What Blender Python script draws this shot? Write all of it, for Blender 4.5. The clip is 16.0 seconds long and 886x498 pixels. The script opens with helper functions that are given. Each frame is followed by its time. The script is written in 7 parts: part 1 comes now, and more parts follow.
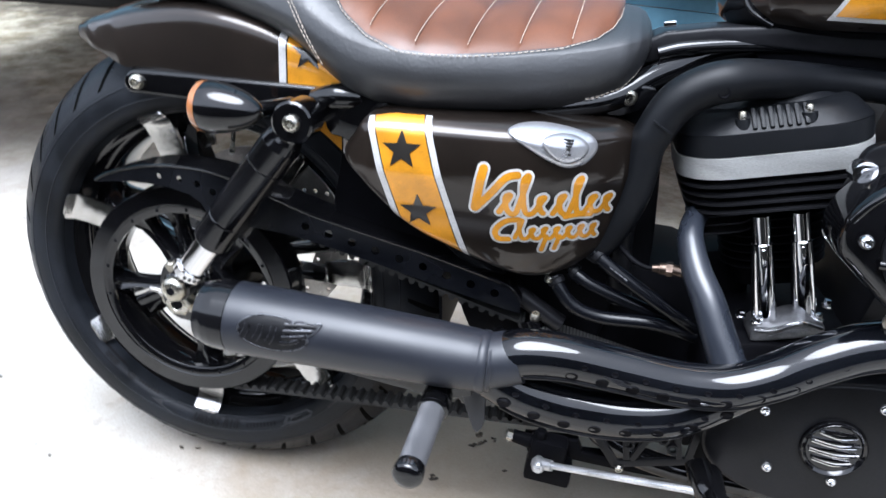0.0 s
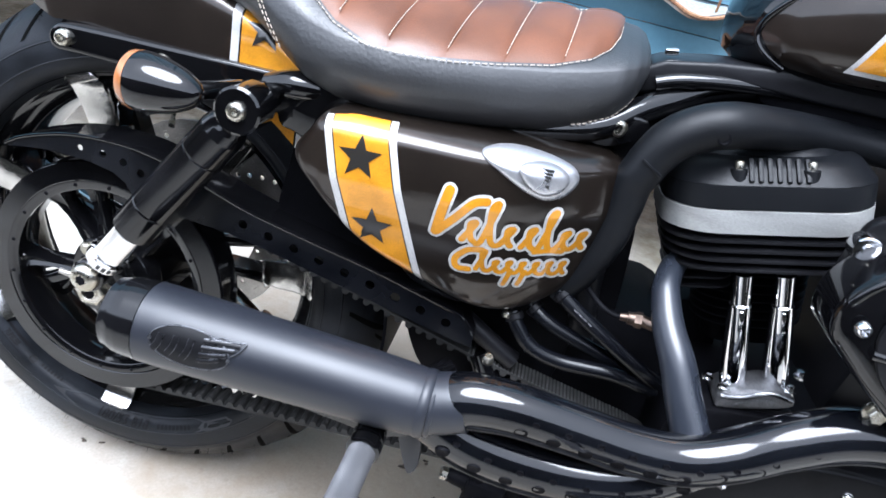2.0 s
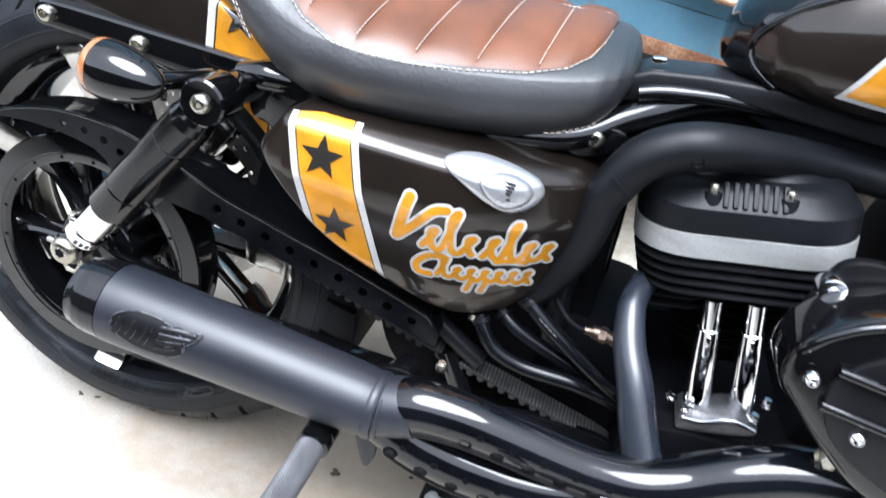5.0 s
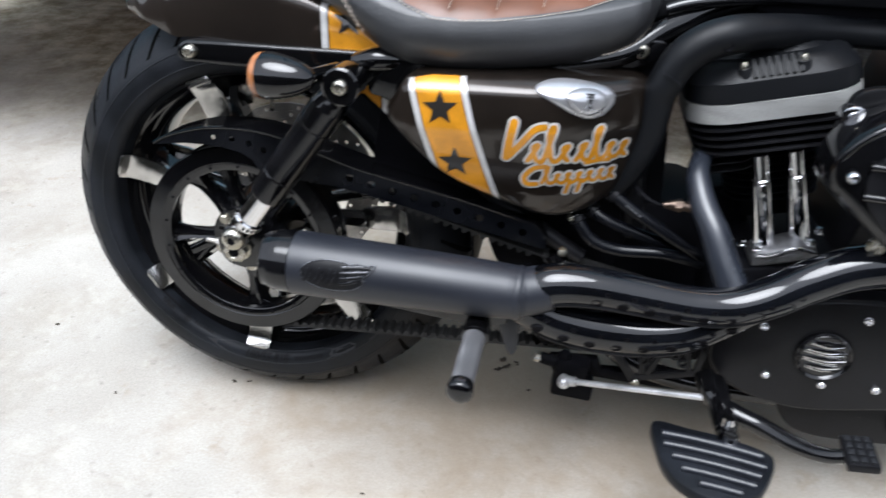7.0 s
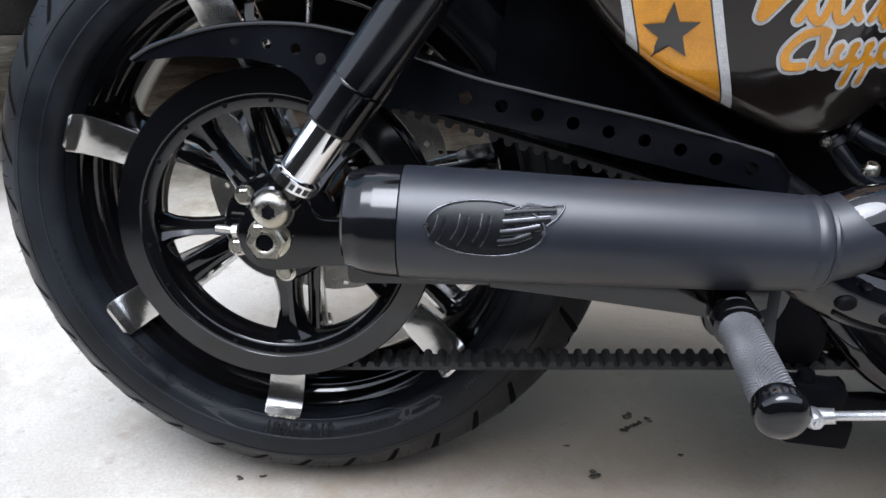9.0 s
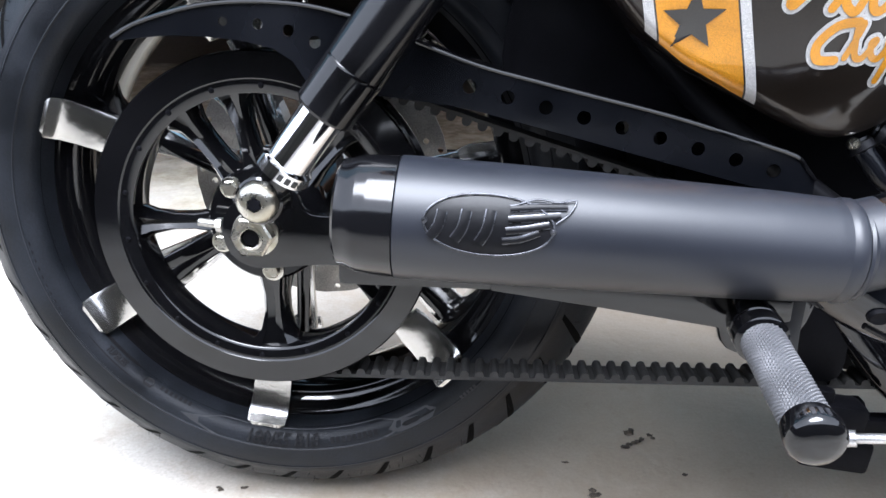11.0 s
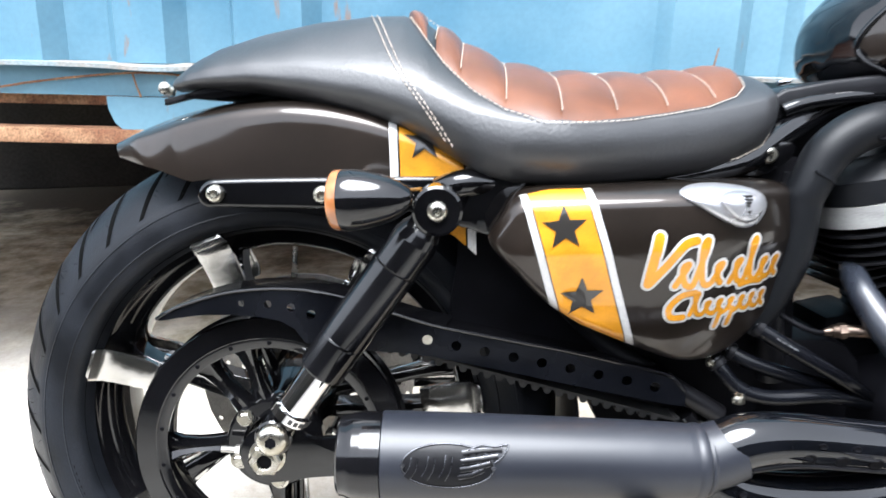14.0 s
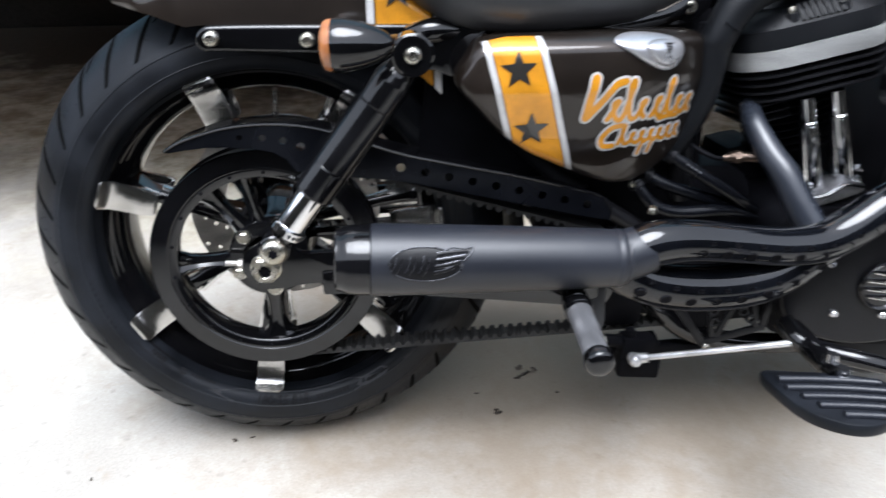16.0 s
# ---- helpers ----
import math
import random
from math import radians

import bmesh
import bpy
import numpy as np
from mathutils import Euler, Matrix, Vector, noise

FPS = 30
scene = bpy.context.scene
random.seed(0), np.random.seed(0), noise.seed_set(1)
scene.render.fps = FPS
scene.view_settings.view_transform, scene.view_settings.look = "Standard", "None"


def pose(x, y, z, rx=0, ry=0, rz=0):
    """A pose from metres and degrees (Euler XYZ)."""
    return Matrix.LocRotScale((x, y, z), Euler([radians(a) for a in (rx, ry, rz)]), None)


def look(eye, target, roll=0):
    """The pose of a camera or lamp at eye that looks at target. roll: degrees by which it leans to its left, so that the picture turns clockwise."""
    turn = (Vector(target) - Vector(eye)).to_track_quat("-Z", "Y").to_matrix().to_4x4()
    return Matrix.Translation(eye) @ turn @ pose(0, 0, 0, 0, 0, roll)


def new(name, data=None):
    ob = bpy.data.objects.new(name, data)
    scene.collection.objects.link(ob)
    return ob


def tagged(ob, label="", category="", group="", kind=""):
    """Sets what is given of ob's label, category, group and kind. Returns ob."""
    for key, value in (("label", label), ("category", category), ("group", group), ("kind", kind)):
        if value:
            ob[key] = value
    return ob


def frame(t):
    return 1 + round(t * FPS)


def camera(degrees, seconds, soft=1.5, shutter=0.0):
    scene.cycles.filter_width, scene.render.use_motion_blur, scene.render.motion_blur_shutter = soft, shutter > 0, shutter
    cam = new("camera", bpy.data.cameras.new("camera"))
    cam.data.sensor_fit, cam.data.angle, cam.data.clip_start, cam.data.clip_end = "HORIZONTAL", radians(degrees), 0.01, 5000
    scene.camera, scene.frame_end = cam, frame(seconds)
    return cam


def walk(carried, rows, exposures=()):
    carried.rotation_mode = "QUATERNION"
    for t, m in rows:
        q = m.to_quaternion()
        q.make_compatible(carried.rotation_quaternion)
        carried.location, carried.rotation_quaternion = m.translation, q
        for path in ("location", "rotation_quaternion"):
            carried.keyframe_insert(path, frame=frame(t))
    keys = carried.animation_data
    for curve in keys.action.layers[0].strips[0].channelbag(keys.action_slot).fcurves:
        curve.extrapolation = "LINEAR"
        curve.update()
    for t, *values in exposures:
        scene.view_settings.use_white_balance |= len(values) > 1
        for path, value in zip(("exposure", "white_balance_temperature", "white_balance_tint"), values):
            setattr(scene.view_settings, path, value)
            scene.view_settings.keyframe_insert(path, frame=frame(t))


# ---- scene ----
cam = camera(61.5, 16.0, soft=1.5, shutter=0.5)
# seconds, then the camera's place, the point it looks at and its roll
ROWS = [
    (0, (0.4995, -0.9207, 0.9017), (0.3352, -0.0596, 0.4205), 1.23),
    (0.5, (0.5275, -0.8970, 0.8901), (0.3502, -0.0521, 0.3854), 5.18),
    (1, (0.5379, -0.8838, 0.8928), (0.3514, -0.0340, 0.3999), 4.95),
    (1.5, (0.5190, -0.8566, 0.9007), (0.3663, -0.0165, 0.3803), 6.94),
    (2, (0.4754, -0.8217, 0.8985), (0.3799, 0.0391, 0.3985), 9.91),
    (2.5, (0.5238, -0.7597, 0.9018), (0.3497, 0.0776, 0.3835), 11.71),
    (3, (0.5476, -0.7311, 0.9062), (0.3470, 0.1039, 0.3938), 12.16),
    (3.2, (0.5490, -0.7273, 0.9120), (0.3493, 0.1100, 0.4030), 12.15),
    (5.3, (0.5379, -0.7896, 0.9552), (0.4302, 0.0066, 0.3598), 11.85),
    (5.5, (0.5277, -0.8171, 0.9589), (0.4794, -0.0245, 0.3510), 9.93),
    (6, (0.5039, -0.8984, 0.9998), (0.4162, -0.1096, 0.3913), 1.84),
    (6.5, (0.5225, -0.9934, 1.0031), (0.3747, -0.1755, 0.4471), -0.98),
    (7, (0.4635, -1.0123, 0.9651), (0.3154, -0.1946, 0.4088), -0.67),
    (7.5, (0.2946, -0.9503, 0.9162), (0.1746, -0.1105, 0.3867), -1.13),
    (8, (0.2388, -0.8580, 0.7893), (0.1254, -0.0129, 0.2669), -0.47),
    (8.5, (0.2228, -0.8009, 0.6872), (0.1055, 0.0686, 0.2074), -1.16),
    (9, (0.2010, -0.7644, 0.6334), (0.1371, 0.1365, 0.2039), -1.04),
    (11.5, (0.1959, -0.7279, 0.6079), (0.1367, 0.1791, 0.1910), 0.59),
    (12, (0.1957, -0.7307, 0.6138), (0.1291, 0.1808, 0.2080), 0.17),
    (12.5, (0.1969, -0.7369, 0.6413), (0.1199, 0.1902, 0.2746), -0.98),
    (13, (0.1967, -0.7521, 0.6890), (0.1251, 0.1848, 0.3468), -1.95),
    (13.5, (0.1904, -0.8002, 0.7429), (0.1389, 0.1511, 0.4390), -2.04),
    (14, (0.2016, -0.8700, 0.7985), (0.1967, 0.0871, 0.5085), -1.84),
    (14.5, (0.1944, -0.9491, 0.8371), (0.2218, -0.0059, 0.5061), -2.64),
    (15, (0.2022, -0.9982, 0.8306), (0.2333, -0.0849, 0.4246), -0.02),
    (15.5, (0.1592, -0.9925, 0.8003), (0.1630, -0.1049, 0.3397), -1.09),
    (16, (0.1503, -1.0115, 0.8351), (0.2317, -0.1374, 0.3563), -0.32),
]
# seconds, stops, kelvin, tint
EXPOSURES = [(0.0, 1.72, 5700, 11), (3.0, 2.12, 5600, 11), (5.5, 2.00, 5850, 10), (6.5, 1.67, 5950, 10), (7.5, 1.01, 5950, 11), (8.5, 1.03, 5750, 12), (9.0, 1.36, 5800, 12), (11.5, 2.27, 5750, 12), (12.5, 2.43, 5750, 11),
             (13.5, 2.43, 5800, 10), (14.5, 2.22, 6200, 10), (15.1, 2.06, 6080, 10), (15.5, 1.78, 6000, 11), (16.0, 1.52, 5900, 11)]
walk(cam, [(t, look(eye, target, roll)) for t, eye, target, roll in ROWS], EXPOSURES)

# ---- light: a bright overcast yard, open sky above and behind the camera ----
world = bpy.data.worlds.new("overcast_sky")
scene.world = world
world.use_nodes = True
wn = world.node_tree.nodes
wl = world.node_tree.links
wn.clear()
w_out = wn.new("ShaderNodeOutputWorld")
w_bg = wn.new("ShaderNodeBackground")
w_sky = wn.new("ShaderNodeTexSky")
w_sky.sky_type = 'NISHITA'
w_sky.sun_disc = False
w_sky.sun_elevation = radians(70)
w_sky.sun_rotation = radians(190)
w_sky.air_density = 1.0
w_sky.dust_density = 2.0
w_sky.ozone_density = 0.6
w_hsv = wn.new("ShaderNodeHueSaturation")
w_hsv.inputs["Saturation"].default_value = 0.18
w_bg.inputs["Strength"].default_value = 0.15
wl.new(w_sky.outputs[0], w_hsv.inputs["Color"])
wl.new(w_hsv.outputs[0], w_bg.inputs["Color"])
wl.new(w_bg.outputs[0], w_out.inputs["Surface"])

sun_data = bpy.data.lights.new("sun", 'SUN')
sun_data.energy = 2.0
sun_data.angle = radians(42)
sun_data.color = (1.0, 0.99, 0.97)
sun = new("sun", sun_data)
sun.matrix_world = look((-0.2, -1.7, 5.0), (0.1, 0, 0.2))

# ---- materials ----
MATS = {}


def mat(name, base, rough=0.5, metal=0.0, coat=0.0, coat_rough=0.05, var=0.0, var_scale=8.0, grain=0.0, grain_scale=300.0,
        bump=0.0, bump_scale=200.0, spec=0.5, second=None, transmission=0.0, emit=None, rough_var=0.0, noise_detail=4.0, stretch=None):
    """A principled surface with two scales of variation (blotches and grain) and a fine relief."""
    m = bpy.data.materials.new(name)
    m.use_nodes = True
    nt = m.node_tree
    n, l = nt.nodes, nt.links
    b = n["Principled BSDF"]
    b.inputs["Base Color"].default_value = (*base, 1)
    b.inputs["Roughness"].default_value = rough
    b.inputs["Metallic"].default_value = metal
    b.inputs["Specular IOR Level"].default_value = spec
    b.inputs["Coat Weight"].default_value = coat
    b.inputs["Coat Roughness"].default_value = coat_rough
    b.inputs["Transmission Weight"].default_value = transmission
    tc = n.new("ShaderNodeTexCoord")
    src = tc.outputs["Object"]
    if stretch:
        mp = n.new("ShaderNodeMapping")
        mp.inputs["Scale"].default_value = stretch
        l.new(src, mp.inputs["Vector"])
        src = mp.outputs["Vector"]
    if var or grain or second:
        big = n.new("ShaderNodeTexNoise")
        big.inputs["Scale"].default_value = var_scale
        big.inputs["Detail"].default_value = noise_detail
        l.new(src, big.inputs["Vector"])
        fine = n.new("ShaderNodeTexNoise")
        fine.inputs["Scale"].default_value = grain_scale
        fine.inputs["Detail"].default_value = 2.0
        l.new(src, fine.inputs["Vector"])
        other = second or tuple(min(1.0, c * (1 + 2 * var)) for c in base)
        low = base if second else tuple(c * (1 - var) for c in base)
        ramp = n.new("ShaderNodeMapRange")
        ramp.inputs["From Min"].default_value = 0.38
        ramp.inputs["From Max"].default_value = 0.66
        l.new(big.outputs["Fac"], ramp.inputs["Value"])
        mix = n.new("ShaderNodeMix")
        mix.data_type = 'RGBA'
        mix.inputs["A"].default_value = (*low, 1)
        mix.inputs["B"].default_value = (*other, 1)
        l.new(ramp.outputs["Result"], mix.inputs["Factor"])
        gr = n.new("ShaderNodeMapRange")
        gr.inputs["From Min"].default_value = 0.3
        gr.inputs["From Max"].default_value = 0.7
        gr.inputs["To Min"].default_value = 1 - grain
        gr.inputs["To Max"].default_value = 1 + grain
        l.new(fine.outputs["Fac"], gr.inputs["Value"])
        mul = n.new("ShaderNodeVectorMath")
        mul.operation = 'SCALE'
        l.new(mix.outputs["Result"], mul.inputs[0])
        l.new(gr.outputs["Result"], mul.inputs["Scale"])
        l.new(mul.outputs["Vector"], b.inputs["Base Color"])
        if rough_var:
            rr = n.new("ShaderNodeMapRange")
            rr.inputs["From Min"].default_value = 0.35
            rr.inputs["From Max"].default_value = 0.65
            rr.inputs["To Min"].default_value = max(0.02, rough - rough_var)
            rr.inputs["To Max"].default_value = min(1, rough + rough_var)
            l.new(big.outputs["Fac"], rr.inputs["Value"])
            l.new(rr.outputs["Result"], b.inputs["Roughness"])
    if bump:
        bn = n.new("ShaderNodeTexNoise")
        bn.inputs["Scale"].default_value = bump_scale
        bn.inputs["Detail"].default_value = 4.0
        l.new(src, bn.inputs["Vector"])
        bp = n.new("ShaderNodeBump")
        bp.inputs["Strength"].default_value = 1.0
        bp.inputs["Distance"].default_value = bump
        l.new(bn.outputs["Fac"], bp.inputs["Height"])
        l.new(bp.outputs["Normal"], b.inputs["Normal"])
    if emit:
        b.inputs["Emission Color"].default_value = (*emit[0], 1)
        b.inputs["Emission Strength"].default_value = emit[1]
    MATS[name] = m
    return m


black_gloss = mat("black_gloss_paint", (0.0025, 0.0025, 0.003), 0.08, coat=0.0, spec=0.6, var=0.3, var_scale=5, rough_var=0.04, bump=0.00004, bump_scale=60)
black_satin = mat("black_satin_paint", (0.006, 0.006, 0.007), 0.34, spec=0.2, var=0.25, var_scale=9, grain=0.15, bump=0.00006, bump_scale=400, rough_var=0.06)
# also on crankcase, gearbox and cylinder, where deep shade is put into it
black_deep = mat("black_plastic_and_shade", (0.0026, 0.0026, 0.0034), 0.52, spec=0.05, var=0.3, var_scale=12, grain=0.2, bump=0.0001, bump_scale=300)
muffler_coat = mat("grey_ceramic_coating", (0.0115, 0.0130, 0.0180), 0.38, metal=0.0, spec=0.50, var=0.10, var_scale=6, grain=0.12, grain_scale=1500, bump=0.00003, bump_scale=1400, rough_var=0.04)
wrinkle_black = mat("wrinkle_black_coating", (0.0040, 0.0045, 0.0056), 0.40, spec=0.22, var=0.15, grain=0.25, grain_scale=900, bump=0.00025, bump_scale=900)
grey_metal = mat("grey_brushed_metal", (0.31, 0.31, 0.30), 0.46, metal=0.55, var=0.12, grain=0.15, stretch=(1, 1, 6), rough_var=0.08)
chrome = mat("chrome", (0.82, 0.82, 0.83), 0.06, metal=1.0, var=0.03, rough_var=0.02)
machined = mat("machined_aluminium", (0.80, 0.79, 0.77), 0.22, metal=1.0, var=0.06, grain=0.05, grain_scale=600, rough_var=0.05)
tip_metal = mat("turned_aluminium_tip", (0.60, 0.585, 0.56), 0.20, metal=1.0, var=0.2, var_scale=20, second=(0.42, 0.41, 0.39), grain=0.08, grain_scale=600, rough_var=0.06, bump=0.0006, bump_scale=45)
steel = mat("zinc_plated_steel", (0.55, 0.53, 0.48), 0.28, metal=1.0, var=0.2, var_scale=90, second=(0.42, 0.39, 0.31), rough_var=0.08, bump=0.0001, bump_scale=500)
dull_steel = mat("drilled_brake_steel", (0.45, 0.43, 0.40), 0.38, metal=0.9, var=0.15, var_scale=30, grain=0.2, grain_scale=500)
brass = mat("oxygen_sensor_metal", (0.10, 0.075, 0.060), 0.40, metal=1.0, var=0.3, var_scale=120)
rubber = mat("tyre_rubber", (0.0048, 0.0058, 0.0080), 0.46, spec=0.23, var=0.35, var_scale=14, grain=0.25, grain_scale=500, bump=0.00025, bump_scale=500, rough_var=0.1)
# paler than the belt rubber: light on the ribs put into the colour
rib_grey = mat("lit_grey_belt_ribs", (0.045, 0.045, 0.044), 0.6, var=0.3, var_scale=60, grain=0.3)
rubber_mark = mat("tyre_lettering_rubber", (0.004, 0.004, 0.005), 0.7, spec=0.2, var=0.2, grain=0.2)
rubber_light = mat("scuffed_tyre_rubber", (0.0115, 0.0126, 0.0152), 0.55, var=0.3, grain=0.3, grain_scale=700, bump=0.0001, bump_scale=900)
belt_rubber = mat("belt_rubber", (0.0085, 0.0082, 0.0080), 0.7, var=0.4, var_scale=40, grain=0.3, bump=0.0002, bump_scale=700)
brown_paint = mat("brown_metallic_paint", (0.019, 0.0135, 0.0100), 0.40, metal=0.75, coat=1.0, coat_rough=0.08, var=0.2, var_scale=6, grain=0.35, grain_scale=2600)
brown_paint.node_tree.nodes["Principled BSDF"].inputs["Coat IOR"].default_value = 1.45
gold_paint = mat("gold_flake_paint", (0.62, 0.26, 0.008), 0.40, metal=0.35, coat=1.0, coat_rough=0.04, var=0.12, var_scale=25, grain=0.30, grain_scale=1800)
white_paint = mat("white_flake_paint", (0.50, 0.49, 0.48), 0.4, metal=0.2, coat=0.8, coat_rough=0.05, var=0.10, grain=0.40, grain_scale=1800)
star_paint = mat("dark_star_paint", (0.020, 0.018, 0.016), 0.3, metal=0.3, coat=1.0, coat_rough=0.04, var=0.2, grain=0.3, grain_scale=2400)
leather_black = mat("black_leather", (0.0135, 0.0140, 0.0155), 0.46, var=0.2, var_scale=7, grain=0.18, grain_scale=900, bump=0.00036, bump_scale=260, rough_var=0.08, spec=0.85)
leather_brown = mat("brown_leather", (0.108, 0.039, 0.017), 0.33, var=0.14, var_scale=16, grain=0.10, grain_scale=700, bump=0.00014, bump_scale=480, rough_var=0.05, spec=0.5)
thread = mat("cream_thread", (0.36, 0.31, 0.26), 0.8, var=0.15, var_scale=200, grain=0.3, grain_scale=2500)
amber = mat("amber_lens", (0.40, 0.15, 0.05), 0.2, coat=0.6, var=0.15, var_scale=60, transmission=0.25)
knurl_grey = mat("knurled_grey_aluminium", (0.085, 0.085, 0.09), 0.5, metal=0.4, var=0.1, grain=0.15, grain_scale=900)
silver_cap = mat("polished_silver_cap", (0.54, 0.54, 0.56), 0.27, metal=0.8, var=0.05, grain=0.05, rough_var=0.05)
groove_shade = mat("tread_groove_shade", (0.002, 0.002, 0.002), 0.9, spec=0.05, var=0.2, grain=0.2)
shock_black = mat("shock_black_enamel", (0.0035, 0.0035, 0.0042), 0.14, spec=0.5, var=0.3, var_scale=10, grain=0.1, rough_var=0.05)
header_coat = mat("header_pipe_coating", (0.0125, 0.0148, 0.0205), 0.26, metal=0.0, spec=0.65, var=0.15, var_scale=10, grain=0.12, grain_scale=900, rough_var=0.05)
shield_black = mat("heat_shield_black", (0.0028, 0.0032, 0.0045), 0.07, spec=0.6, var=0.3, var_scale=8, grain=0.15, rough_var=0.04, bump=0.00005, bump_scale=45)
cast_bright = mat("bright_cast_aluminium", (0.62, 0.62, 0.63), 0.36, metal=0.75, var=0.12, var_scale=30, grain=0.15, grain_scale=500, rough_var=0.08)
polished_cast = mat("polished_cast_alloy", (0.62, 0.62, 0.63), 0.15, metal=1.0, var=0.15, var_scale=40, rough_var=0.08, bump=0.0002, bump_scale=120)
guard_black = mat("guard_black_enamel", (0.0022, 0.0025, 0.0036), 0.22, spec=0.28, var=0.3, var_scale=9, grain=0.15, rough_var=0.08, bump=0.00004, bump_scale=60)
foot_cast = mat("grey_cast_alloy", (0.115, 0.115, 0.12), 0.46, metal=0.8, var=0.2, var_scale=40, grain=0.2, grain_scale=500, rough_var=0.1)
emblem_edge = mat("worn_emblem_edge", (0.075, 0.077, 0.085), 0.28, metal=0.8, var=0.3, var_scale=120, grain=0.2, rough_var=0.1)
dark_print = mat("dark_print", (0.02, 0.02, 0.02), 0.5, var=0.1, grain=0.1)
rust = mat("rusty_steel", (0.16, 0.065, 0.030), 0.85, var=0.5, var_scale=18, second=(0.30, 0.17, 0.09), grain=0.4, grain_scale=220, bump=0.0015, bump_scale=90)
dry_leaf = mat("dry_leaf_crumbs", (0.060, 0.047, 0.034), 0.85, var=0.4, var_scale=60, grain=0.4)


def container_paint():
    """Blue container paint: sun-faded, with rust runs and scrapes."""
    m = mat("weathered_blue_paint", (0.060, 0.155, 0.225), 0.5, var=0.2, var_scale=1.6, second=(0.150, 0.270, 0.335), grain=0.05, grain_scale=90, bump=0.0008, bump_scale=35)
    nt = m.node_tree
    n, l = nt.nodes, nt.links
    b = n["Principled BSDF"]
    old = b.inputs["Base Color"].links[0].from_socket
    tc = n.new("ShaderNodeTexCoord")
    mp = n.new("ShaderNodeMapping")
    mp.inputs["Scale"].default_value = (11, 11, 2.2)
    l.new(tc.outputs["Object"], mp.inputs["Vector"])
    no = n.new("ShaderNodeTexNoise")
    no.inputs["Scale"].default_value = 2.1
    no.inputs["Detail"].default_value = 8
    no.inputs["Roughness"].default_value = 0.62
    l.new(mp.outputs["Vector"], no.inputs["Vector"])
    mr = n.new("ShaderNodeMapRange")
    mr.inputs["From Min"].default_value = 0.64
    mr.inputs["From Max"].default_value = 0.70
    l.new(no.outputs["Fac"], mr.inputs["Value"])
    mx = n.new("ShaderNodeMix")
    mx.data_type = 'RGBA'
    l.new(mr.outputs["Result"], mx.inputs["Factor"])
    l.new(old, mx.inputs["A"])
    mx.inputs["B"].default_value = (0.20, 0.11, 0.065, 1)
    l.new(mx.outputs["Result"], b.inputs["Base Color"])
    return m


blue_paint = container_paint()
pale_paint = mat("faded_pale_blue_paint", (0.20, 0.26, 0.28), 0.6, var=0.3, var_scale=9, second=(0.24, 0.17, 0.12), grain=0.2, grain_scale=200, bump=0.0006, bump_scale=60)


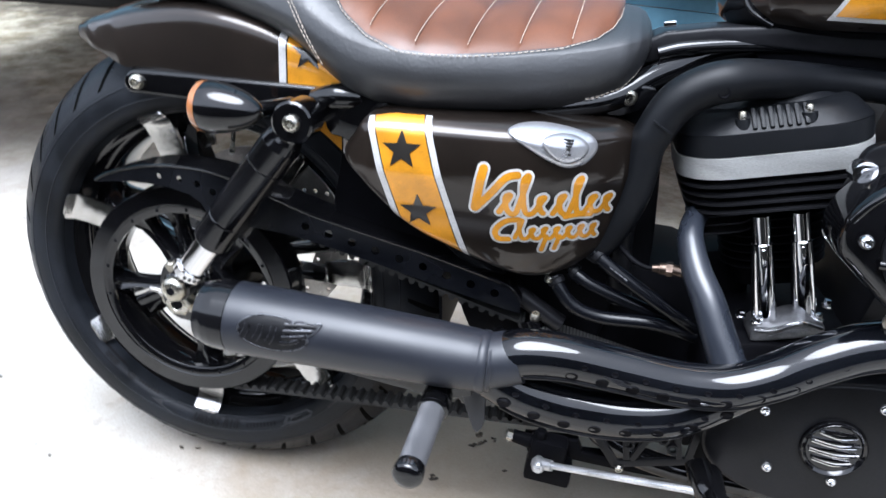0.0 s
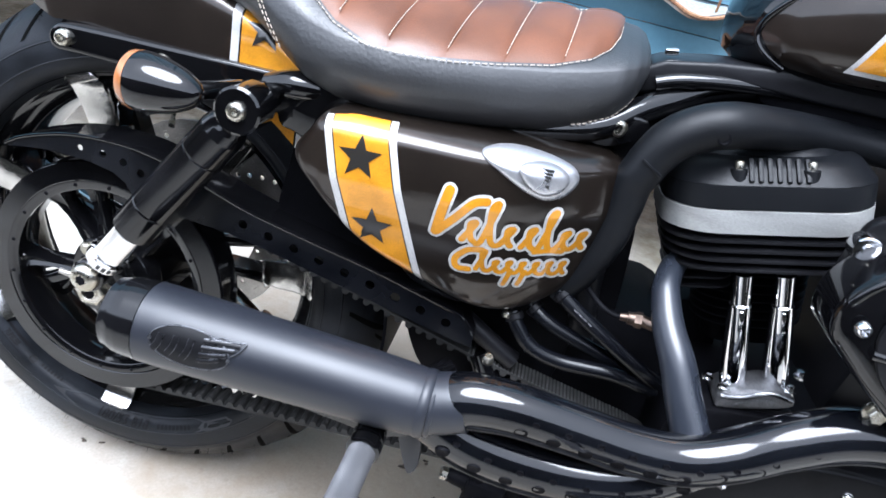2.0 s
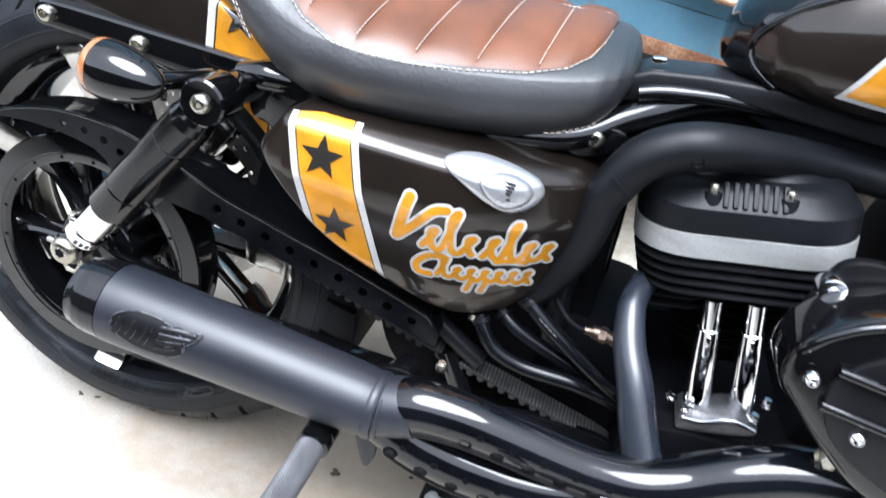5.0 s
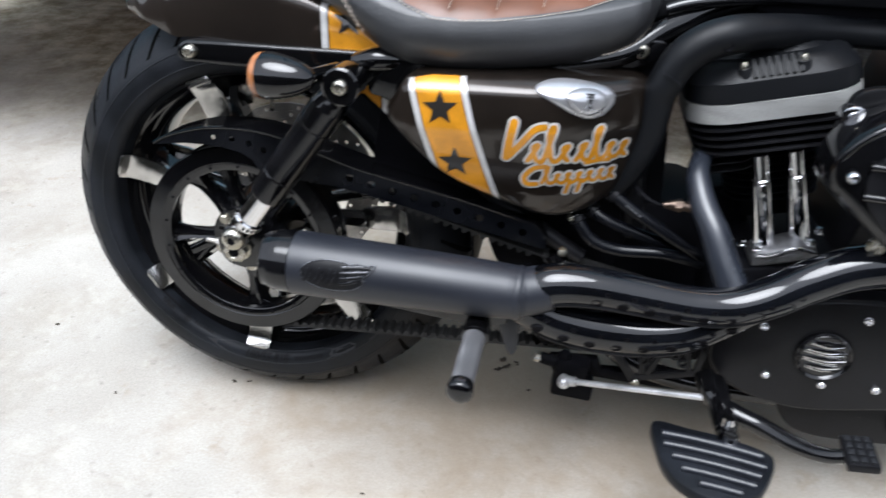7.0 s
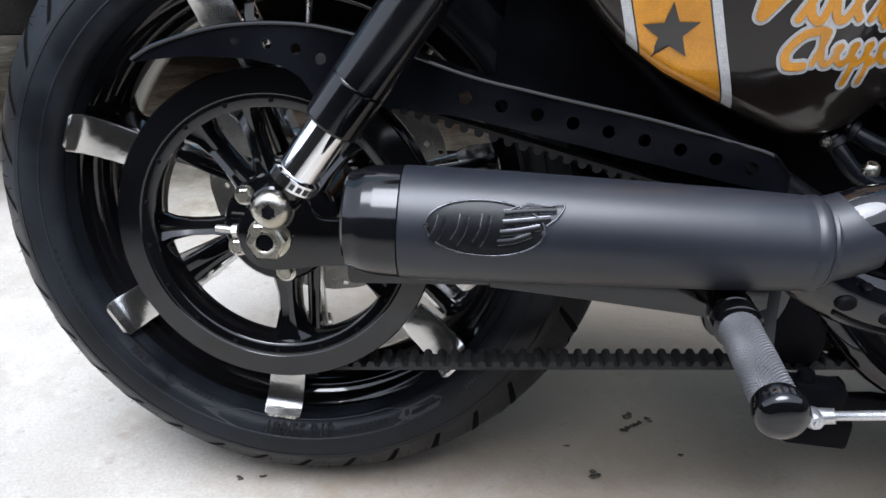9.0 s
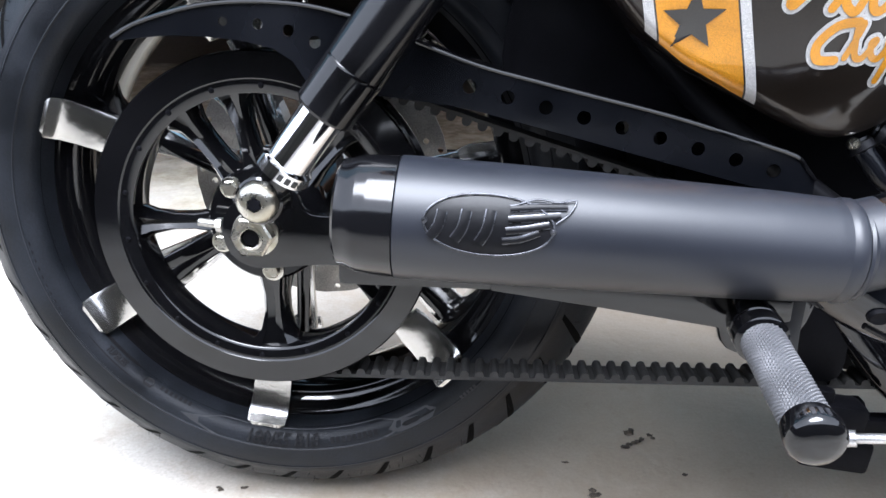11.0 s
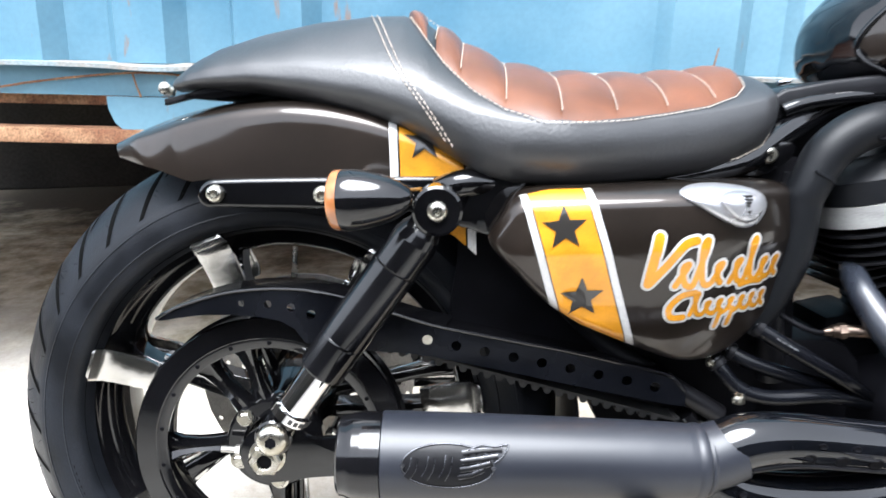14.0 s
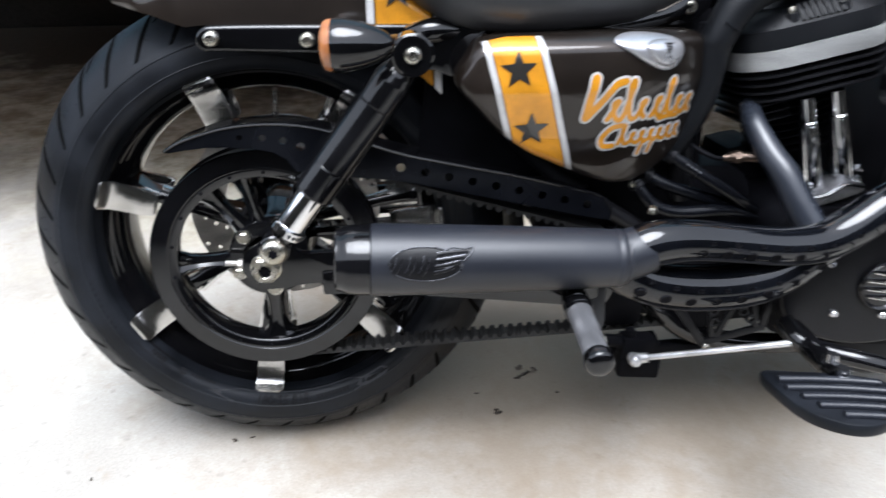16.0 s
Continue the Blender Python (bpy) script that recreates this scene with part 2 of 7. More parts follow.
def concrete_material():
    """Pale, worn concrete with damp stains and fine grit."""
    m = mat("worn_concrete", (0.318, 0.297, 0.263), 0.82, var=0.2, var_scale=2.3, second=(0.425, 0.407, 0.370), grain=0.10, grain_scale=260, bump=0.0012, bump_scale=70, noise_detail=9)
    nt = m.node_tree
    n, l = nt.nodes, nt.links
    b = n["Principled BSDF"]
    old = b.inputs["Base Color"].links[0].from_socket
    tc = n.new("ShaderNodeTexCoord")
    no = n.new("ShaderNodeTexNoise")
    no.inputs["Scale"].default_value = 4.2
    no.inputs["Detail"].default_value = 10
    no.inputs["Roughness"].default_value = 0.68
    no.inputs["Distortion"].default_value = 0.15
    l.new(tc.outputs["Object"], no.inputs["Vector"])
    mr = n.new("ShaderNodeMapRange")
    mr.inputs["From Min"].default_value = 0.47
    mr.inputs["From Max"].default_value = 0.72
    mr.inputs["To Max"].default_value = 0.55
    l.new(no.outputs["Fac"], mr.inputs["Value"])
    mx = n.new("ShaderNodeMix")
    mx.data_type = 'RGBA'
    l.new(mr.outputs["Result"], mx.inputs["Factor"])
    l.new(old, mx.inputs["A"])
    mx.inputs["B"].default_value = (0.20, 0.165, 0.115, 1)
    # rubbed pale patches where the skin of the slab is worn
    worn = n.new("ShaderNodeTexNoise")
    worn.inputs["Scale"].default_value = 8.5
    worn.inputs["Detail"].default_value = 12
    worn.inputs["Roughness"].default_value = 0.74
    worn.inputs["Distortion"].default_value = 0.15
    l.new(tc.outputs["Object"], worn.inputs["Vector"])
    for lo, hi, amount, tone in ((0.53, 0.64, 0.45, (0.465, 0.444, 0.398, 1)), (0.42, 0.32, 0.55, (0.255, 0.205, 0.140, 1))):
        cut = n.new("ShaderNodeMapRange")
        cut.inputs["From Min"].default_value = lo
        cut.inputs["From Max"].default_value = hi
        cut.inputs["To Max"].default_value = amount
        l.new(worn.outputs["Fac"], cut.inputs["Value"])
        patch = n.new("ShaderNodeMix")
        patch.data_type = 'RGBA'
        l.new(cut.outputs["Result"], patch.inputs["Factor"])
        l.new(mx.outputs["Result"], patch.inputs["A"])
        patch.inputs["B"].default_value = tone
        mx = patch
    vo = n.new("ShaderNodeTexNoise")
    vo.inputs["Scale"].default_value = 42
    vo.inputs["Detail"].default_value = 5
    l.new(tc.outputs["Object"], vo.inputs["Vector"])
    m2 = n.new("ShaderNodeMapRange")
    m2.inputs["From Min"].default_value = 0.63
    m2.inputs["From Max"].default_value = 0.76
    m2.inputs["To Max"].default_value = 0.5
    l.new(vo.outputs["Fac"], m2.inputs["Value"])
    mx2 = n.new("ShaderNodeMix")
    mx2.data_type = 'RGBA'
    l.new(m2.outputs["Result"], mx2.inputs["Factor"])
    l.new(mx.outputs["Result"], mx2.inputs["A"])
    mx2.inputs["B"].default_value = (0.17, 0.155, 0.13, 1)
    # brown stains round the motorcycle's place, its soft shade put into the tint
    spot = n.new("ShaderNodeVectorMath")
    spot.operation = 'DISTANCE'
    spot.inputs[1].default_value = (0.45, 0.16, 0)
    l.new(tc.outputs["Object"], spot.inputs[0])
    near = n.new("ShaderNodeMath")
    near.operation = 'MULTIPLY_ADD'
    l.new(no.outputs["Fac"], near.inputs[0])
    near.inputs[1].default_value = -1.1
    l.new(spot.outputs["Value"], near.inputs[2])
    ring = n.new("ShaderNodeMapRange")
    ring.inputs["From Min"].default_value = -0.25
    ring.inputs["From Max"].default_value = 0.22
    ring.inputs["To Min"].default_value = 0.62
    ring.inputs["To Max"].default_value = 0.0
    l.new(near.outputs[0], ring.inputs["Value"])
    stain_shade = n.new("ShaderNodeMix")
    stain_shade.data_type = 'RGBA'
    l.new(ring.outputs["Result"], stain_shade.inputs["Factor"])
    l.new(mx2.outputs["Result"], stain_shade.inputs["A"])
    stain_shade.inputs["B"].default_value = (0.250, 0.188, 0.124, 1)
    mx2 = stain_shade
    # mossy, stained strip along the container's far side of the yard; pale tones lifted for missing light
    sep = n.new("ShaderNodeSeparateXYZ")
    l.new(tc.outputs["Object"], sep.inputs[0])
    west = n.new("ShaderNodeMath")
    west.operation = 'MINIMUM'
    l.new(sep.outputs["X"], west.inputs[0])
    west.inputs[1].default_value = -0.2
    along = n.new("ShaderNodeMath")
    along.operation = 'MULTIPLY_ADD'
    l.new(west.outputs[0], along.inputs[0])
    along.inputs[1].default_value = 0.45
    l.new(sep.outputs["Y"], along.inputs[2])
    wide = n.new("ShaderNodeTexNoise")
    wide.inputs["Scale"].default_value = 3.4
    wide.inputs["Detail"].default_value = 11
    wide.inputs["Roughness"].default_value = 0.72
    l.new(tc.outputs["Object"], wide.inputs["Vector"])
    mixed = n.new("ShaderNodeMath")
    mixed.operation = 'MULTIPLY_ADD'
    l.new(wide.outputs["Fac"], mixed.inputs[0])
    mixed.inputs[1].default_value = 1.9
    l.new(along.outputs[0], mixed.inputs[2])
    moss = n.new("ShaderNodeMapRange")
    moss.inputs["From Min"].default_value = 1.30
    moss.inputs["From Max"].default_value = 1.95
    moss.inputs["To Max"].default_value = 0.85
    l.new(mixed.outputs[0], moss.inputs["Value"])
    tint = n.new("ShaderNodeMix")
    tint.data_type = 'RGBA'
    tint.inputs["A"].default_value = (0.22, 0.19, 0.11, 1)
    tint.inputs["B"].default_value = (0.62, 0.585, 0.47, 1)
    blot = n.new("ShaderNodeTexNoise")
    blot.inputs["Scale"].default_value = 7.5
    blot.inputs["Detail"].default_value = 12
    blot.inputs["Roughness"].default_value = 0.7
    l.new(tc.outputs["Object"], blot.inputs["Vector"])
    blots = n.new("ShaderNodeMapRange")
    blots.inputs["From Min"].default_value = 0.40
    blots.inputs["From Max"].default_value = 0.62
    l.new(blot.outputs["Fac"], blots.inputs["Value"])
    l.new(blots.outputs["Result"], tint.inputs["Factor"])
    mx3 = n.new("ShaderNodeMix")
    mx3.data_type = 'RGBA'
    l.new(moss.outputs["Result"], mx3.inputs["Factor"])
    l.new(mx2.outputs["Result"], mx3.inputs["A"])
    l.new(tint.outputs["Result"], mx3.inputs["B"])
    # painted shade: dark brown ground tone far under and past the container
    far_shade = n.new("ShaderNodeMapRange")
    far_shade.inputs["From Min"].default_value = 2.25
    far_shade.inputs["From Max"].default_value = 2.85
    l.new(mixed.outputs[0], far_shade.inputs["Value"])
    shade_tone = n.new("ShaderNodeMix")
    shade_tone.data_type = 'RGBA'
    shade_tone.inputs["A"].default_value = (0.022, 0.018, 0.012, 1)
    shade_tone.inputs["B"].default_value = (0.070, 0.058, 0.040, 1)
    l.new(vo.outputs["Fac"], shade_tone.inputs["Factor"])
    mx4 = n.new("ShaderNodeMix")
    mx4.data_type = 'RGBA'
    l.new(far_shade.outputs["Result"], mx4.inputs["Factor"])
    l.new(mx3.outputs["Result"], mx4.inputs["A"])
    l.new(shade_tone.outputs["Result"], mx4.inputs["B"])
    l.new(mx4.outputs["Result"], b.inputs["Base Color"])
    return m


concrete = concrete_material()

# ---- shape helpers: a shape is a pair of lists, vertices and faces ----


def join(*shapes):
    v, f = [], []
    for sv, sf in shapes:
        k = len(v)
        v.extend(sv)
        f.extend(tuple(i + k for i in q) for q in sf)
    return v, f


def moved(shape, m):
    return [tuple(m @ Vector(p)) for p in shape[0]], shape[1]


def from_bm(bm):
    bm.verts.index_update()
    out = [tuple(v.co) for v in bm.verts], [tuple(v.index for v in f.verts) for f in bm.faces]
    bm.free()
    return out


def mesh_of(name, shape, material, smooth=40):
    me = bpy.data.meshes.new(name)
    me.from_pydata(shape[0], [], shape[1])
    bm = bmesh.new()
    bm.from_mesh(me)
    bmesh.ops.remove_doubles(bm, verts=bm.verts, dist=1e-6)
    bmesh.ops.recalc_face_normals(bm, faces=bm.faces)
    bm.to_mesh(me)
    bm.free()
    me.materials.append(material)
    if smooth:
        me.polygons.foreach_set("use_smooth", [True] * len(me.polygons))
        me.set_sharp_from_angle(angle=radians(smooth))
    me.update()
    return me


def part(name, shape, material, parent, label="", smooth=40):
    ob = new(name, mesh_of(name, shape, material, smooth))
    ob.parent = parent
    if label:
        ob["label"] = label
    return ob


def spline(points, steps=6, closed=False):
    """A smooth curve through the points (Catmull-Rom)."""
    p = [np.array(q, float) for q in points]
    n = len(p)
    out = []
    for i in range(n if closed else n - 1):
        a, b, c, e = (p[(i + k) % n] if closed else p[min(max(i + k, 0), n - 1)] for k in (-1, 0, 1, 2))
        for s in range(steps):
            t = s / steps
            out.append(0.5 * (2 * b + (c - a) * t + (2 * a - 5 * b + 4 * c - e) * t * t + (3 * b - a - 3 * c + e) * t ** 3))
    if not closed:
        out.append(p[-1])
    return out


def lathe(profile, centre=(0, 0, 0), n=64, axis="y", closed=False):
    """Turns a profile of (along, radius) round an axis through centre."""
    v, f = [], []
    k = len(profile)
    for i in range(n):
        a = 2 * math.pi * i / n
        c, s = math.cos(a), math.sin(a)
        for along, r in profile:
            q = {"y": (r * c, along, r * s), "x": (along, r * c, r * s), "z": (r * c, r * s, along)}[axis]
            v.append(tuple(q[j] + centre[j] for j in range(3)))
    for i in range(n):
        j = (i + 1) % n
        for m in range(k if closed else k - 1):
            m2 = (m + 1) % k
            f.append((i * k + m, i * k + m2, j * k + m2, j * k + m))
    if not closed:
        for m in (0, k - 1):
            if profile[m][1] > 1e-6:
                f.append(tuple(i * k + m for i in range(n)))
    return v, f


def aim(p0, p1):
    """A pose at p0 whose z axis runs towards p1."""
    q = (Vector(p1) - Vector(p0)).to_track_quat("Z", "Y")
    return Matrix.Translation(p0) @ q.to_matrix().to_4x4()


def rod(p0, p1, r0, r1=None, n=20, soft=0.0):
    """A round bar between two points, with softened ends."""
    r1 = r0 if r1 is None else r1
    le = (Vector(p1) - Vector(p0)).length
    prof = [(0, r0), (le, r1)]
    if soft:
        prof = [(0, max(r0 - soft, 1e-4)), (soft * 0.3, r0 - soft * 0.3), (soft, r0), (le - soft, r1), (le - soft * 0.3, r1 - soft * 0.3), (le, max(r1 - soft, 1e-4))]
    return moved(lathe(prof, n=n, axis="z"), aim(p0, p1))


def turned(p0, p1, prof, n=40):
    """A turned body on the line p0 to p1; profile of (metres along, radius)."""
    full = [prof[0]]
    for (a, r), (b, q) in zip(prof, prof[1:]):
        if abs(b - a) > 0.006:
            # extra rings keep the long straight stretches crisp
            k = 0.0006 / abs(b - a)
            full += [(a + (b - a) * k, r + (q - r) * k), (b - (b - a) * k, q - (q - r) * k)]
        full.append((b, q))
    return moved(lathe(full, n=n, axis="z"), aim(p0, p1))


def tube(points, radius, n=16, steps=6, smooth=True, flat=1.0):
    """A pipe along a smooth path. radius: one number or one for each point."""
    pts = spline(points, steps) if smooth else [np.array(p, float) for p in points]
    k = len(pts)
    if isinstance(radius, (int, float)):
        rad = [radius] * k
    else:
        rad = list(np.interp(np.linspace(0, len(radius) - 1, k), range(len(radius)), radius))
    tang = [pts[min(i + 1, k - 1)] - pts[max(i - 1, 0)] for i in range(k)]
    tang = [t / np.linalg.norm(t) for t in tang]
    up = np.array((0, 1, 0.1)) if abs(tang[0][1]) < 0.9 else np.array((0, 0, 1.0))
    v, f = [], []
    side = np.cross(tang[0], up)
    for i in range(k):
        side = side - tang[i] * (side @ tang[i])
        side /= np.linalg.norm(side)
        other = np.cross(tang[i], side)
        for j in range(n):
            a = 2 * math.pi * j / n
            v.append(tuple(pts[i] + rad[i] * (math.cos(a) * side + flat * math.sin(a) * other)))
    for i in range(k - 1):
        for j in range(n):
            j2 = (j + 1) % n
            f.append((i * n + j, i * n + j2, (i + 1) * n + j2, (i + 1) * n + j))
    f.append(tuple(range(n)))
    f.append(tuple((k - 1) * n + j for j in range(n)))
    return v, f


def box(centre, size, bevel=0.002, rot=(0, 0, 0), segments=2):
    bm = bmesh.new()
    bmesh.ops.create_cube(bm, size=1.0)
    bmesh.ops.scale(bm, vec=size, verts=bm.verts)
    if bevel:
        bmesh.ops.bevel(bm, geom=list(bm.edges), offset=min(bevel, min(size) * 0.45), segments=segments, affect='EDGES', profile=0.6)
    bmesh.ops.transform(bm, matrix=pose(*centre, *rot), verts=bm.verts)
    return from_bm(bm)


def prism(outline, y0, y1, bevel=0.0, segments=2):
    """A plate: an outline of (x, z) between two y values, with softened rims."""
    bm = bmesh.new()
    vs = [bm.verts.new((x, y0, z)) for x, z in outline]
    face = bm.faces.new(vs)
    made = bmesh.ops.extrude_face_region(bm, geom=[face])
    new_v = [g for g in made["geom"] if isinstance(g, bmesh.types.BMVert)]
    bmesh.ops.translate(bm, vec=(0, y1 - y0, 0), verts=new_v)
    if bevel:
        rim = [e for e in bm.edges if abs(e.verts[0].co.y - e.verts[1].co.y) < 1e-6]
        bmesh.ops.bevel(bm, geom=rim, offset=bevel, segments=segments, affect='EDGES', profile=0.5)
    return from_bm(bm)


def holed_strip(top, bottom, y, thick, holes, n=14):
    """A bent plate between two edge lines (top and bottom, in x and z, cell by cell) with a round hole in the cells named in holes."""
    v, f = [], []
    cells = len(top) - 1
    for side in (0, 1):
        yy = y + side * thick
        for i in range(cells):
            a, b, c, e = (np.array(q, float) for q in (bottom[i], bottom[i + 1], top[i + 1], top[i]))
            at = lambda u, w: (a * (1 - u) + b * u) * (1 - w) + (e * (1 - u) + c * u) * w
            if i in holes:
                r = holes[i]
                mid = at(0.5, 0.5)
                k = len(v)
                for j in range(16):
                    q = j / 16 * 4
                    u, w = [(q, 0), (1, q - 1), (3 - q, 1), (0, 4 - q)][int(q)]
                    p = at(u, w)
                    v.append((p[0], yy, p[1]))
                for j in range(16):
                    ang = math.atan2(*(np.array((v[k + j][2], v[k + j][0])) - mid[::-1]))
                    v.append((mid[0] + r * math.cos(ang), yy, mid[1] + r * math.sin(ang)))
                for j in range(16):
                    j2 = (j + 1) % 16
                    f.append((k + j, k + j2, k + 16 + j2, k + 16 + j))
                if side:
                    k0 = k - span
                    for j in range(16):
                        j2 = (j + 1) % 16
                        f.append((k + 16 + j, k + 16 + j2, k0 + 16 + j2, k0 + 16 + j))
            else:
                k = len(v)
                for p in (a, b, c, e):
                    v.append((p[0], yy, p[1]))
                f.append((k, k + 1, k + 2, k + 3))
        if not side:
            span = len(v)
    for line in (top, bottom):
        for i in range(cells):
            k = len(v)
            (x0, z0), (x1, z1) = line[i], line[i + 1]
            v += [(x0, y, z0), (x1, y, z1), (x1, y + thick, z1), (x0, y + thick, z0)]
            f.append((k, k + 1, k + 2, k + 3))
    return v, f


def button_bolt(at, r, out=(0, -1, 0), tall=0.5, socket=0.5):
    """A domed bolt head with a hexagon socket, sitting on a surface."""
    h = r * tall * 1.3
    prof = [(0, r), (h * 0.35, r), (h * 0.75, r * 0.88), (h, r * 0.62), (h, r * socket)]
    head = moved(lathe(prof, n=24, axis="z"), aim(at, Vector(at) + Vector(out)))
    v, f = head
    v, f = list(v), list(f)[:-1]
    hv, hf = moved(lathe([(h, r * socket), (h * 0.25, r * socket * 0.9)], n=6, axis="z"), aim(at, Vector(at) + Vector(out)))
    return join((v, f), (hv, hf[:-2] + hf[-1:]))


def hex_bolt(at, r, out=(0, -1, 0), h=None):
    h = h or r * 0.7
    m = aim(at, Vector(at) + Vector(out))
    washer = lathe([(0, r * 1.35), (h * 0.25, r * 1.35), (h * 0.3, r * 1.2)], n=24, axis="z")
    head = lathe([(h * 0.25, r), (h * 0.9, r), (h * 1.05, r * 0.85)], n=6, axis="z")
    return moved(join(washer, head), m)


def rounded(points, steps=5):
    return [tuple(p) for p in spline(points, steps, closed=True)]


# ---- ground and container ----
def build_ground():
    bm = bmesh.new()
    bmesh.ops.create_grid(bm, x_segments=90, y_segments=90, size=1.0)
    for v in bm.verts:
        # dense near the motorcycle, reaching far out to the horizon
        for k in (0, 1):
            c = v.co[k]
            v.co[k] = math.copysign(2.4 * abs(c) + 900 * max(0, abs(c) - 0.72) ** 3, c)
        near = v.co.xy.length
        v.co.z = 0.004 * noise.noise(Vector((v.co.x * 0.9, v.co.y * 0.9, 3))) * min(1, max(0, near - 0.5)) - 0.0003
    me = bpy.data.meshes.new("ground")
    bm.to_mesh(me)
    bm.free()
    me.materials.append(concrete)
    me.polygons.foreach_set("use_smooth", [True] * len(me.polygons))
    g = new("ground", me)
    tagged(g, "pale worn concrete yard floor with damp brown stains", "ground", kind="structure")


build_ground()

CONT_Y, CONT_Z, CONT_TILT = 0.63, 0.721, 3.1


def build_container():
    root = new("shipping_container")
    root.matrix_world = pose(0, CONT_Y, CONT_Z, 0, CONT_TILT, 0)
    tagged(root, "weathered blue steel shipping container with rusty bottom rail standing raised", "shipping container", kind="thing")
    # corrugated side: trapezoid ribs
    deep, top = 0.036, 2.3
    x0, x1 = -2.32, 2.9
    # front face from, to; recess from, to. One recess is a wide flat marking panel
    ribs = [(-0.43 - 0.24 * k, -0.335 - 0.24 * k, -0.300 - 0.24 * k, -0.215 - 0.24 * k) for k in range(7, -1, -1)]
    ribs += [(-0.200, -0.069, -0.035, 0.625)] + [(0.648 + 0.25 * k, 0.775 + 0.25 * k, 0.812 + 0.25 * k, 0.880 + 0.25 * k) for k in range(9)]
    line = [(x, y) for a, b, c, e in ribs for x, y in ((a, 0), (b, 0), (c, deep), (e, deep))]
    v, f = [], []
    for px_, py_ in line:
        v += [(px_, py_, 0.0), (px_, py_, top), (px_, py_ + 0.003, top), (px_, py_ + 0.003, 0.0)]
    for i in range(len(line) - 1):
        for k in range(4):
            a, b = i * 4 + k, i * 4 + (k + 1) % 4
            f.append((a, b, b + 4, a + 4))
    part("side_wall", (v, f), blue_paint, root, "corrugated blue steel side wall", smooth=0)
    # bottom rail: an upper web, posts between the fork pockets and a rusty foot
    def lip_line(x):
        """Height and outward bulge of the battered lip."""
        dip = -0.024 * math.exp(-((x - 0.69) / 0.055) ** 2) - 0.006 * math.exp(-((x + 0.35) / 0.09) ** 2) + 0.002 * noise.noise(Vector((x * 9, 0, 1)))
        out = 0.018 * math.exp(-((x - 0.68) / 0.05) ** 2) + 0.003 * noise.noise(Vector((x * 14, 5, 1)))
        return dip, out

    v, f = [], []
    steps = int((x1 - x0) / 0.02)
    for i in range(steps + 1):
        x = x0 + (x1 - x0) * i / steps
        dip, out = lip_line(x)
        v += [(x, -0.027 - out, dip - 0.007), (x, -0.027 - out, dip + 0.001), (x, 0.025, 0.001), (x, 0.025, -0.007)]
    for i in range(steps):
        for k in range(4):
            f.append((i * 4 + k, i * 4 + (k + 1) % 4, i * 4 + 4 + (k + 1) % 4, i * 4 + 4 + k))
    f += [(0, 1, 2, 3), tuple(steps * 4 + k for k in range(4))]
    part("rail_lip", (v, f), pale_paint, root, "faded, bent and rust-stained upper lip of the rail")
    part("lip_tear", tube([(0.60, -0.028, 0.004), (0.64, -0.036, -0.008), (0.68, -0.046, -0.022), (0.72, -0.044, -0.022), (0.76, -0.032, -0.006)], 0.0035, n=6), rust, root, "torn rusty edge of the lip")
    part("rail_web", box(((x0 + x1) / 2, 0.016, -0.036), (x1 - x0, 0.006, 0.058), 0.002), blue_paint, root)
    pockets = [(-1.15, -0.463)]
    solid, last = [], x0
    for a, b in pockets:
        solid.append((last, a))
        last = b
    solid.append((last, x1))
    for a, b in solid:
        out = [(a, -0.066), (b, -0.066), (b, -0.152), (a + 0.0, -0.152)]
        if a == -0.463:
            out = [(a, -0.066), (b, -0.066), (b, -0.152), (a + 0.048, -0.152), (a + 0.012, -0.118), (a + 0.001, -0.09)]
        part("rail_plate", prism(out, 0.009, 0.015, 0.0), blue_paint, root)
    part("rail_foot", box(((x0 + x1) / 2, 0.03, -0.146), (x1 - x0, 0.05, 0.030), 0.003), rust, root, "rusted bottom flange of the rail")
    part("floor", box(((x0 + x1) / 2, 1.25, -0.07), (x1 - x0, 2.36, 0.04), 0), rust, root)
    part("far_rail", box(((x0 + x1) / 2, 2.42, -0.08), (x1 - x0, 0.03, 0.16), 0), blue_paint, root)
    part("roof", box(((x0 + x1) / 2, 1.22, top), (x1 - x0, 2.44, 0.02), 0), blue_paint, root)
    for xx in (x0, x1):
        part("end_wall", box((xx, 1.22, top / 2 - 0.08), (0.03, 2.44, top + 0.16), 0), blue_paint, root)
    # the cable hanging on the rail
    part("loose_wire", tube([(-0.72, 0.003, -0.062), (-0.6, 0.002, -0.04), (-0.45, 0.004, -0.022), (-0.36, 0.001, -0.018), (-0.30, 0.003, -0.024), (-0.31, 0.001, -0.034)], 0.0022, n=6), rust, root, "thin rusty wire on the rail")
    part("loose_wire", tube([(-0.405, 0.004, -0.02), (-0.398, 0.002, -0.045), (-0.392, 0.004, -0.066)], 0.002, n=6), rust, root, "thin rusty wire on the rail")

    part("loose_wire", tube([(0.726, -0.022, -0.014), (0.726, -0.030, 0.023), (0.730, -0.033, 0.056)], [0.0026, 0.002, 0.0012], n=6), rust, root, "short dark wire end standing up from the rail")


build_container()


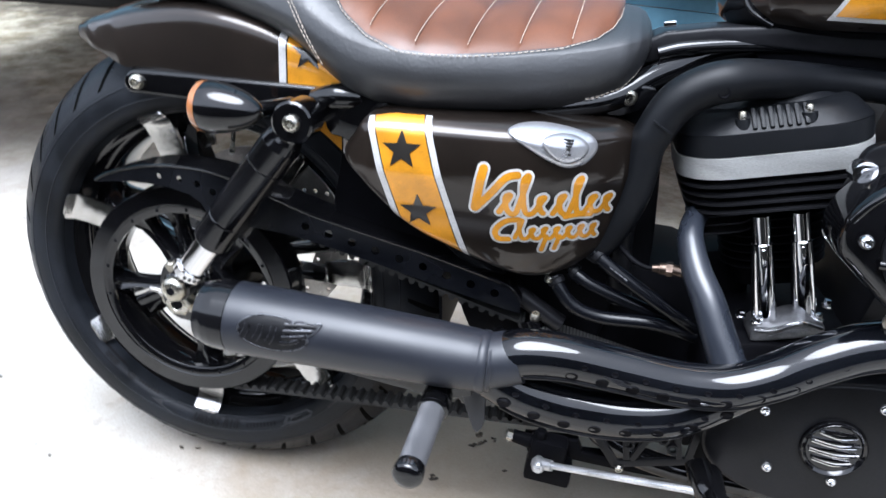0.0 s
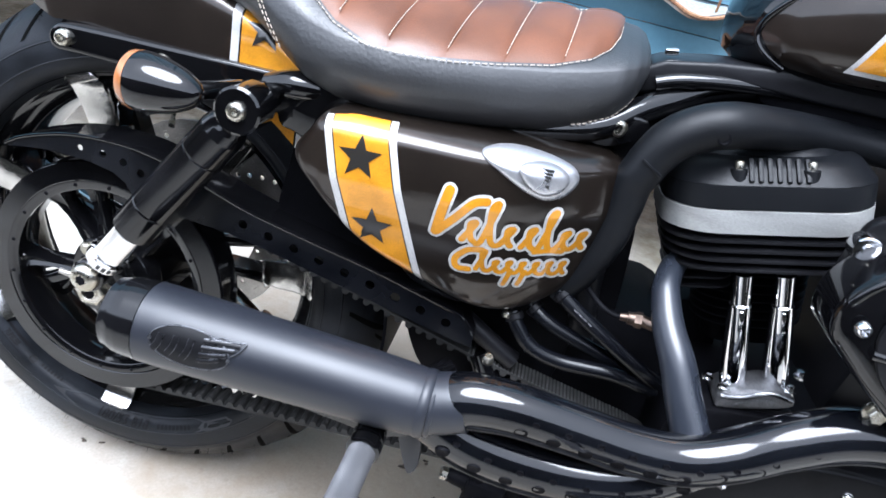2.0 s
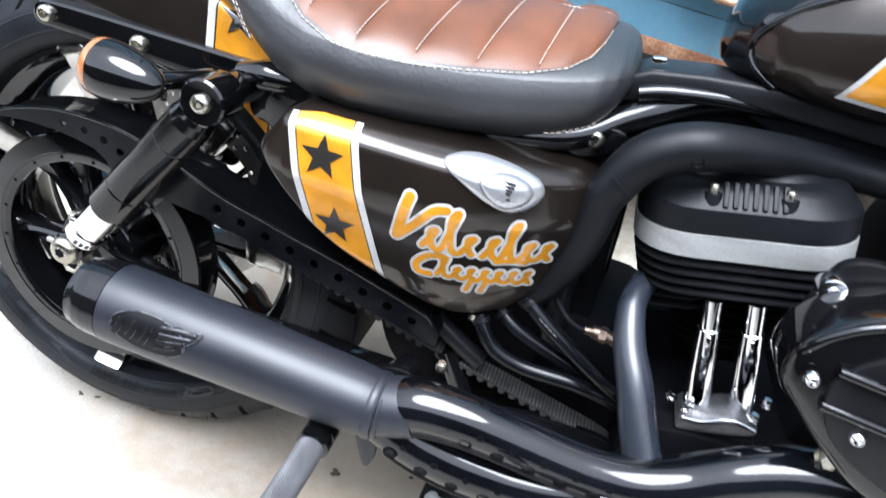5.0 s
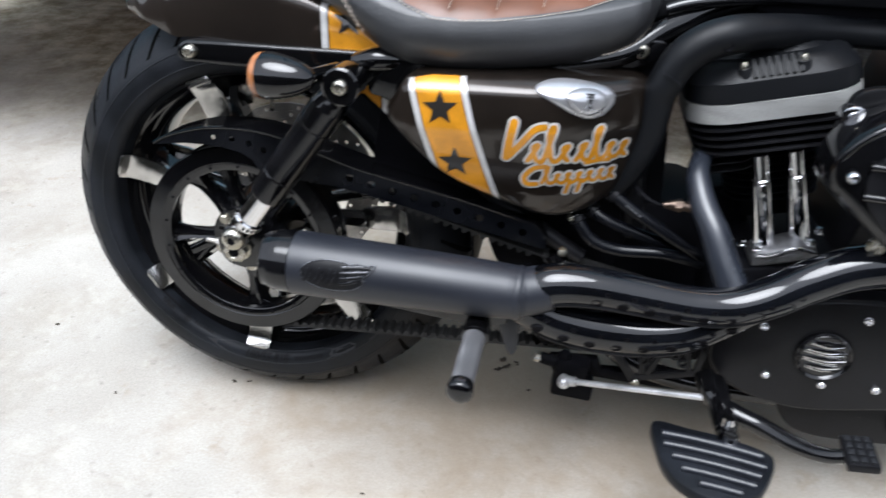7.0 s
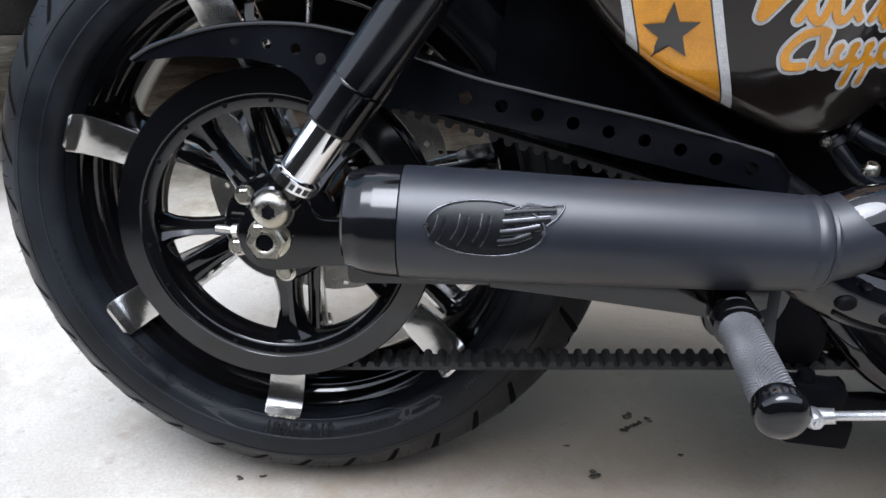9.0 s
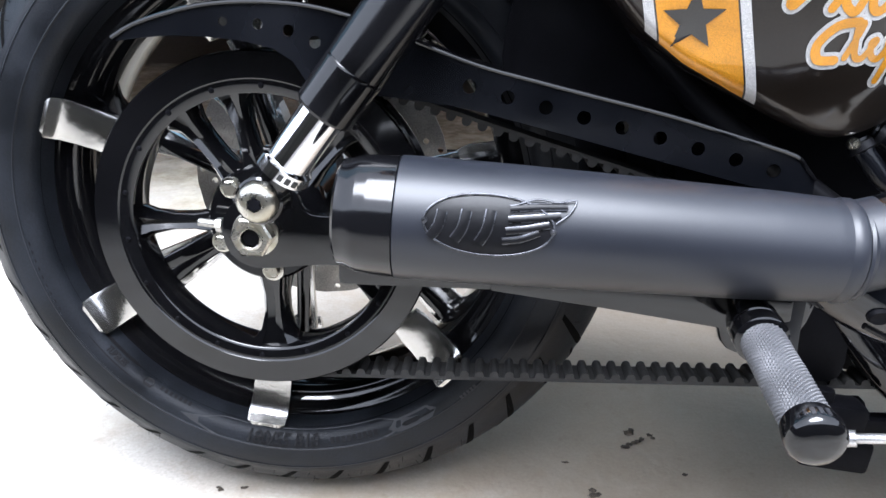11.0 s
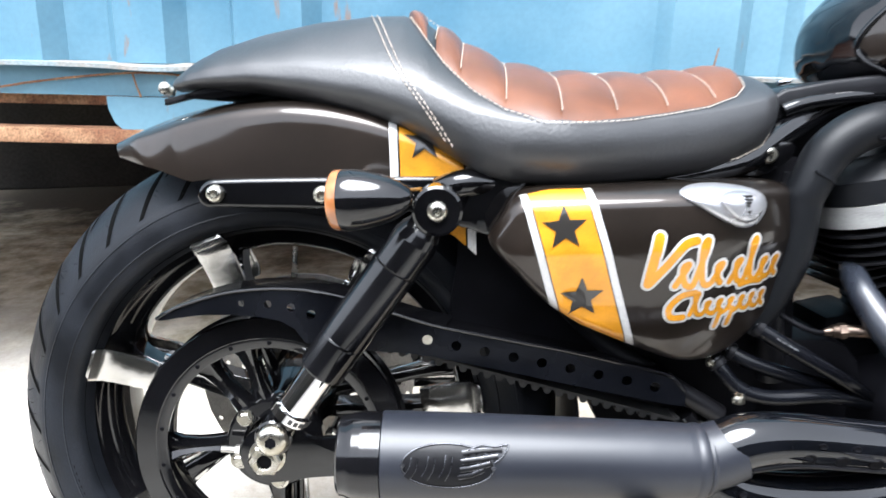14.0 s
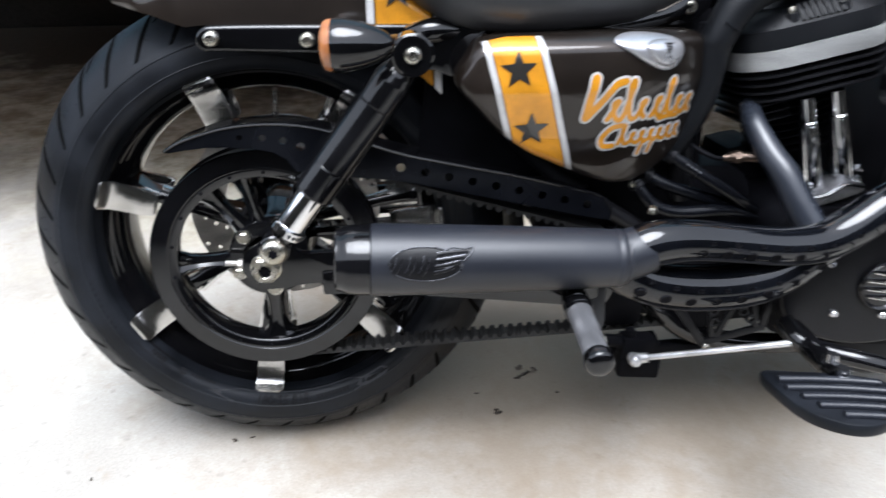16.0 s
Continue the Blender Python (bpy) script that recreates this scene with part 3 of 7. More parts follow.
def build_blocks():
    """Concrete blocks that carry the container."""
    for x, y in ((-2.08, 0.88), (2.3, 0.86), (0.35, 2.85), (2.3, 2.85)):
        top = CONT_Z - 0.163 - math.tan(radians(CONT_TILT)) * x
        ob = new("concrete_block", mesh_of("concrete_block", box((0, 0, top / 2), (0.4, 0.4, top), 0.012), concrete, 40))
        ob.location = (x, y, 0)
        tagged(ob, "grey concrete block carrying the raised container", "concrete block", "blocks under the container")


build_blocks()


def build_added_walls():
    """Unseen dark walls added behind camera and container to block light and darken reflections."""
    plain = mat("dark_added_wall", (0.024, 0.0225, 0.021), 0.9, spec=0.1, var=0.3, var_scale=1.5, second=(0.042, 0.039, 0.035), grain=0.2, grain_scale=60, bump=0.003, bump_scale=30)
    for name, centre, size in (("added_wall_south", (0, -1.95, 0.65), (11.2, 0.2, 1.3)), ("added_wall_north", (-2.5, 3.22, 1.6), (5.8, 0.2, 3.2)), ("added_wall_west", (-5.5, -0.2, 0.9), (0.2, 8.6, 1.8)), ("added_wall_east", (5.5, -0.2, 1.2), (0.2, 8.6, 2.4))):
        ob = new(name, mesh_of(name, box((0, 0, 0), size, 0.02), plain, 40))
        ob.location = centre
        tagged(ob, "plain dark wall added to block light and darken reflections", "wall", kind="structure")


build_added_walls()


def build_crumbs():
    """Dry leaf crumbs and specks on the concrete."""
    rnd = random.Random(5)
    spots = [(0.329, -0.075, 0.009), (0.396, 0.022, 0.009), (0.410, 0.034, 0.007), (0.378, 0.012, 0.008), (0.439, -0.032, 0.006), (-0.072, -0.093, 0.005),
             (-0.098, -0.098, 0.006), (0.383, 0.045, 0.010), (0.30, -0.02, 0.005), (-0.30, -0.16, 0.004), (-0.52, 0.0, 0.006), (0.20, -0.30, 0.004)]
    for x, y, r in spots:
        v, f = [], []
        for layer in range(3):
            n = 7
            k = len(v)
            ox, oy = rnd.uniform(-0.5, 0.5) * r, rnd.uniform(-0.5, 0.5) * r
            for i in range(n):
                a = 2 * math.pi * i / n
                rr = r * rnd.uniform(0.35, 0.9) * (0.8 if layer else 1)
                v.append((ox + rr * math.cos(a), oy + rr * 0.7 * math.sin(a), layer * r * 0.22 + rnd.uniform(0.0, 0.28) * r))
            v.append((ox, oy, layer * r * 0.22 + 0.32 * r))
            f += [(k + i, k + (i + 1) % n, k + n) for i in range(n)]
        low = min(p[2] for p in v)
        v = [(a, b, c - low + 0.0002) for a, b, c in v]
        ob = new("dry_leaf", mesh_of("dry_leaf", (v, f), dry_leaf, 0))
        ob.location = (x, y + 0.008, 0.0)
        tagged(ob, "small dark crumpled dry leaf on the concrete", "leaf", "crumbs on the concrete")


build_crumbs()
# ---- the motorcycle: x forward, y to its left, z up, from the middle of the rear axle; it leans on its side stand ----
LEAN_ANGLE = 7.0
AXLE_HEIGHT = (0.3366 - 0.085) * math.cos(radians(LEAN_ANGLE)) + 0.085
bike = new("motorcycle")
bike.matrix_world = pose(0, 0, AXLE_HEIGHT, -LEAN_ANGLE, 0, 0)
tagged(bike, "black and brown custom motorcycle with gold stripes and leather seat", "motorcycle")


def on_ring(r, deg, y):
    return (r * math.cos(radians(deg)), y, r * math.sin(radians(deg)))


# rear wheel: rim, tyre, spokes with machined tips, hub, brake disc
def build_wheel():
    half = [(-0.074, 0.2385), (-0.070, 0.2420), (-0.0655, 0.2396), (-0.0615, 0.2350), (-0.056, 0.2308), (-0.050, 0.2250), (-0.043, 0.2165), (-0.033, 0.2115), (-0.018, 0.209), (0, 0.2085)]
    inner = half + [(-y, r) for y, r in half[-2::-1]]
    outer = [(-y, r + 0.009) if abs(y) < 0.06 else (-y, r + 0.002) for y, r in inner][1:-1]
    rim = part("rear_wheel", lathe(inner + outer, n=128, closed=True), black_gloss, bike, "black cast rear wheel with machined spoke tips")
    # tyre
    side = [(-0.068, 0.2380), (-0.0750, 0.2398), (-0.0802, 0.2430), (-0.0836, 0.2470), (-0.0858, 0.2522), (-0.0866, 0.2600), (-0.0862, 0.2705), (-0.0846, 0.2800), (-0.0822, 0.2862), (-0.0764, 0.2925),
            (-0.0682, 0.3025), (-0.0565, 0.3142), (-0.0438, 0.3236), (-0.0300, 0.3307), (-0.0158, 0.3352), (0, 0.3366)]
    prof = side + [(-y, r) for y, r in side[-2::-1]] + [(0.060, 0.2335), (0, 0.231), (-0.060, 0.2335)]
    tyre = part("tyre", lathe(prof, n=160, closed=True), rubber, rim, "black rubber tyre with curved tread grooves and raised lettering")
    crown = lambda y: float(np.interp(abs(y), [p[0] * -1 for p in side[::-1]][:8], [p[1] for p in side[::-1]][:8]))

    # tread grooves: dark curved strips over the shoulder, the cuts' shade painted in
    def groove(a0, a1, y0, y1, w, bend):
        v, f = [], []
        k = 9
        for i in range(k):
            t = i / (k - 1)
            y = y0 + (y1 - y0) * t
            a = a0 + (a1 - a0) * (t + bend * t * (1 - t))
            r = crown(y) + 0.0006
            wid = w * (0.45 + 0.55 * math.sin(math.pi * min(1, 0.12 + t * 0.9)))
            for s in (-1, 1):
                aa = a + s * wid / r / 2
                v.append((r * math.cos(aa), y, r * math.sin(aa)))
        for i in range(k - 1):
            f.append((2 * i, 2 * i + 1, 2 * i + 3, 2 * i + 2))
        return v, f

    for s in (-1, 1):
        long_cut = mesh_of("tread_groove", groove(0, -0.115, s * 0.0785, s * 0.016, 0.0092, 0.9), groove_shade, 60)
        short_cut = mesh_of("tread_groove", groove(0.05, -0.02, s * 0.045, s * 0.006, 0.006, 0.6), groove_shade, 60)
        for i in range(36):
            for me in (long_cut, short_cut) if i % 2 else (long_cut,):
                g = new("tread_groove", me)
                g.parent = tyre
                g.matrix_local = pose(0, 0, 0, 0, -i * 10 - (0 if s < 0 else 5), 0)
    # thin rubber hairs left by the mould along the shoulder
    rnd = random.Random(11)
    hairs = []
    for i in range(150):
        ang, y = rnd.uniform(0, 360), rnd.choice((-1, 1)) * rnd.uniform(0.058, 0.079)
        r = crown(y)
        p = np.array(on_ring(r - 0.0005, ang, y))
        q = np.array(on_ring(r + rnd.uniform(0.002, 0.005), ang + rnd.uniform(-0.6, 0.6), y + math.copysign(rnd.uniform(0.001, 0.004), y)))
        hairs.append(rod(p, q, 0.00035, 0.0002, n=4))
    tagged(part("mould_hairs", join(*hairs), rubber_mark, tyre, "fine rubber mould hairs"), kind="stuff")

    # moulded band, ribs and marks on the right sidewall
    def sidewall(r):
        rr = [p[1] for p in side[:11]]
        return float(np.interp(r, rr, [p[0] for p in side[:11]]))

    def arc_band(a0, a1, r0, r1, lift, n=40):
        v, f = [], []
        for i in range(n + 1):
            a = radians(a0 + (a1 - a0) * i / n)
            tap = min(1.0, 6 * i / n, 6 * (n - i) / n) if n > 8 else 1
            m = (r0 + r1) / 2
            for r in (m + (r0 - m) * tap, m + (r1 - m) * tap):
                v.append((r * math.cos(a), sidewall(r) - lift, r * math.sin(a)))
        for i in range(n):
            f.append((2 * i, 2 * i + 1, 2 * i + 3, 2 * i + 2))
        return v, f

    for r in (0.2585, 0.2815):
        part("moulded_ring", lathe([(sidewall(r - 0.0012) - 0.0002, r - 0.0012), (sidewall(r) - 0.0009, r), (sidewall(r + 0.0012) - 0.0002, r + 0.0012), (sidewall(r) + 0.002, r)], n=128, closed=True), rubber, tyre)
    part("sidewall_band", arc_band(-118, -58, 0.2400, 0.2590, 0.0007), rubber_light, tyre, "scuffed paler band on the sidewall")

    def curved_text(body, mid_deg, radius, height, material, name, lift=0.0012):
        cu = bpy.data.curves.new("letters", 'FONT')
        cu.body = body
        cu.size = height / 0.7
        cu.align_x = 'CENTER'
        cu.extrude = 0.0
        cu.shear = 0.18
        cu.offset = 0.0003
        tmp = bpy.data.objects.new("letters", cu)
        scene.collection.objects.link(tmp)
        deps = bpy.context.evaluated_depsgraph_get()
        me = bpy.data.meshes.new_from_object(tmp.evaluated_get(deps))
        v, f = [], []
        for p in me.vertices:
            r = radius + height / 2 - p.co.y
            a = radians(mid_deg) + p.co.x / radius
            v.append((r * math.cos(a), sidewall(r) - lift, r * math.sin(a)))
        f = [tuple(q.vertices) for q in me.polygons]
        bpy.data.objects.remove(tmp)
        bpy.data.curves.remove(cu)
        bpy.data.meshes.remove(me)
        part(name, (v, f), material, tyre, "raised tyre size lettering", smooth=0)

    curved_text("180/55 B18", -92.5, 0.2478, 0.0118, rubber_mark, "size_lettering", 0.0036)
    curved_text("TUBELESS", -138, 0.2425, 0.0042, rubber_mark, "type_lettering", 0.0020)
    # writing too small to read, and a flame-shaped moulding beside it
    for i in range(9):
        part("moulded_bar", arc_band(-80.5 + i * 1.35, -79.6 + i * 1.35, 0.2465, 0.2525, 0.0013, 3), rubber_mark, tyre)
    part("flame_moulding", arc_band(-66, -53, 0.2445, 0.2575, 0.0011, 20), rubber_light, tyre)
    part("flame_moulding", arc_band(-62.5, -57.5, 0.2490, 0.2535, 0.0018, 16), rubber_mark, tyre)
    part("flame_moulding", arc_band(-57, -53.5, 0.2505, 0.2525, 0.0019, 12), rubber_mark, tyre)
    for i in range(5):
        part("moulded_bar", arc_band(-47 + i * 1.0, -46.4 + i * 1.0, 0.2555, 0.2590, 0.0010, 3), rubber_light, tyre)
    for i in range(9):
        part("moulded_bar", arc_band(-171 + i * 2.0, -170.2 + i * 2.0, 0.2385, 0.2555, 0.0008, 3), rubber_mark, tyre)
    for i in range(7):
        part("moulded_bar", arc_band(-125 + i * 1.3, -124.3 + i * 1.3, 0.2400, 0.2425, 0.0008, 3), rubber_mark, tyre)
    for r in (0.2385, 0.2470):
        part("label_moulding", arc_band(-147, -131, r, r + 0.0011, 0.0009, 24), rubber_mark, tyre)
    part("label_moulding", arc_band(-129.5, -126.8, 0.2400, 0.2460, 0.0008, 12), rubber_mark, tyre)

    # seven spokes, black, each with a machined ribbon at the rim on both sides
    def ribbon(deg, rs, ys, ws, thick):
        v, f = [], []
        k = len(rs)
        for r, y, w in zip(rs, ys, ws):
            for s, dy in ((-1, 0), (-0.8, -0.0012), (0.8, -0.0012), (1, 0), (1, thick), (-1, thick)):
                a = radians(deg) + s * w / 2 / r
                v.append((r * math.cos(a), y + dy, r * math.sin(a)))
        for i in range(k - 1):
            for j in range(6):
                j2 = (j + 1) % 6
                f.append((i * 6 + j, i * 6 + j2, (i + 1) * 6 + j2, (i + 1) * 6 + j))
        f.append(tuple(range(6)))
        f.append(tuple((k - 1) * 6 + j for j in range(6)))
        return v, f

    for i in range(7):
        deg = -97.2 - i * 360 / 7
        rs = [0.050, 0.08, 0.12, 0.155, 0.178, 0.195, 0.208, 0.214]
        sp = join(ribbon(deg - 3.5, rs, [-0.040, -0.044, -0.047, -0.050, -0.050, -0.045, -0.034, -0.028], [0.017, 0.016, 0.0145, 0.014, 0.015, 0.017, 0.019, 0.02], 0.03),
                  ribbon(deg + 3.5, rs, [0.012, 0.014, 0.017, 0.020, 0.020, 0.018, 0.014, 0.010], [0.017, 0.016, 0.0145, 0.014, 0.015, 0.017, 0.019, 0.02], 0.03))
        part("spoke", sp, black_gloss, rim)
        tip_r = [0.166, 0.172, 0.180, 0.188, 0.196, 0.204, 0.211, 0.218, 0.2255, 0.2315, 0.2368, 0.2400]
        tip_y = [-0.0555, -0.0572, -0.0572, -0.0590, -0.0588, -0.0608, -0.0610, -0.0636, -0.0652, -0.0706, -0.0768, -0.0768]
        tip_w = [0.030, 0.034, 0.037, 0.038, 0.0385, 0.039, 0.0395, 0.040, 0.0405, 0.041, 0.040, 0.034]
        part("spoke_tip", ribbon(deg, tip_r, tip_y, tip_w, 0.006), tip_metal, rim, "bright machined spoke tip")
        inner_y = [0.046, 0.047, 0.047, 0.045, 0.042, 0.040, 0.0395, 0.041, 0.046, 0.052, 0.056, 0.055]
        part("spoke_tip", ribbon(deg + 3, tip_r, inner_y, tip_w, 0.006), tip_metal, rim, "bright machined spoke tip")
        bar_r = [0.058, 0.09, 0.13, 0.168]
        part("spoke_edge", join(ribbon(deg - 7.5, bar_r, [-0.034, -0.036, -0.038, -0.04], [0.0045, 0.0045, 0.005, 0.006], 0.006),
                                ribbon(deg + 8, bar_r, [0.02, 0.02, 0.02, 0.02], [0.0045, 0.0045, 0.005, 0.006], 0.006)), machined, rim, "bright machined spoke edge")
    part("hub", lathe([(-0.118, 0.030), (-0.118, 0.045), (-0.105, 0.050), (-0.06, 0.052), (-0.045, 0.058), (0.045, 0.058), (0.07, 0.05), (0.088, 0.05), (0.088, 0.02)], n=64), black_gloss, rim, "black wheel hub")
    part("air_valve", join(rod(on_ring(0.206, 86, -0.01), on_ring(0.176, 86, -0.014), 0.0035, 0.003), rod(on_ring(0.178, 86, -0.014), on_ring(0.168, 86, -0.015), 0.0042, 0.004)), steel, rim, "tyre valve with metal cap")
    # drilled brake disc on the far side
    v, f = [], []
    rows, secs = 4, 30
    shapes = []
    for k in range(rows):
        ra, rb = 0.096 + k * 0.0135, 0.096 + (k + 1) * 0.0135
        top = [on_ring(rb, i * 360 / secs + k * 6, 0)[::2] for i in range(secs + 1)]
        bot = [on_ring(ra, i * 360 / secs + k * 6, 0)[::2] for i in range(secs + 1)]
        shapes.append(holed_strip(top, bot, 0.092, 0.005, {i: 0.0036 for i in range(secs) if (i + k) % 2 == 0}))
    part("brake_disc", join(*shapes), dull_steel, rim, "drilled steel brake disc", smooth=0)
    part("disc_carrier", lathe([(0.088, 0.03), (0.088, 0.064), (0.094, 0.064), (0.094, 0.03)], n=60), black_gloss, rim)
    for i in range(5):
        part("carrier_arm", join(rod(on_ring(0.055, i * 72 + 20, 0.092), on_ring(0.099, i * 72 + 34, 0.094), 0.006, 0.005)), black_gloss, rim)


build_wheel()


# drive pulley, belt and guard
def build_drive():
    y = -0.143
    outer = [(y, 0.126), (y - 0.0015, 0.128), (y, 0.1490), (y + 0.002, 0.1505), (y + 0.005, 0.1505), (y + 0.006, 0.1465), (-0.103, 0.1465), (-0.102, 0.1505), (-0.099, 0.1505), (-0.099, 0.120), (-0.118, 0.117), (y + 0.010, 0.117), (y + 0.002, 0.119), (y + 0.001, 0.1235)]
    pulley = part("drive_pulley", lathe(outer, n=128, closed=True), black_gloss, bike, "black belt drive pulley with cut-out windows")
    part("bolt_ring", lathe([(y + 0.0015, 0.1155), (y - 0.0006, 0.118), (y - 0.0008, 0.1262), (y + 0.001, 0.1275), (y + 0.006, 0.127), (y + 0.006, 0.116)], n=128, closed=True), black_gloss, pulley)
    # dished web with spokes
    def spoke(deg, w0, w1, mid=0.0):
        v, f = [], []
        rs = [0.034, 0.05, 0.07, 0.09, 0.107, 0.118]
        for i, r in enumerate(rs):
            t = i / 5
            w = w0 + (w1 - w0) * abs(2 * t - 1) ** 2
            yy = -0.128 + 0.006 * math.sin(math.pi * t)
            for s, dy in ((-1, 0.004), (-0.55, -0.004), (0, 0.001 - 0.002), (0.55, -0.004), (1, 0.004), (1, 0.018), (-1, 0.018)):
                a = radians(deg) + s * w / 2 / r
                v.append((r * math.cos(a), yy + dy, r * math.sin(a)))
        for i in range(5):
            for j in range(7):
                j2 = (j + 1) % 7
                f.append((i * 7 + j, i * 7 + j2, (i + 1) * 7 + j2, (i + 1) * 7 + j))
        f += [tuple(range(7)), tuple(35 + j for j in range(7))]
        return v, f

    for deg, a, b in ((183, 0.014, 0.032), (-89, 0.021, 0.046), (128, 0.017, 0.036), (103, 0.016, 0.036), (48, 0.016, 0.04), (-17, 0.021, 0.045)):
        part("pulley_spoke", spoke(deg, a, b), black_gloss, pulley)
    part("pulley_hub", lathe([(-0.110, 0.03), (-0.126, 0.030), (-0.131, 0.034), (-0.131, 0.050), (-0.126, 0.0535), (-0.108, 0.055)], n=64), black_gloss, pulley)
    for i in range(18):
        p = on_ring(0.1222, 7 + i * 20, y - 0.0006)
        part("rivet", lathe([(-0.0012, 0.0006), (-0.0012, 0.0016), (0, 0.0026), (0.003, 0.0026)], p, n=10), black_deep, pulley)
    for i in range(5):
        p = on_ring(0.0435, 132 + 72 * i, -0.131)
        part("hub_bolt", hex_bolt(p, 0.0072, h=0.006), steel, pulley, "zinc-plated hexagon bolt with washer")
    # belt: teeth on the inside of a flat band
    c1, r1, c2, r2 = np.array((0.0, 0.0)), 0.1440, np.array((0.640, -0.079)), 0.049
    d = c2 - c1
    le = np.linalg.norm(d)
    base = math.atan2(d[1], d[0])
    off = math.acos((r1 - r2) / le)
    path = []
    a_up, a_lo = base + off, base - off
    up = [c1 + r1 * np.array((math.cos(a_up), math.sin(a_up))), c2 + r2 * np.array((math.cos(a_up), math.sin(a_up)))]
    lo = [c2 + r2 * np.array((math.cos(a_lo), math.sin(a_lo))), c1 + r1 * np.array((math.cos(a_lo), math.sin(a_lo)))]
    # upper run bent here to fit the camera's view of the belt
    dip = np.array((0.447, 0.016))
    path = [up[0], dip, up[1]]
    path += [c2 + r2 * np.array((math.cos(a), math.sin(a))) for a in np.linspace(a_up, a_lo, 24)[1:-1]]
    path += [lo[0], lo[1]]
    path += [c1 + r1 * np.array((math.cos(a), math.sin(a))) for a in np.linspace(a_lo, a_up - 2 * math.pi, 60)[1:-1]]
    ya, yb = -0.1355, -0.1065
    v, f = [], []
    n = len(path)
    for i in range(n):
        t = path[(i + 1) % n] - path[i - 1]
        t /= np.linalg.norm(t)
        nrm = np.array((-t[1], t[0]))
        o, q = path[i] + 0.0032 * nrm, path[i]
        v += [(o[0], ya, o[1]), (o[0], yb, o[1]), (q[0], yb, q[1]), (q[0], ya, q[1])]
    for i in range(n):
        j = (i + 1) % n
        for k in range(4):
            k2 = (k + 1) % 4
            f.append((i * 4 + k, i * 4 + k2, j * 4 + k2, j * 4 + k))
    belt = part("drive_belt", (v, f), belt_rubber, bike, "black toothed rubber drive belt", smooth=0)
    tooth_prof = [(-0.0044, 0.0), (-0.0040, 0.0024), (-0.0030, 0.0046), (-0.0012, 0.0056), (0.0012, 0.0056), (0.0030, 0.0046), (0.0040, 0.0024), (0.0044, 0.0)]
    tooth = mesh_of("belt_tooth", ([(x, yy, z) for yy in (ya, yb) for x, z in tooth_prof],
                                   [tuple(range(8)), tuple(range(8, 16))] + [(i, (i + 1) % 8, 8 + (i + 1) % 8, 8 + i) for i in range(8)]), belt_rubber, 60)
    for a, b in ((lo[0], lo[1]), (up[0], dip), (dip, up[1])):
        run = b - a
        length = np.linalg.norm(run)
        t = run / length
        inward = np.array((-t[1], t[0])) * -1
        mid = (c1 + c2) / 2
        if (mid - a) @ inward < 0:
            inward = -inward
        for i in range(int(length / 0.0138)):
            p = a + t * (0.006 + i * 0.0138)
            ob = new("belt_tooth", tooth)
            ob.parent = belt
            m = Matrix(((t[0], 0, inward[0], p[0]), (0, 1, 0, 0), (t[1], 0, inward[1], p[1]), (0, 0, 0, 1)))
            ob.matrix_local = m
    # fine cross ribs on the belt's outer face, along the stretch left open by the guard
    t = (up[1] - dip) / np.linalg.norm(up[1] - dip)
    nrm = np.array((-t[1], t[0]))
    ribs = []
    for i in range(46):
        p = dip + t * (0.002 + i * 0.0045) + nrm * 0.0034
        ribs.append(box((p[0], (ya + yb) / 2, p[1]), (0.0021, yb - ya, 0.0016), 0, (0, math.degrees(-math.atan2(t[1], t[0])), 0)))
    part("cross_ribs", join(*ribs), rib_grey, belt, "fine cross ribs of the belt", smooth=0)
    part("front_sprocket", lathe([(-0.138, 0.02), (-0.138, 0.048), (-0.134, 0.048), (-0.134, 0.044), (-0.106, 0.044), (-0.106, 0.02)], (0.640, 0, -0.079), n=48), black_deep, bike)
    # upper guard with drilled holes
    upper = [(-0.104, 0.1575), (-0.085, 0.168), (-0.055, 0.1775), (-0.028, 0.1835), (0.000, 0.186), (0.028, 0.186), (0.056, 0.1835), (0.085, 0.177), (0.115, 0.167), (0.15, 0.1535), (0.19, 0.1405), (0.262, 0.1235), (0.332, 0.108), (0.402, 0.0885), (0.436, 0.0780), (0.451, 0.0600)]
    lower = [(-0.100, 0.1560), (-0.083, 0.1585), (-0.055, 0.1610), (-0.028, 0.1605), (0.000, 0.158), (0.025, 0.1525), (0.040, 0.143), (0.050, 0.128), (0.080, 0.121), (0.14, 0.1165), (0.19, 0.107), (0.262, 0.0895), (0.332, 0.072), (0.402, 0.055), (0.436, 0.0470), (0.451, 0.0450)]
    bounds = [0.1635 + 0.030 * k for k in range(10)] + [0.443, 0.451]
    along = lambda line, x: (x, float(np.interp(x, *zip(*line))))
    top = upper[:9] + [along(upper, x) for x in bounds]
    bot = lower[:9] + [along(lower, x) for x in bounds]
    holes = {3: 0.0036, 4: 0.0042, 5: 0.0046, 6: 0.005} | {9 + k: 0.0055 for k in range(9)}
    guard = part("belt_guard", holed_strip(top, bot, -0.166, 0.0025, holes), guard_black, bike, "black belt guard with a row of drilled holes", smooth=0)
    fv, ff = [], []
    for x, z in top:
        fv += [(x, -0.166, z), (x, -0.112, z - 0.001), (x, -0.112, z + 0.0015), (x, -0.166, z + 0.0025)]
    for i in range(len(top) - 1):
        for k in range(4):
            k2 = (k + 1) % 4
            ff.append((i * 4 + k, i * 4 + k2, i * 4 + 4 + k2, i * 4 + 4 + k))
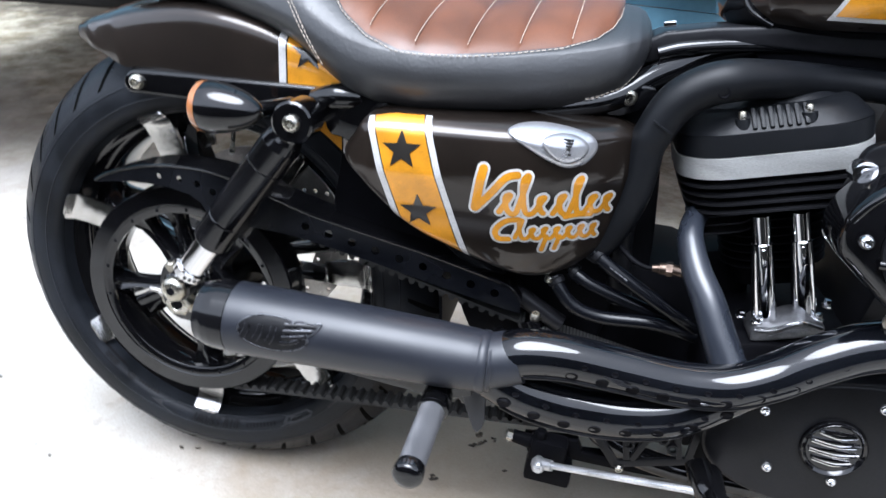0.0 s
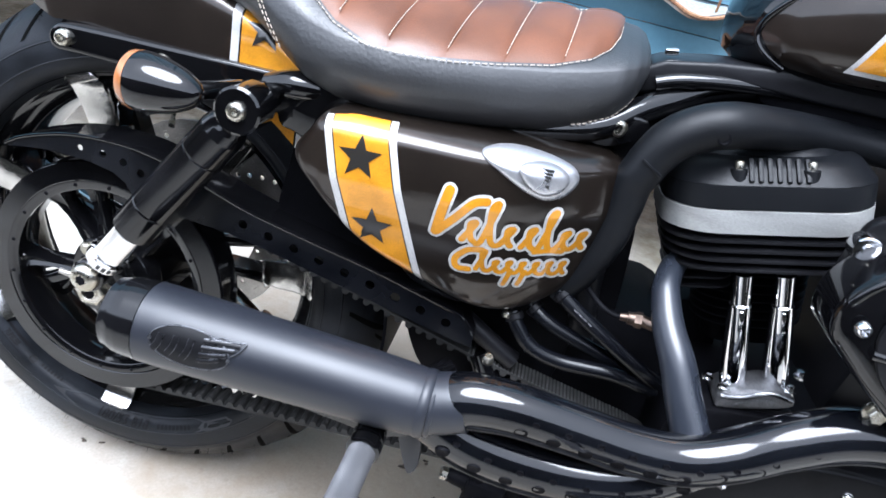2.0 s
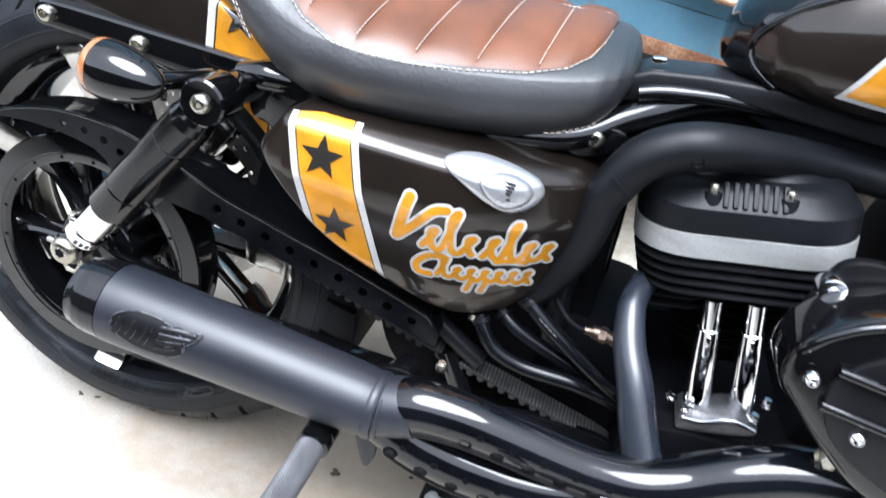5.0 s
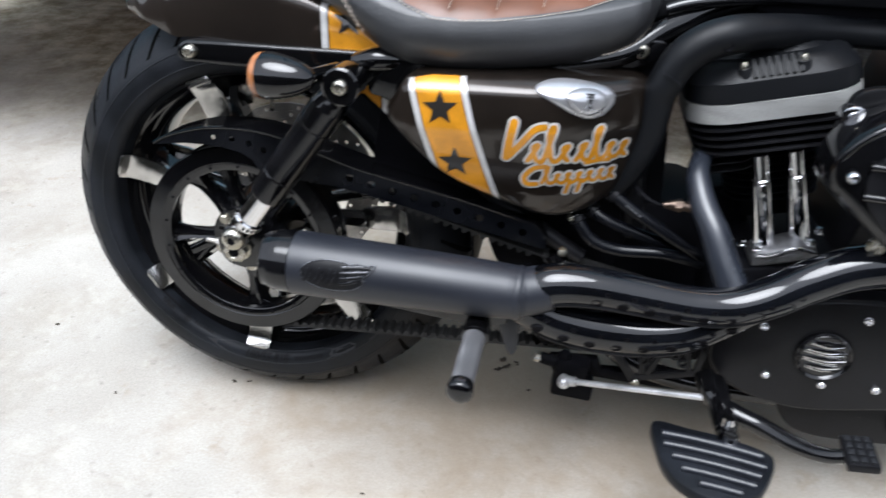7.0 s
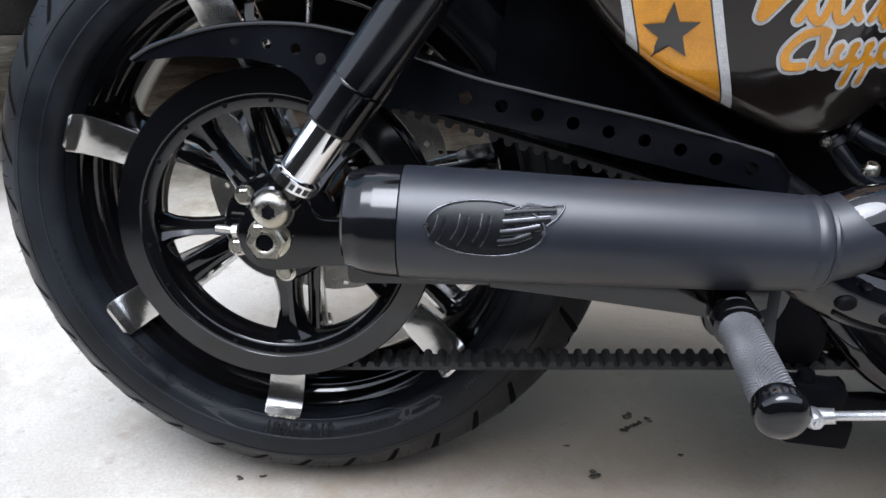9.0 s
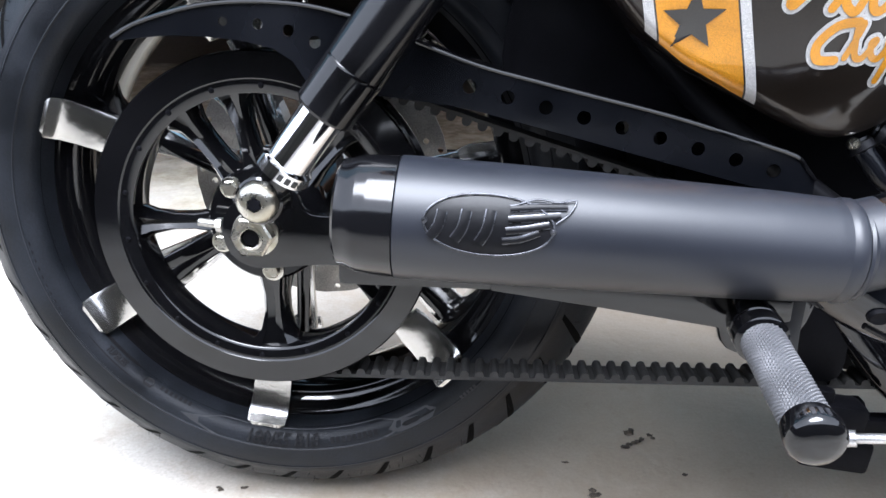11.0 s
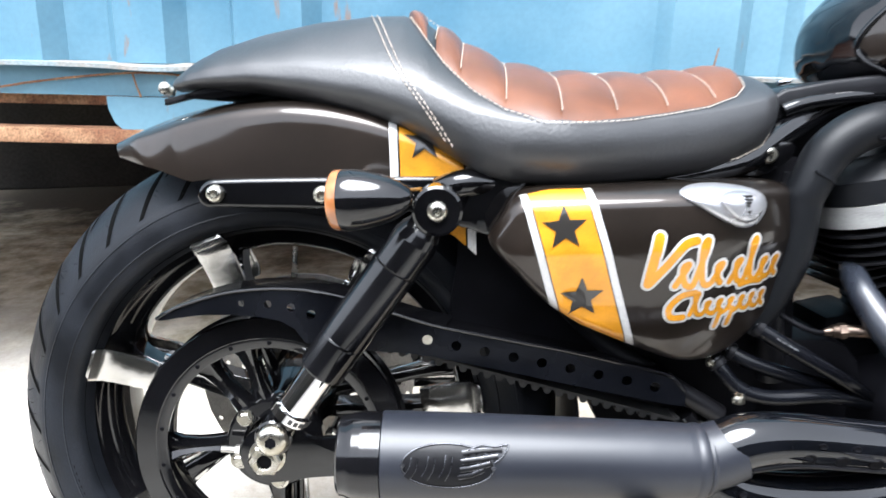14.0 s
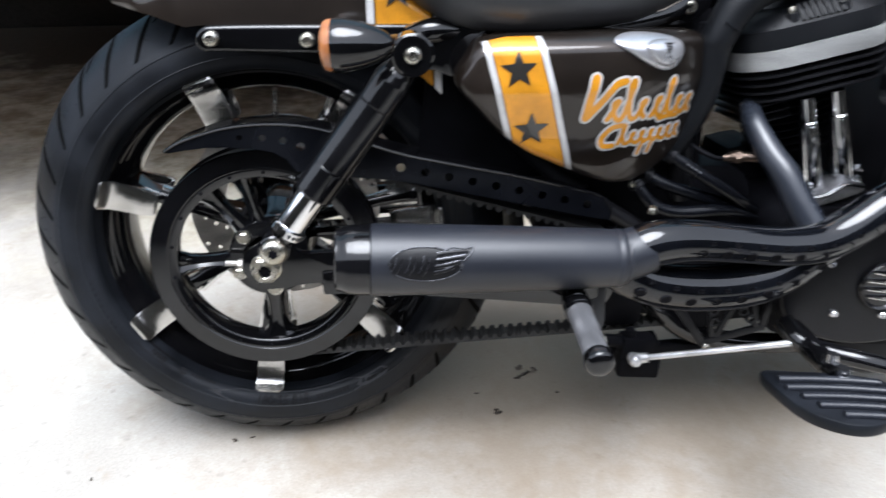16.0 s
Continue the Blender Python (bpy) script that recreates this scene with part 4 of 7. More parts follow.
    part("guard_edge", tube([(x, -0.1665, z + 0.001) for x, z in top], 0.0018, n=8, steps=3), black_gloss, guard, "rounded upper edge of the guard")
    part("guard_flange", (fv, ff), black_gloss, guard, smooth=50)
    # black panel added beside the tyre for the deep shade there
    shade_outline = rounded([(0.222, 0.255), (0.270, 0.262), (0.315, 0.225), (0.350, 0.170), (0.405, 0.105), (0.330, 0.095), (0.250, 0.112), (0.205, 0.135), (0.212, 0.200)], 4)
    part("shade_panel", prism(shade_outline, -0.128, -0.122, 0.002), black_deep, bike, "black panel standing for deep shade beside the tyre")


build_drive()


# swingarm, axle, shock absorbers
def build_suspension():
    plate = rounded([(-0.030, 0.0), (-0.022, 0.022), (0.0, 0.036), (0.022, 0.046), (0.036, 0.034), (0.048, 0.018), (0.10, 0.014), (0.10, -0.022), (0.045, -0.028), (0.0, -0.032), (-0.022, -0.022)])
    sw = part("swingarm", join(prism(plate, -0.160, -0.148, 0.002), box((0.250, -0.150, -0.026), (0.36, 0.030, 0.034), 0.006), prism(plate, 0.112, 0.124, 0.002), box((0.31, 0.118, 0.0), (0.50, 0.030, 0.050), 0.006)), black_gloss, bike, "black steel swingarm")
    part("axle_washer", lathe([(-0.160, 0.020), (-0.1625, 0.020), (-0.1635, 0.018)], n=32), steel, sw)
    nut = lathe([(-0.162, 0.0185), (-0.174, 0.0185), (-0.176, 0.0165), (-0.176, 0.0095)], n=6)
    part("axle_nut", (nut[0], nut[1][:-1]), steel, sw, "zinc-plated axle nut")
    part("axle", lathe([(-0.160, 0.0001), (-0.160, 0.0078), (-0.1770, 0.0080), (-0.1775, 0.0086), (-0.1772, 0.0104), (-0.15, 0.0105)], n=48), steel, sw, "hollow steel axle end")
    # black filling: the bore's shade put into its colour
    part("axle_bore_shade", lathe([(-0.1615, 0.0001), (-0.1615, 0.0076), (-0.1745, 0.0076)], n=6), black_deep, sw)
    part("axle_adjuster", join(rod((-0.052, -0.153, 0.006), (-0.032, -0.153, 0.004), 0.0036, 0.0036, soft=0.0008), rod((-0.036, -0.153, 0.004), (-0.031, -0.153, 0.004), 0.0065, n=6)), dull_steel, sw, "axle adjuster screw")

    def shock(y_low, y_top, out):
        lo, hi = Vector((0.019, y_low, 0.040)), Vector((0.194, y_top, 0.271))
        le = (hi - lo).length
        at = lambda t: lo.lerp(hi, t)
        body = part("shock_absorber", turned(at(0.30), hi, [(0, 0.006), (0.0, 0.0225), (0.002, 0.0238), (0.040, 0.0238), (0.042, 0.0226), (0.0424, 0.0238), (0.132, 0.0238), (0.1325, 0.0228), (0.134, 0.0235), (0.166, 0.0235), (0.176, 0.021), (0.186, 0.016), (0.194, 0.012)], n=48), shock_black, bike, "black covered rear shock absorber with chrome lower tube")
        part("lower_tube", turned(at(0.085), at(0.32), [(0, 0.0125), (0.002, 0.0172), (0.01, 0.0178), (le * 0.235, 0.0178)], n=48), chrome, body, "chrome lower tube")
        part("collar", turned(at(0.088), at(0.16), [(0, 0.0195), (0.001, 0.0215), (0.011, 0.0215), (0.012, 0.0195), (0.013, 0.018)], n=48), chrome, body, "chrome collar with dark print")
        for k in range(5):
            ang = 196 + k * 17
            m = aim(at(0.088), hi)
            part("print_bar", moved(box((0.0216 * math.cos(radians(ang)), 0.0216 * math.sin(radians(ang)), 0.006), (0.0012, 0.004 if k < 4 else 0.007, 0.005 if k < 4 else 0.006), 0, (0, 0, ang)), m), dark_print, body)
        part("lower_eye", join(lathe([(-0.012, 0.008), (-0.013, 0.017), (-0.011, 0.019), (0.011, 0.019), (0.013, 0.017), (0.012, 0.008)], lo, n=40), rod(lo, at(0.10), 0.012, 0.014)), black_gloss, body)
        part("lower_bolt", button_bolt(lo + Vector((0, -0.012 * out, 0)), 0.0165, (0, -out, 0), 0.55, 0.34), steel, body, "bright domed bolt")
        # black star on the head, standing for the shade in its socket
        star_key = [on_ring(0.0062 if k % 2 else 0.0042, k * 30, 0) for k in range(12)]
        part("socket_shade", prism([(lo.x + q[0], lo.z + q[2]) for q in star_key], lo.y - 0.0244 * out, lo.y - 0.0225 * out), black_deep, body, "dark star standing for the socket's shade", smooth=0)
        part("upper_eye", join(lathe([(-0.020, 0.012), (-0.021, 0.021), (-0.019, 0.0235), (0.018, 0.0235), (0.02, 0.021), (0.02, 0.008)], hi, n=40)), black_gloss, body)
        part("eye_bush", lathe([(-0.0195, 0.0), (-0.0195, 0.0165), (-0.016, 0.0175)], hi, n=32), black_deep, body)
        part("upper_bolt", button_bolt(hi + Vector((0, -0.0195 * out, 0)), 0.0098, (0, -out, 0), 0.6, 0.42), steel, body, "steel socket bolt")

    shock(-0.195, -0.217, 1)
    shock(0.166, 0.190, -1)


build_suspension()


# rear fender with strut, turn signals
def build_rear_fender():
    def outer(a):
        return float(np.interp(a, [55, 70, 85, 97], [0.395, 0.393, 0.387, 0.384]))

    def skin(a, s, lift=0.0):
        """Point on the fender skin: a, angle from forwards; s, 0 at the crown to 1 at the lower right edge (minus: left)."""
        r_out = outer(a)
        r_in = float(np.interp(a, [30, 60, 90, 103, 106.5, 110.5, 113.5, 116.5], [0.318, 0.312, 0.300, 0.305, 0.317, 0.334, 0.347, 0.362]))
        half = float(np.interp(a, [30, 68, 80, 92, 104, 112, 116.5], [0.150, 0.150, 0.147, 0.138, 0.124, 0.104, 0.078]))
        k_ = min(1.0, max(0.02, (r_out - r_in) / 0.055))
        t = abs(s)
        sg = -1 if s > 0 else 1
        if t < 0.45:
            q = t / 0.45
            y = half * 0.80 * q
            r = r_out - 0.006 * k_ * q ** 2.2
            ny, nr = 0.15 * q, 1.0
        elif t < 0.65:
            q = (t - 0.45) / 0.20
            ang = q * math.pi / 2
            y = half * 0.80 + half * 0.20 * math.sin(ang)
            r = r_out - k_ * (0.006 + 0.016 * (1 - math.cos(ang)))
            ny, nr = math.sin(ang), math.cos(ang)
        else:
            q = (t - 0.65) / 0.35
            y = half + 0.002 * q
            top = r_out - 0.022 * k_
            r = top + (min(r_in, top) - top) * q
            ny, nr = 1.0, 0.0
        # towards the tail the flat flank rolls over into a rounded shell
        w = float(np.interp(a, [84, 116], [0.0, 0.5]))
        th = t * math.pi / 2
        y = y * (1 - w) + w * half * math.sin(th)
        r = r * (1 - w) + w * (r_out - max(0.0, r_out - r_in) * (1 - math.cos(th)))
        ny = ny * (1 - w) + w * math.sin(th)
        nr = nr * (1 - w) + w * math.cos(th)
        y, r = y + lift * ny, r + lift * nr
        return (r * math.cos(radians(a)), sg * y, r * math.sin(radians(a)))

    def sheet(a_list, s_list, lift, thick=0.0):
        v = [skin(a, s, lift) for a in a_list for s in s_list]
        k = len(s_list)
        f = [(i * k + j, i * k + j + 1, (i + 1) * k + j + 1, (i + 1) * k + j) for i in range(len(a_list) - 1) for j in range(k - 1)]
        if thick:
            n0 = len(v)
            v += [skin(a, s, lift - thick) for a in a_list for s in s_list]
            f += [tuple(q + n0 for q in g) for g in f]
            na = len(a_list)
            for i in range(na - 1):
                for j in (0, k - 1):
                    f.append((i * k + j, (i + 1) * k + j, n0 + (i + 1) * k + j, n0 + i * k + j))
            for j in range(k - 1):
                for i in (0, na - 1):
                    f.append((i * k + j, i * k + j + 1, n0 + i * k + j + 1, n0 + i * k + j))
        return v, f

    angs = list(np.linspace(53.5, 104, 40)) + list(np.linspace(105, 116.5, 12))
    ss = list(np.linspace(-1, 1, 41))
    fender = part("rear_fender", sheet(angs, ss, 0, 0.003), brown_paint, bike, "brown metallic rear fender with gold star stripe")

    for r0, r1 in ((0.343, 0.347),):
        iv, jf = [], []
        arc = np.linspace(-8, 60, 30)
        for a in arc:
            ca, sa = math.cos(radians(a)), math.sin(radians(a))
            iv += [(r0 * ca, -0.118, r0 * sa), (r1 * ca, -0.118, r1 * sa), (r1 * ca, 0.118, r1 * sa), (r0 * ca, 0.118, r0 * sa)]
        for i in range(len(arc) - 1):
            for k in range(4):
                jf.append((i * 4 + k, i * 4 + (k + 1) % 4, i * 4 + 4 + (k + 1) % 4, i * 4 + 4 + k))
        jf += [(0, 1, 2, 3), tuple(len(iv) - 4 + k for k in range(4))]
        part("inner_fender", (iv, jf), black_deep, bike, "black plastic inner fender ahead of the tyre")

    def stripe(x0, x1, lift, s0=0.0, s1=1.0, name="stripe", material=None, n=10, label=""):
        v, f = [], []
        svals = np.linspace(s0, s1, 34)
        for s in svals:
            for i in range(n + 1):
                x = x0 + (x1 - x0) * i / n
                a = 70.0
                for _ in range(12):
                    p = skin(a, s, lift)
                    a += math.degrees((p[0] - x) / max(0.2, math.hypot(p[0], p[2])))
                v.append(skin(a, s, lift))
        for j in range(len(svals) - 1):
            for i in range(n):
                f.append((j * (n + 1) + i, j * (n + 1) + i + 1, (j + 1) * (n + 1) + i + 1, (j + 1) * (n + 1) + i))
        part(name, (v, f), material, fender, label)

    stripe(0.146, 0.1545, 0.0006, material=white_paint, n=2, label="white stripe border")
    stripe(0.1565, 0.222, 0.0006, material=gold_paint, label="gold flake stripe")
    stripe(0.224, 0.2325, 0.0006, material=white_paint, n=2, label="white stripe border")
    # a star across the stripe
    pts = []
    for i in range(10):
        r = 0.022 if i % 2 == 0 else 0.0088
        a = radians(90 + i * 36)
        pts.append((0.182 + r * math.cos(a), 0.334 + r * math.sin(a)))

    def on_side(x, z):
        best = None
        for s in np.linspace(0.3, 1.0, 160):
            a = math.degrees(math.atan2(z, x))
            p = skin(a, s, 0.0022)
            e = abs(math.hypot(p[0], p[2]) - min(math.hypot(x, z), outer(a) - 0.012))
            if best is None or e <= best[0]:
                best = (e, p)
        return best[1]

    flat, f = [(0.182, 0.334)], [(0, 1 + i, 1 + (i + 1) % 10) for i in range(10)]
    for ring in (0.2, 0.4, 0.6, 0.8, 1.0):
        flat += [(0.182 + ring * (x - 0.182), 0.334 + ring * (z - 0.334)) for x, z in pts]
    for k in range(4):
        f += [(1 + k * 10 + i, 1 + k * 10 + (i + 1) % 10, 11 + k * 10 + (i + 1) % 10, 11 + k * 10 + i) for i in range(10)]
    part("star", ([on_side(x, z) for x, z in flat], f), star_paint, fender, "dark painted star")

    # fender struts, one each side
    for s in (-1, 1):
        bar = rounded([(-0.052, 0.284), (-0.044, 0.298), (-0.020, 0.301), (0.10, 0.299), (0.22, 0.296), (0.27, 0.285), (0.27, 0.262), (0.22, 0.258), (0.10, 0.266), (-0.02, 0.272), (-0.044, 0.273)], 4)
        st = part("fender_strut", prism(bar, s * 0.136, s * 0.160, 0.004, 3), black_gloss, bike, "gloss black fender strut")
        for x, z in ((-0.033, 0.287), (0.076, 0.2825)):
            part("strut_bolt", button_bolt((x, s * 0.160, z), 0.0092, (0, s, 0), 0.65, 0.42), steel, st, "steel socket bolt")
        part("mount_boss", join(rod((0.194, s * 0.150, 0.271), (0.194, s * 0.200, 0.271), 0.019, 0.017, n=32), tube([(0.194, s * 0.16, 0.283), (0.225, s * 0.165, 0.290), (0.27, s * 0.150, 0.285), (0.33, s * 0.13, 0.268)], [0.013, 0.015, 0.014, 0.013])), black_gloss, st)
        part("frame_gusset", prism(rounded([(0.205, 0.298), (0.245, 0.303), (0.288, 0.297), (0.268, 0.268), (0.248, 0.238), (0.228, 0.243), (0.210, 0.252)], 4), s * 0.148, s * 0.172, 0.004, 2), black_gloss, st)
        # bullet turn signal
        y = s * 0.258
        shell = [(0.1075, 0.0225), (0.1085, 0.0270), (0.112, 0.0278), (0.120, 0.0275), (0.131, 0.0258), (0.143, 0.0228), (0.154, 0.0190), (0.163, 0.0142), (0.169, 0.0095), (0.1725, 0.0050), (0.1735, 0.0)]
        m = pose(0.1095, y, 0.2862, 0, 0, s * 7) @ pose(-0.108, 0, 0)
        ts = part("turn_signal", moved(lathe(shell, n=48, axis="x"), m), black_gloss, bike, "black bullet turn signal with amber lens")
        part("lens", moved(lathe([(0.0955, 0.0), (0.0958, 0.010), (0.0970, 0.019), (0.0990, 0.0242), (0.1020, 0.0268), (0.1086, 0.0274), (0.1088, 0.0)], n=48, axis="x"), m), amber, ts, "amber lens ring")
        part("stem", rod((0.150, s * 0.256, 0.284), (0.176, s * 0.19, 0.281), 0.009, 0.009), black_gloss, ts)
    part("plate_bolt", join(box((-0.117, -0.030, 0.398), (0.014, 0.012, 0.010), 0.002, (0, 25, 0)), hex_bolt((-0.120, -0.036, 0.400), 0.0055)), steel, bike, "small steel bolt behind the seat")
    part("seat_bracket", prism([(-0.122, 0.388), (-0.075, 0.398), (-0.03, 0.402), (-0.03, 0.396), (-0.075, 0.391), (-0.122, 0.381)], -0.035, -0.02, 0.001), black_satin, bike, "black seat mounting bracket")


build_rear_fender()
# the seat: black leather shell, brown pleated insert, stitching
SEAT = [  # x, crown height, half width, height of the widest line, lower edge height
    (-0.104, 0.408, 0.045, 0.400, 0.396), (-0.095, 0.420, 0.075, 0.404, 0.394), (-0.075, 0.434, 0.097, 0.408, 0.393), (-0.05, 0.446, 0.108, 0.412, 0.392), (0.0, 0.460, 0.122, 0.414, 0.389), (0.06, 0.471, 0.137, 0.410, 0.376), (0.12, 0.476, 0.152, 0.401, 0.361),
    (0.16, 0.476, 0.164, 0.390, 0.348), (0.185, 0.467, 0.174, 0.380, 0.334), (0.21, 0.450, 0.183, 0.368, 0.316), (0.235, 0.432, 0.191, 0.358, 0.300), (0.27, 0.413, 0.199, 0.350, 0.290), (0.32, 0.400, 0.201, 0.346, 0.286), (0.37, 0.395, 0.192, 0.346, 0.286),
    (0.42, 0.393, 0.179, 0.348, 0.288), (0.47, 0.394, 0.163, 0.352, 0.292), (0.51, 0.397, 0.149, 0.358, 0.299), (0.538, 0.398, 0.137, 0.364, 0.310), (0.552, 0.396, 0.124, 0.367, 0.324), (0.561, 0.391, 0.106, 0.367, 0.338), (0.567, 0.382, 0.080, 0.366, 0.350), (0.570, 0.371, 0.045, 0.365, 0.359)]
BROWN = [(0.166, 0.0), (0.172, 0.055), (0.185, 0.100), (0.205, 0.138), (0.23, 0.165), (0.262, 0.186), (0.30, 0.198), (0.335, 0.197), (0.372, 0.188), (0.42, 0.173), (0.47, 0.154), (0.505, 0.134), (0.522, 0.110), (0.531, 0.072), (0.535, 0.0)]


def seat_at(x):
    cols = list(zip(*SEAT))
    xs = cols[0]
    return [float(np.interp(x, xs, c)) for c in cols[1:]]


def seat_top(x, y):
    zc, w, zw, zb = seat_at(x)
    q = min(1.0, abs(y) / w)
    return zw + (zc - zw) * (1 - q ** 1.75) ** 0.72


def build_seat():
    xs = []
    for i in range(len(SEAT) - 1):
        k = 4
        xs += [SEAT[i][0] + (SEAT[i + 1][0] - SEAT[i][0]) * j / k for j in range(k)]
    xs.append(SEAT[-1][0])
    v, f = [], []
    prof_n = 0
    for x in xs:
        zc, w, zw, zb = seat_at(x)
        row = []
        for q in np.linspace(0, math.pi / 2, 16):
            y = w * math.sin(q)
            row.append((y, seat_top(x, y)))
        drop = zw - zb
        for t in (0.2, 0.4, 0.6, 0.8, 0.93, 1.0):
            row.append((w + 0.006 * math.sin(math.pi * t) - 0.022 * t ** 3, zw - drop * t))
        row.append((w - 0.034, zb + 0.002))
        row.append((w * 0.4, zb + 0.012))
        full = [(-y, z) for y, z in row[::-1]] + row[1:]
        prof_n = len(full)
        v += [(x, y, z) for y, z in full]
    k = prof_n
    for i in range(len(xs) - 1):
        for j in range(k):
            j2 = (j + 1) % k
            f.append((i * k + j, i * k + j2, (i + 1) * k + j2, (i + 1) * k + j))
    f.append(tuple(range(k)))
    f.append(tuple((len(xs) - 1) * k + j for j in range(k)))
    seat = part("seat", (v, f), leather_black, bike, "black leather cafe seat with brown pleated insert and cream stitching", smooth=60)

    bx, by = zip(*BROWN)
    edge = lambda x: float(np.interp(x, bx, by))
    lines = [0.166, 0.188, 0.216, 0.262, 0.316, 0.370, 0.422, 0.474, 0.535]
    for p in range(len(lines) - 1):
        a, b = lines[p], lines[p + 1]
        v, f = [], []
        nx, ny = 12, 64
        for i in range(nx + 1):
            t = i / nx
            for j in range(ny + 1):
                s = -1 + 2 * j / ny
                s = math.copysign(abs(s) ** 0.8, s)
                x = a + (b - a) * t
                e0 = edge(x)
                y = s * e0
                # the pleat lines bow forward towards the middle
                bow = 0.012 * (1 - min(1, abs(y) / 0.2) ** 2) * (1 if 0 < p else 0)
                bow *= (1 if 0 < i < nx or (p < len(lines) - 2 and i == nx) or (p > 0 and i == 0) else 0)
                xx = x + (bow if not (p == len(lines) - 2) else bow * (1 - t)) * (t if p == 0 else 1)
                e1 = max(edge(min(max(xx, 0.1665), 0.5345)), 1e-4)
                y = s * e1
                puff = (0.0066 * (1 - 0.75 * math.exp(-(y / 0.006) ** 2))) * (max(0.0, math.sin(math.pi * t)) ** 0.55) * (1 - abs(s) ** 5) + 0.0044 * (1 - abs(s) ** 9)
                v.append((xx, y, seat_top(xx, y) + puff))
        for i in range(nx):
            for j in range(ny):
                q = i * (ny + 1) + j
                f.append((q, q + 1, q + ny + 2, q + ny + 1))
        part("pleat", (v, f), leather_brown, seat, "padded brown leather pleat", smooth=70)

    # stitches: short threads along the seams
    def seam(points, step=0.0066, lift=0.0008, size=0.00065, name="stitching", dash=0.68):
        pts = [np.array(p) for p in points]
        shapes = []
        cum = [0.0]
        for i in range(len(pts) - 1):
            cum.append(cum[-1] + np.linalg.norm(pts[i + 1] - pts[i]))
        cols = np.array(pts)
        d = 0.0
        while d < cum[-1] - step:
            a = np.array([np.interp(d, cum, cols[:, k]) for k in range(3)])
            b = np.array([np.interp(d + step * dash, cum, cols[:, k]) for k in range(3)])
            out = np.array((0, a[1] * 2.0, 0.25))
            out /= np.linalg.norm(out)
            shapes.append(rod(a + out * lift, b + out * lift, size, n=5))
            d += step
        part(name, join(*shapes), thread, seat, "cream stitching")

    for s in (-1, 1):
        row = []
        for x, e in zip(np.linspace(0.168, 0.533, 120), [edge(q) for q in np.linspace(0.168, 0.533, 120)]):
            y = s * (e + 0.004)
            row.append((x, y, seat_top(x, min(abs(y), seat_at(x)[1] * 0.999)) + 0.001))
        seam(row)
        # seam across the cowl and round its side
        for start in (0.1205, 0.1270):
            row = []
            for t in np.linspace(0.02, 1, 60):
                x = start + 0.085 * t ** 1.3
                zc, w, zw, zb = seat_at(x)
                q = t * 1.55
                if q < 1:
                    y = w * math.sin(q * math.pi / 2)
                    row.append((x, s * y, seat_top(x, y) + 0.0005))
                else:
                    u = (q - 1) / 0.55
                    row.append((x, s * (w + 0.006 * math.sin(math.pi * u)), zw - (zw - zb) * u * 0.8))
            seam(row, step=0.0062, size=0.0006)
    for x in lines[1:-1]:
        row = []
        for y in np.linspace(-edge(x) * 0.97, edge(x) * 0.97, 60):
            xx = x + 0.012 * (1 - min(1, abs(y) / 0.2) ** 2)
            row.append((xx, y, seat_top(xx, y) + 0.0048))
        seam(row, step=0.0052, size=0.0006, lift=0.0004)
    # seam along the middle of the insert
    row = [(x, 0.0, seat_top(x, 0.0) + 0.0068) for x in np.linspace(0.18, 0.530, 90)]
    seam(row, step=0.0052, size=0.0007, lift=0.0006)
    # piping at the lower edge of the nose
    row = []
    for x in np.linspace(0.50, 0.568, 40):
        zc, w, zw, zb = seat_at(x)
        row.append((x, -(w - 0.012), zb + 0.006))
    seam(row, step=0.006, size=0.0009)


part("seat_pan", prism(rounded([(-0.078, 0.3885), (-0.03, 0.398), (0.10, 0.396), (0.20, 0.372), (0.24, 0.33), (0.22, 0.325), (0.12, 0.375), (0.02, 0.3875), (-0.05, 0.3835)], 3), -0.098, 0.098, 0.003), black_deep, bike, "black seat base pan")
build_seat()


# side cover (oil tank) with painted stripe, stars and lettering shapes
COVER = [(0.243, 0.236), (0.256, 0.262), (0.272, 0.283), (0.300, 0.2875), (0.345, 0.2875), (0.43, 0.2870), (0.51, 0.2850), (0.552, 0.2790), (0.572, 0.262), (0.574, 0.232), (0.566, 0.195), (0.553, 0.160), (0.535, 0.130), (0.510, 0.107), (0.478, 0.0935), (0.445, 0.0945), (0.410, 0.108), (0.372, 0.1265), (0.330, 0.1480), (0.300, 0.170), (0.270, 0.202)]
COVER_LINE = [np.array(p) for p in spline(COVER, 6, closed=True)]
COVER_MID = np.array((0.420, 0.205))
_ang = sorted((math.atan2(p[1] - COVER_MID[1], p[0] - COVER_MID[0]), np.linalg.norm(p - COVER_MID)) for p in COVER_LINE)
_ca = [a for a, _ in _ang]
_cr = [r for _, r in _ang]


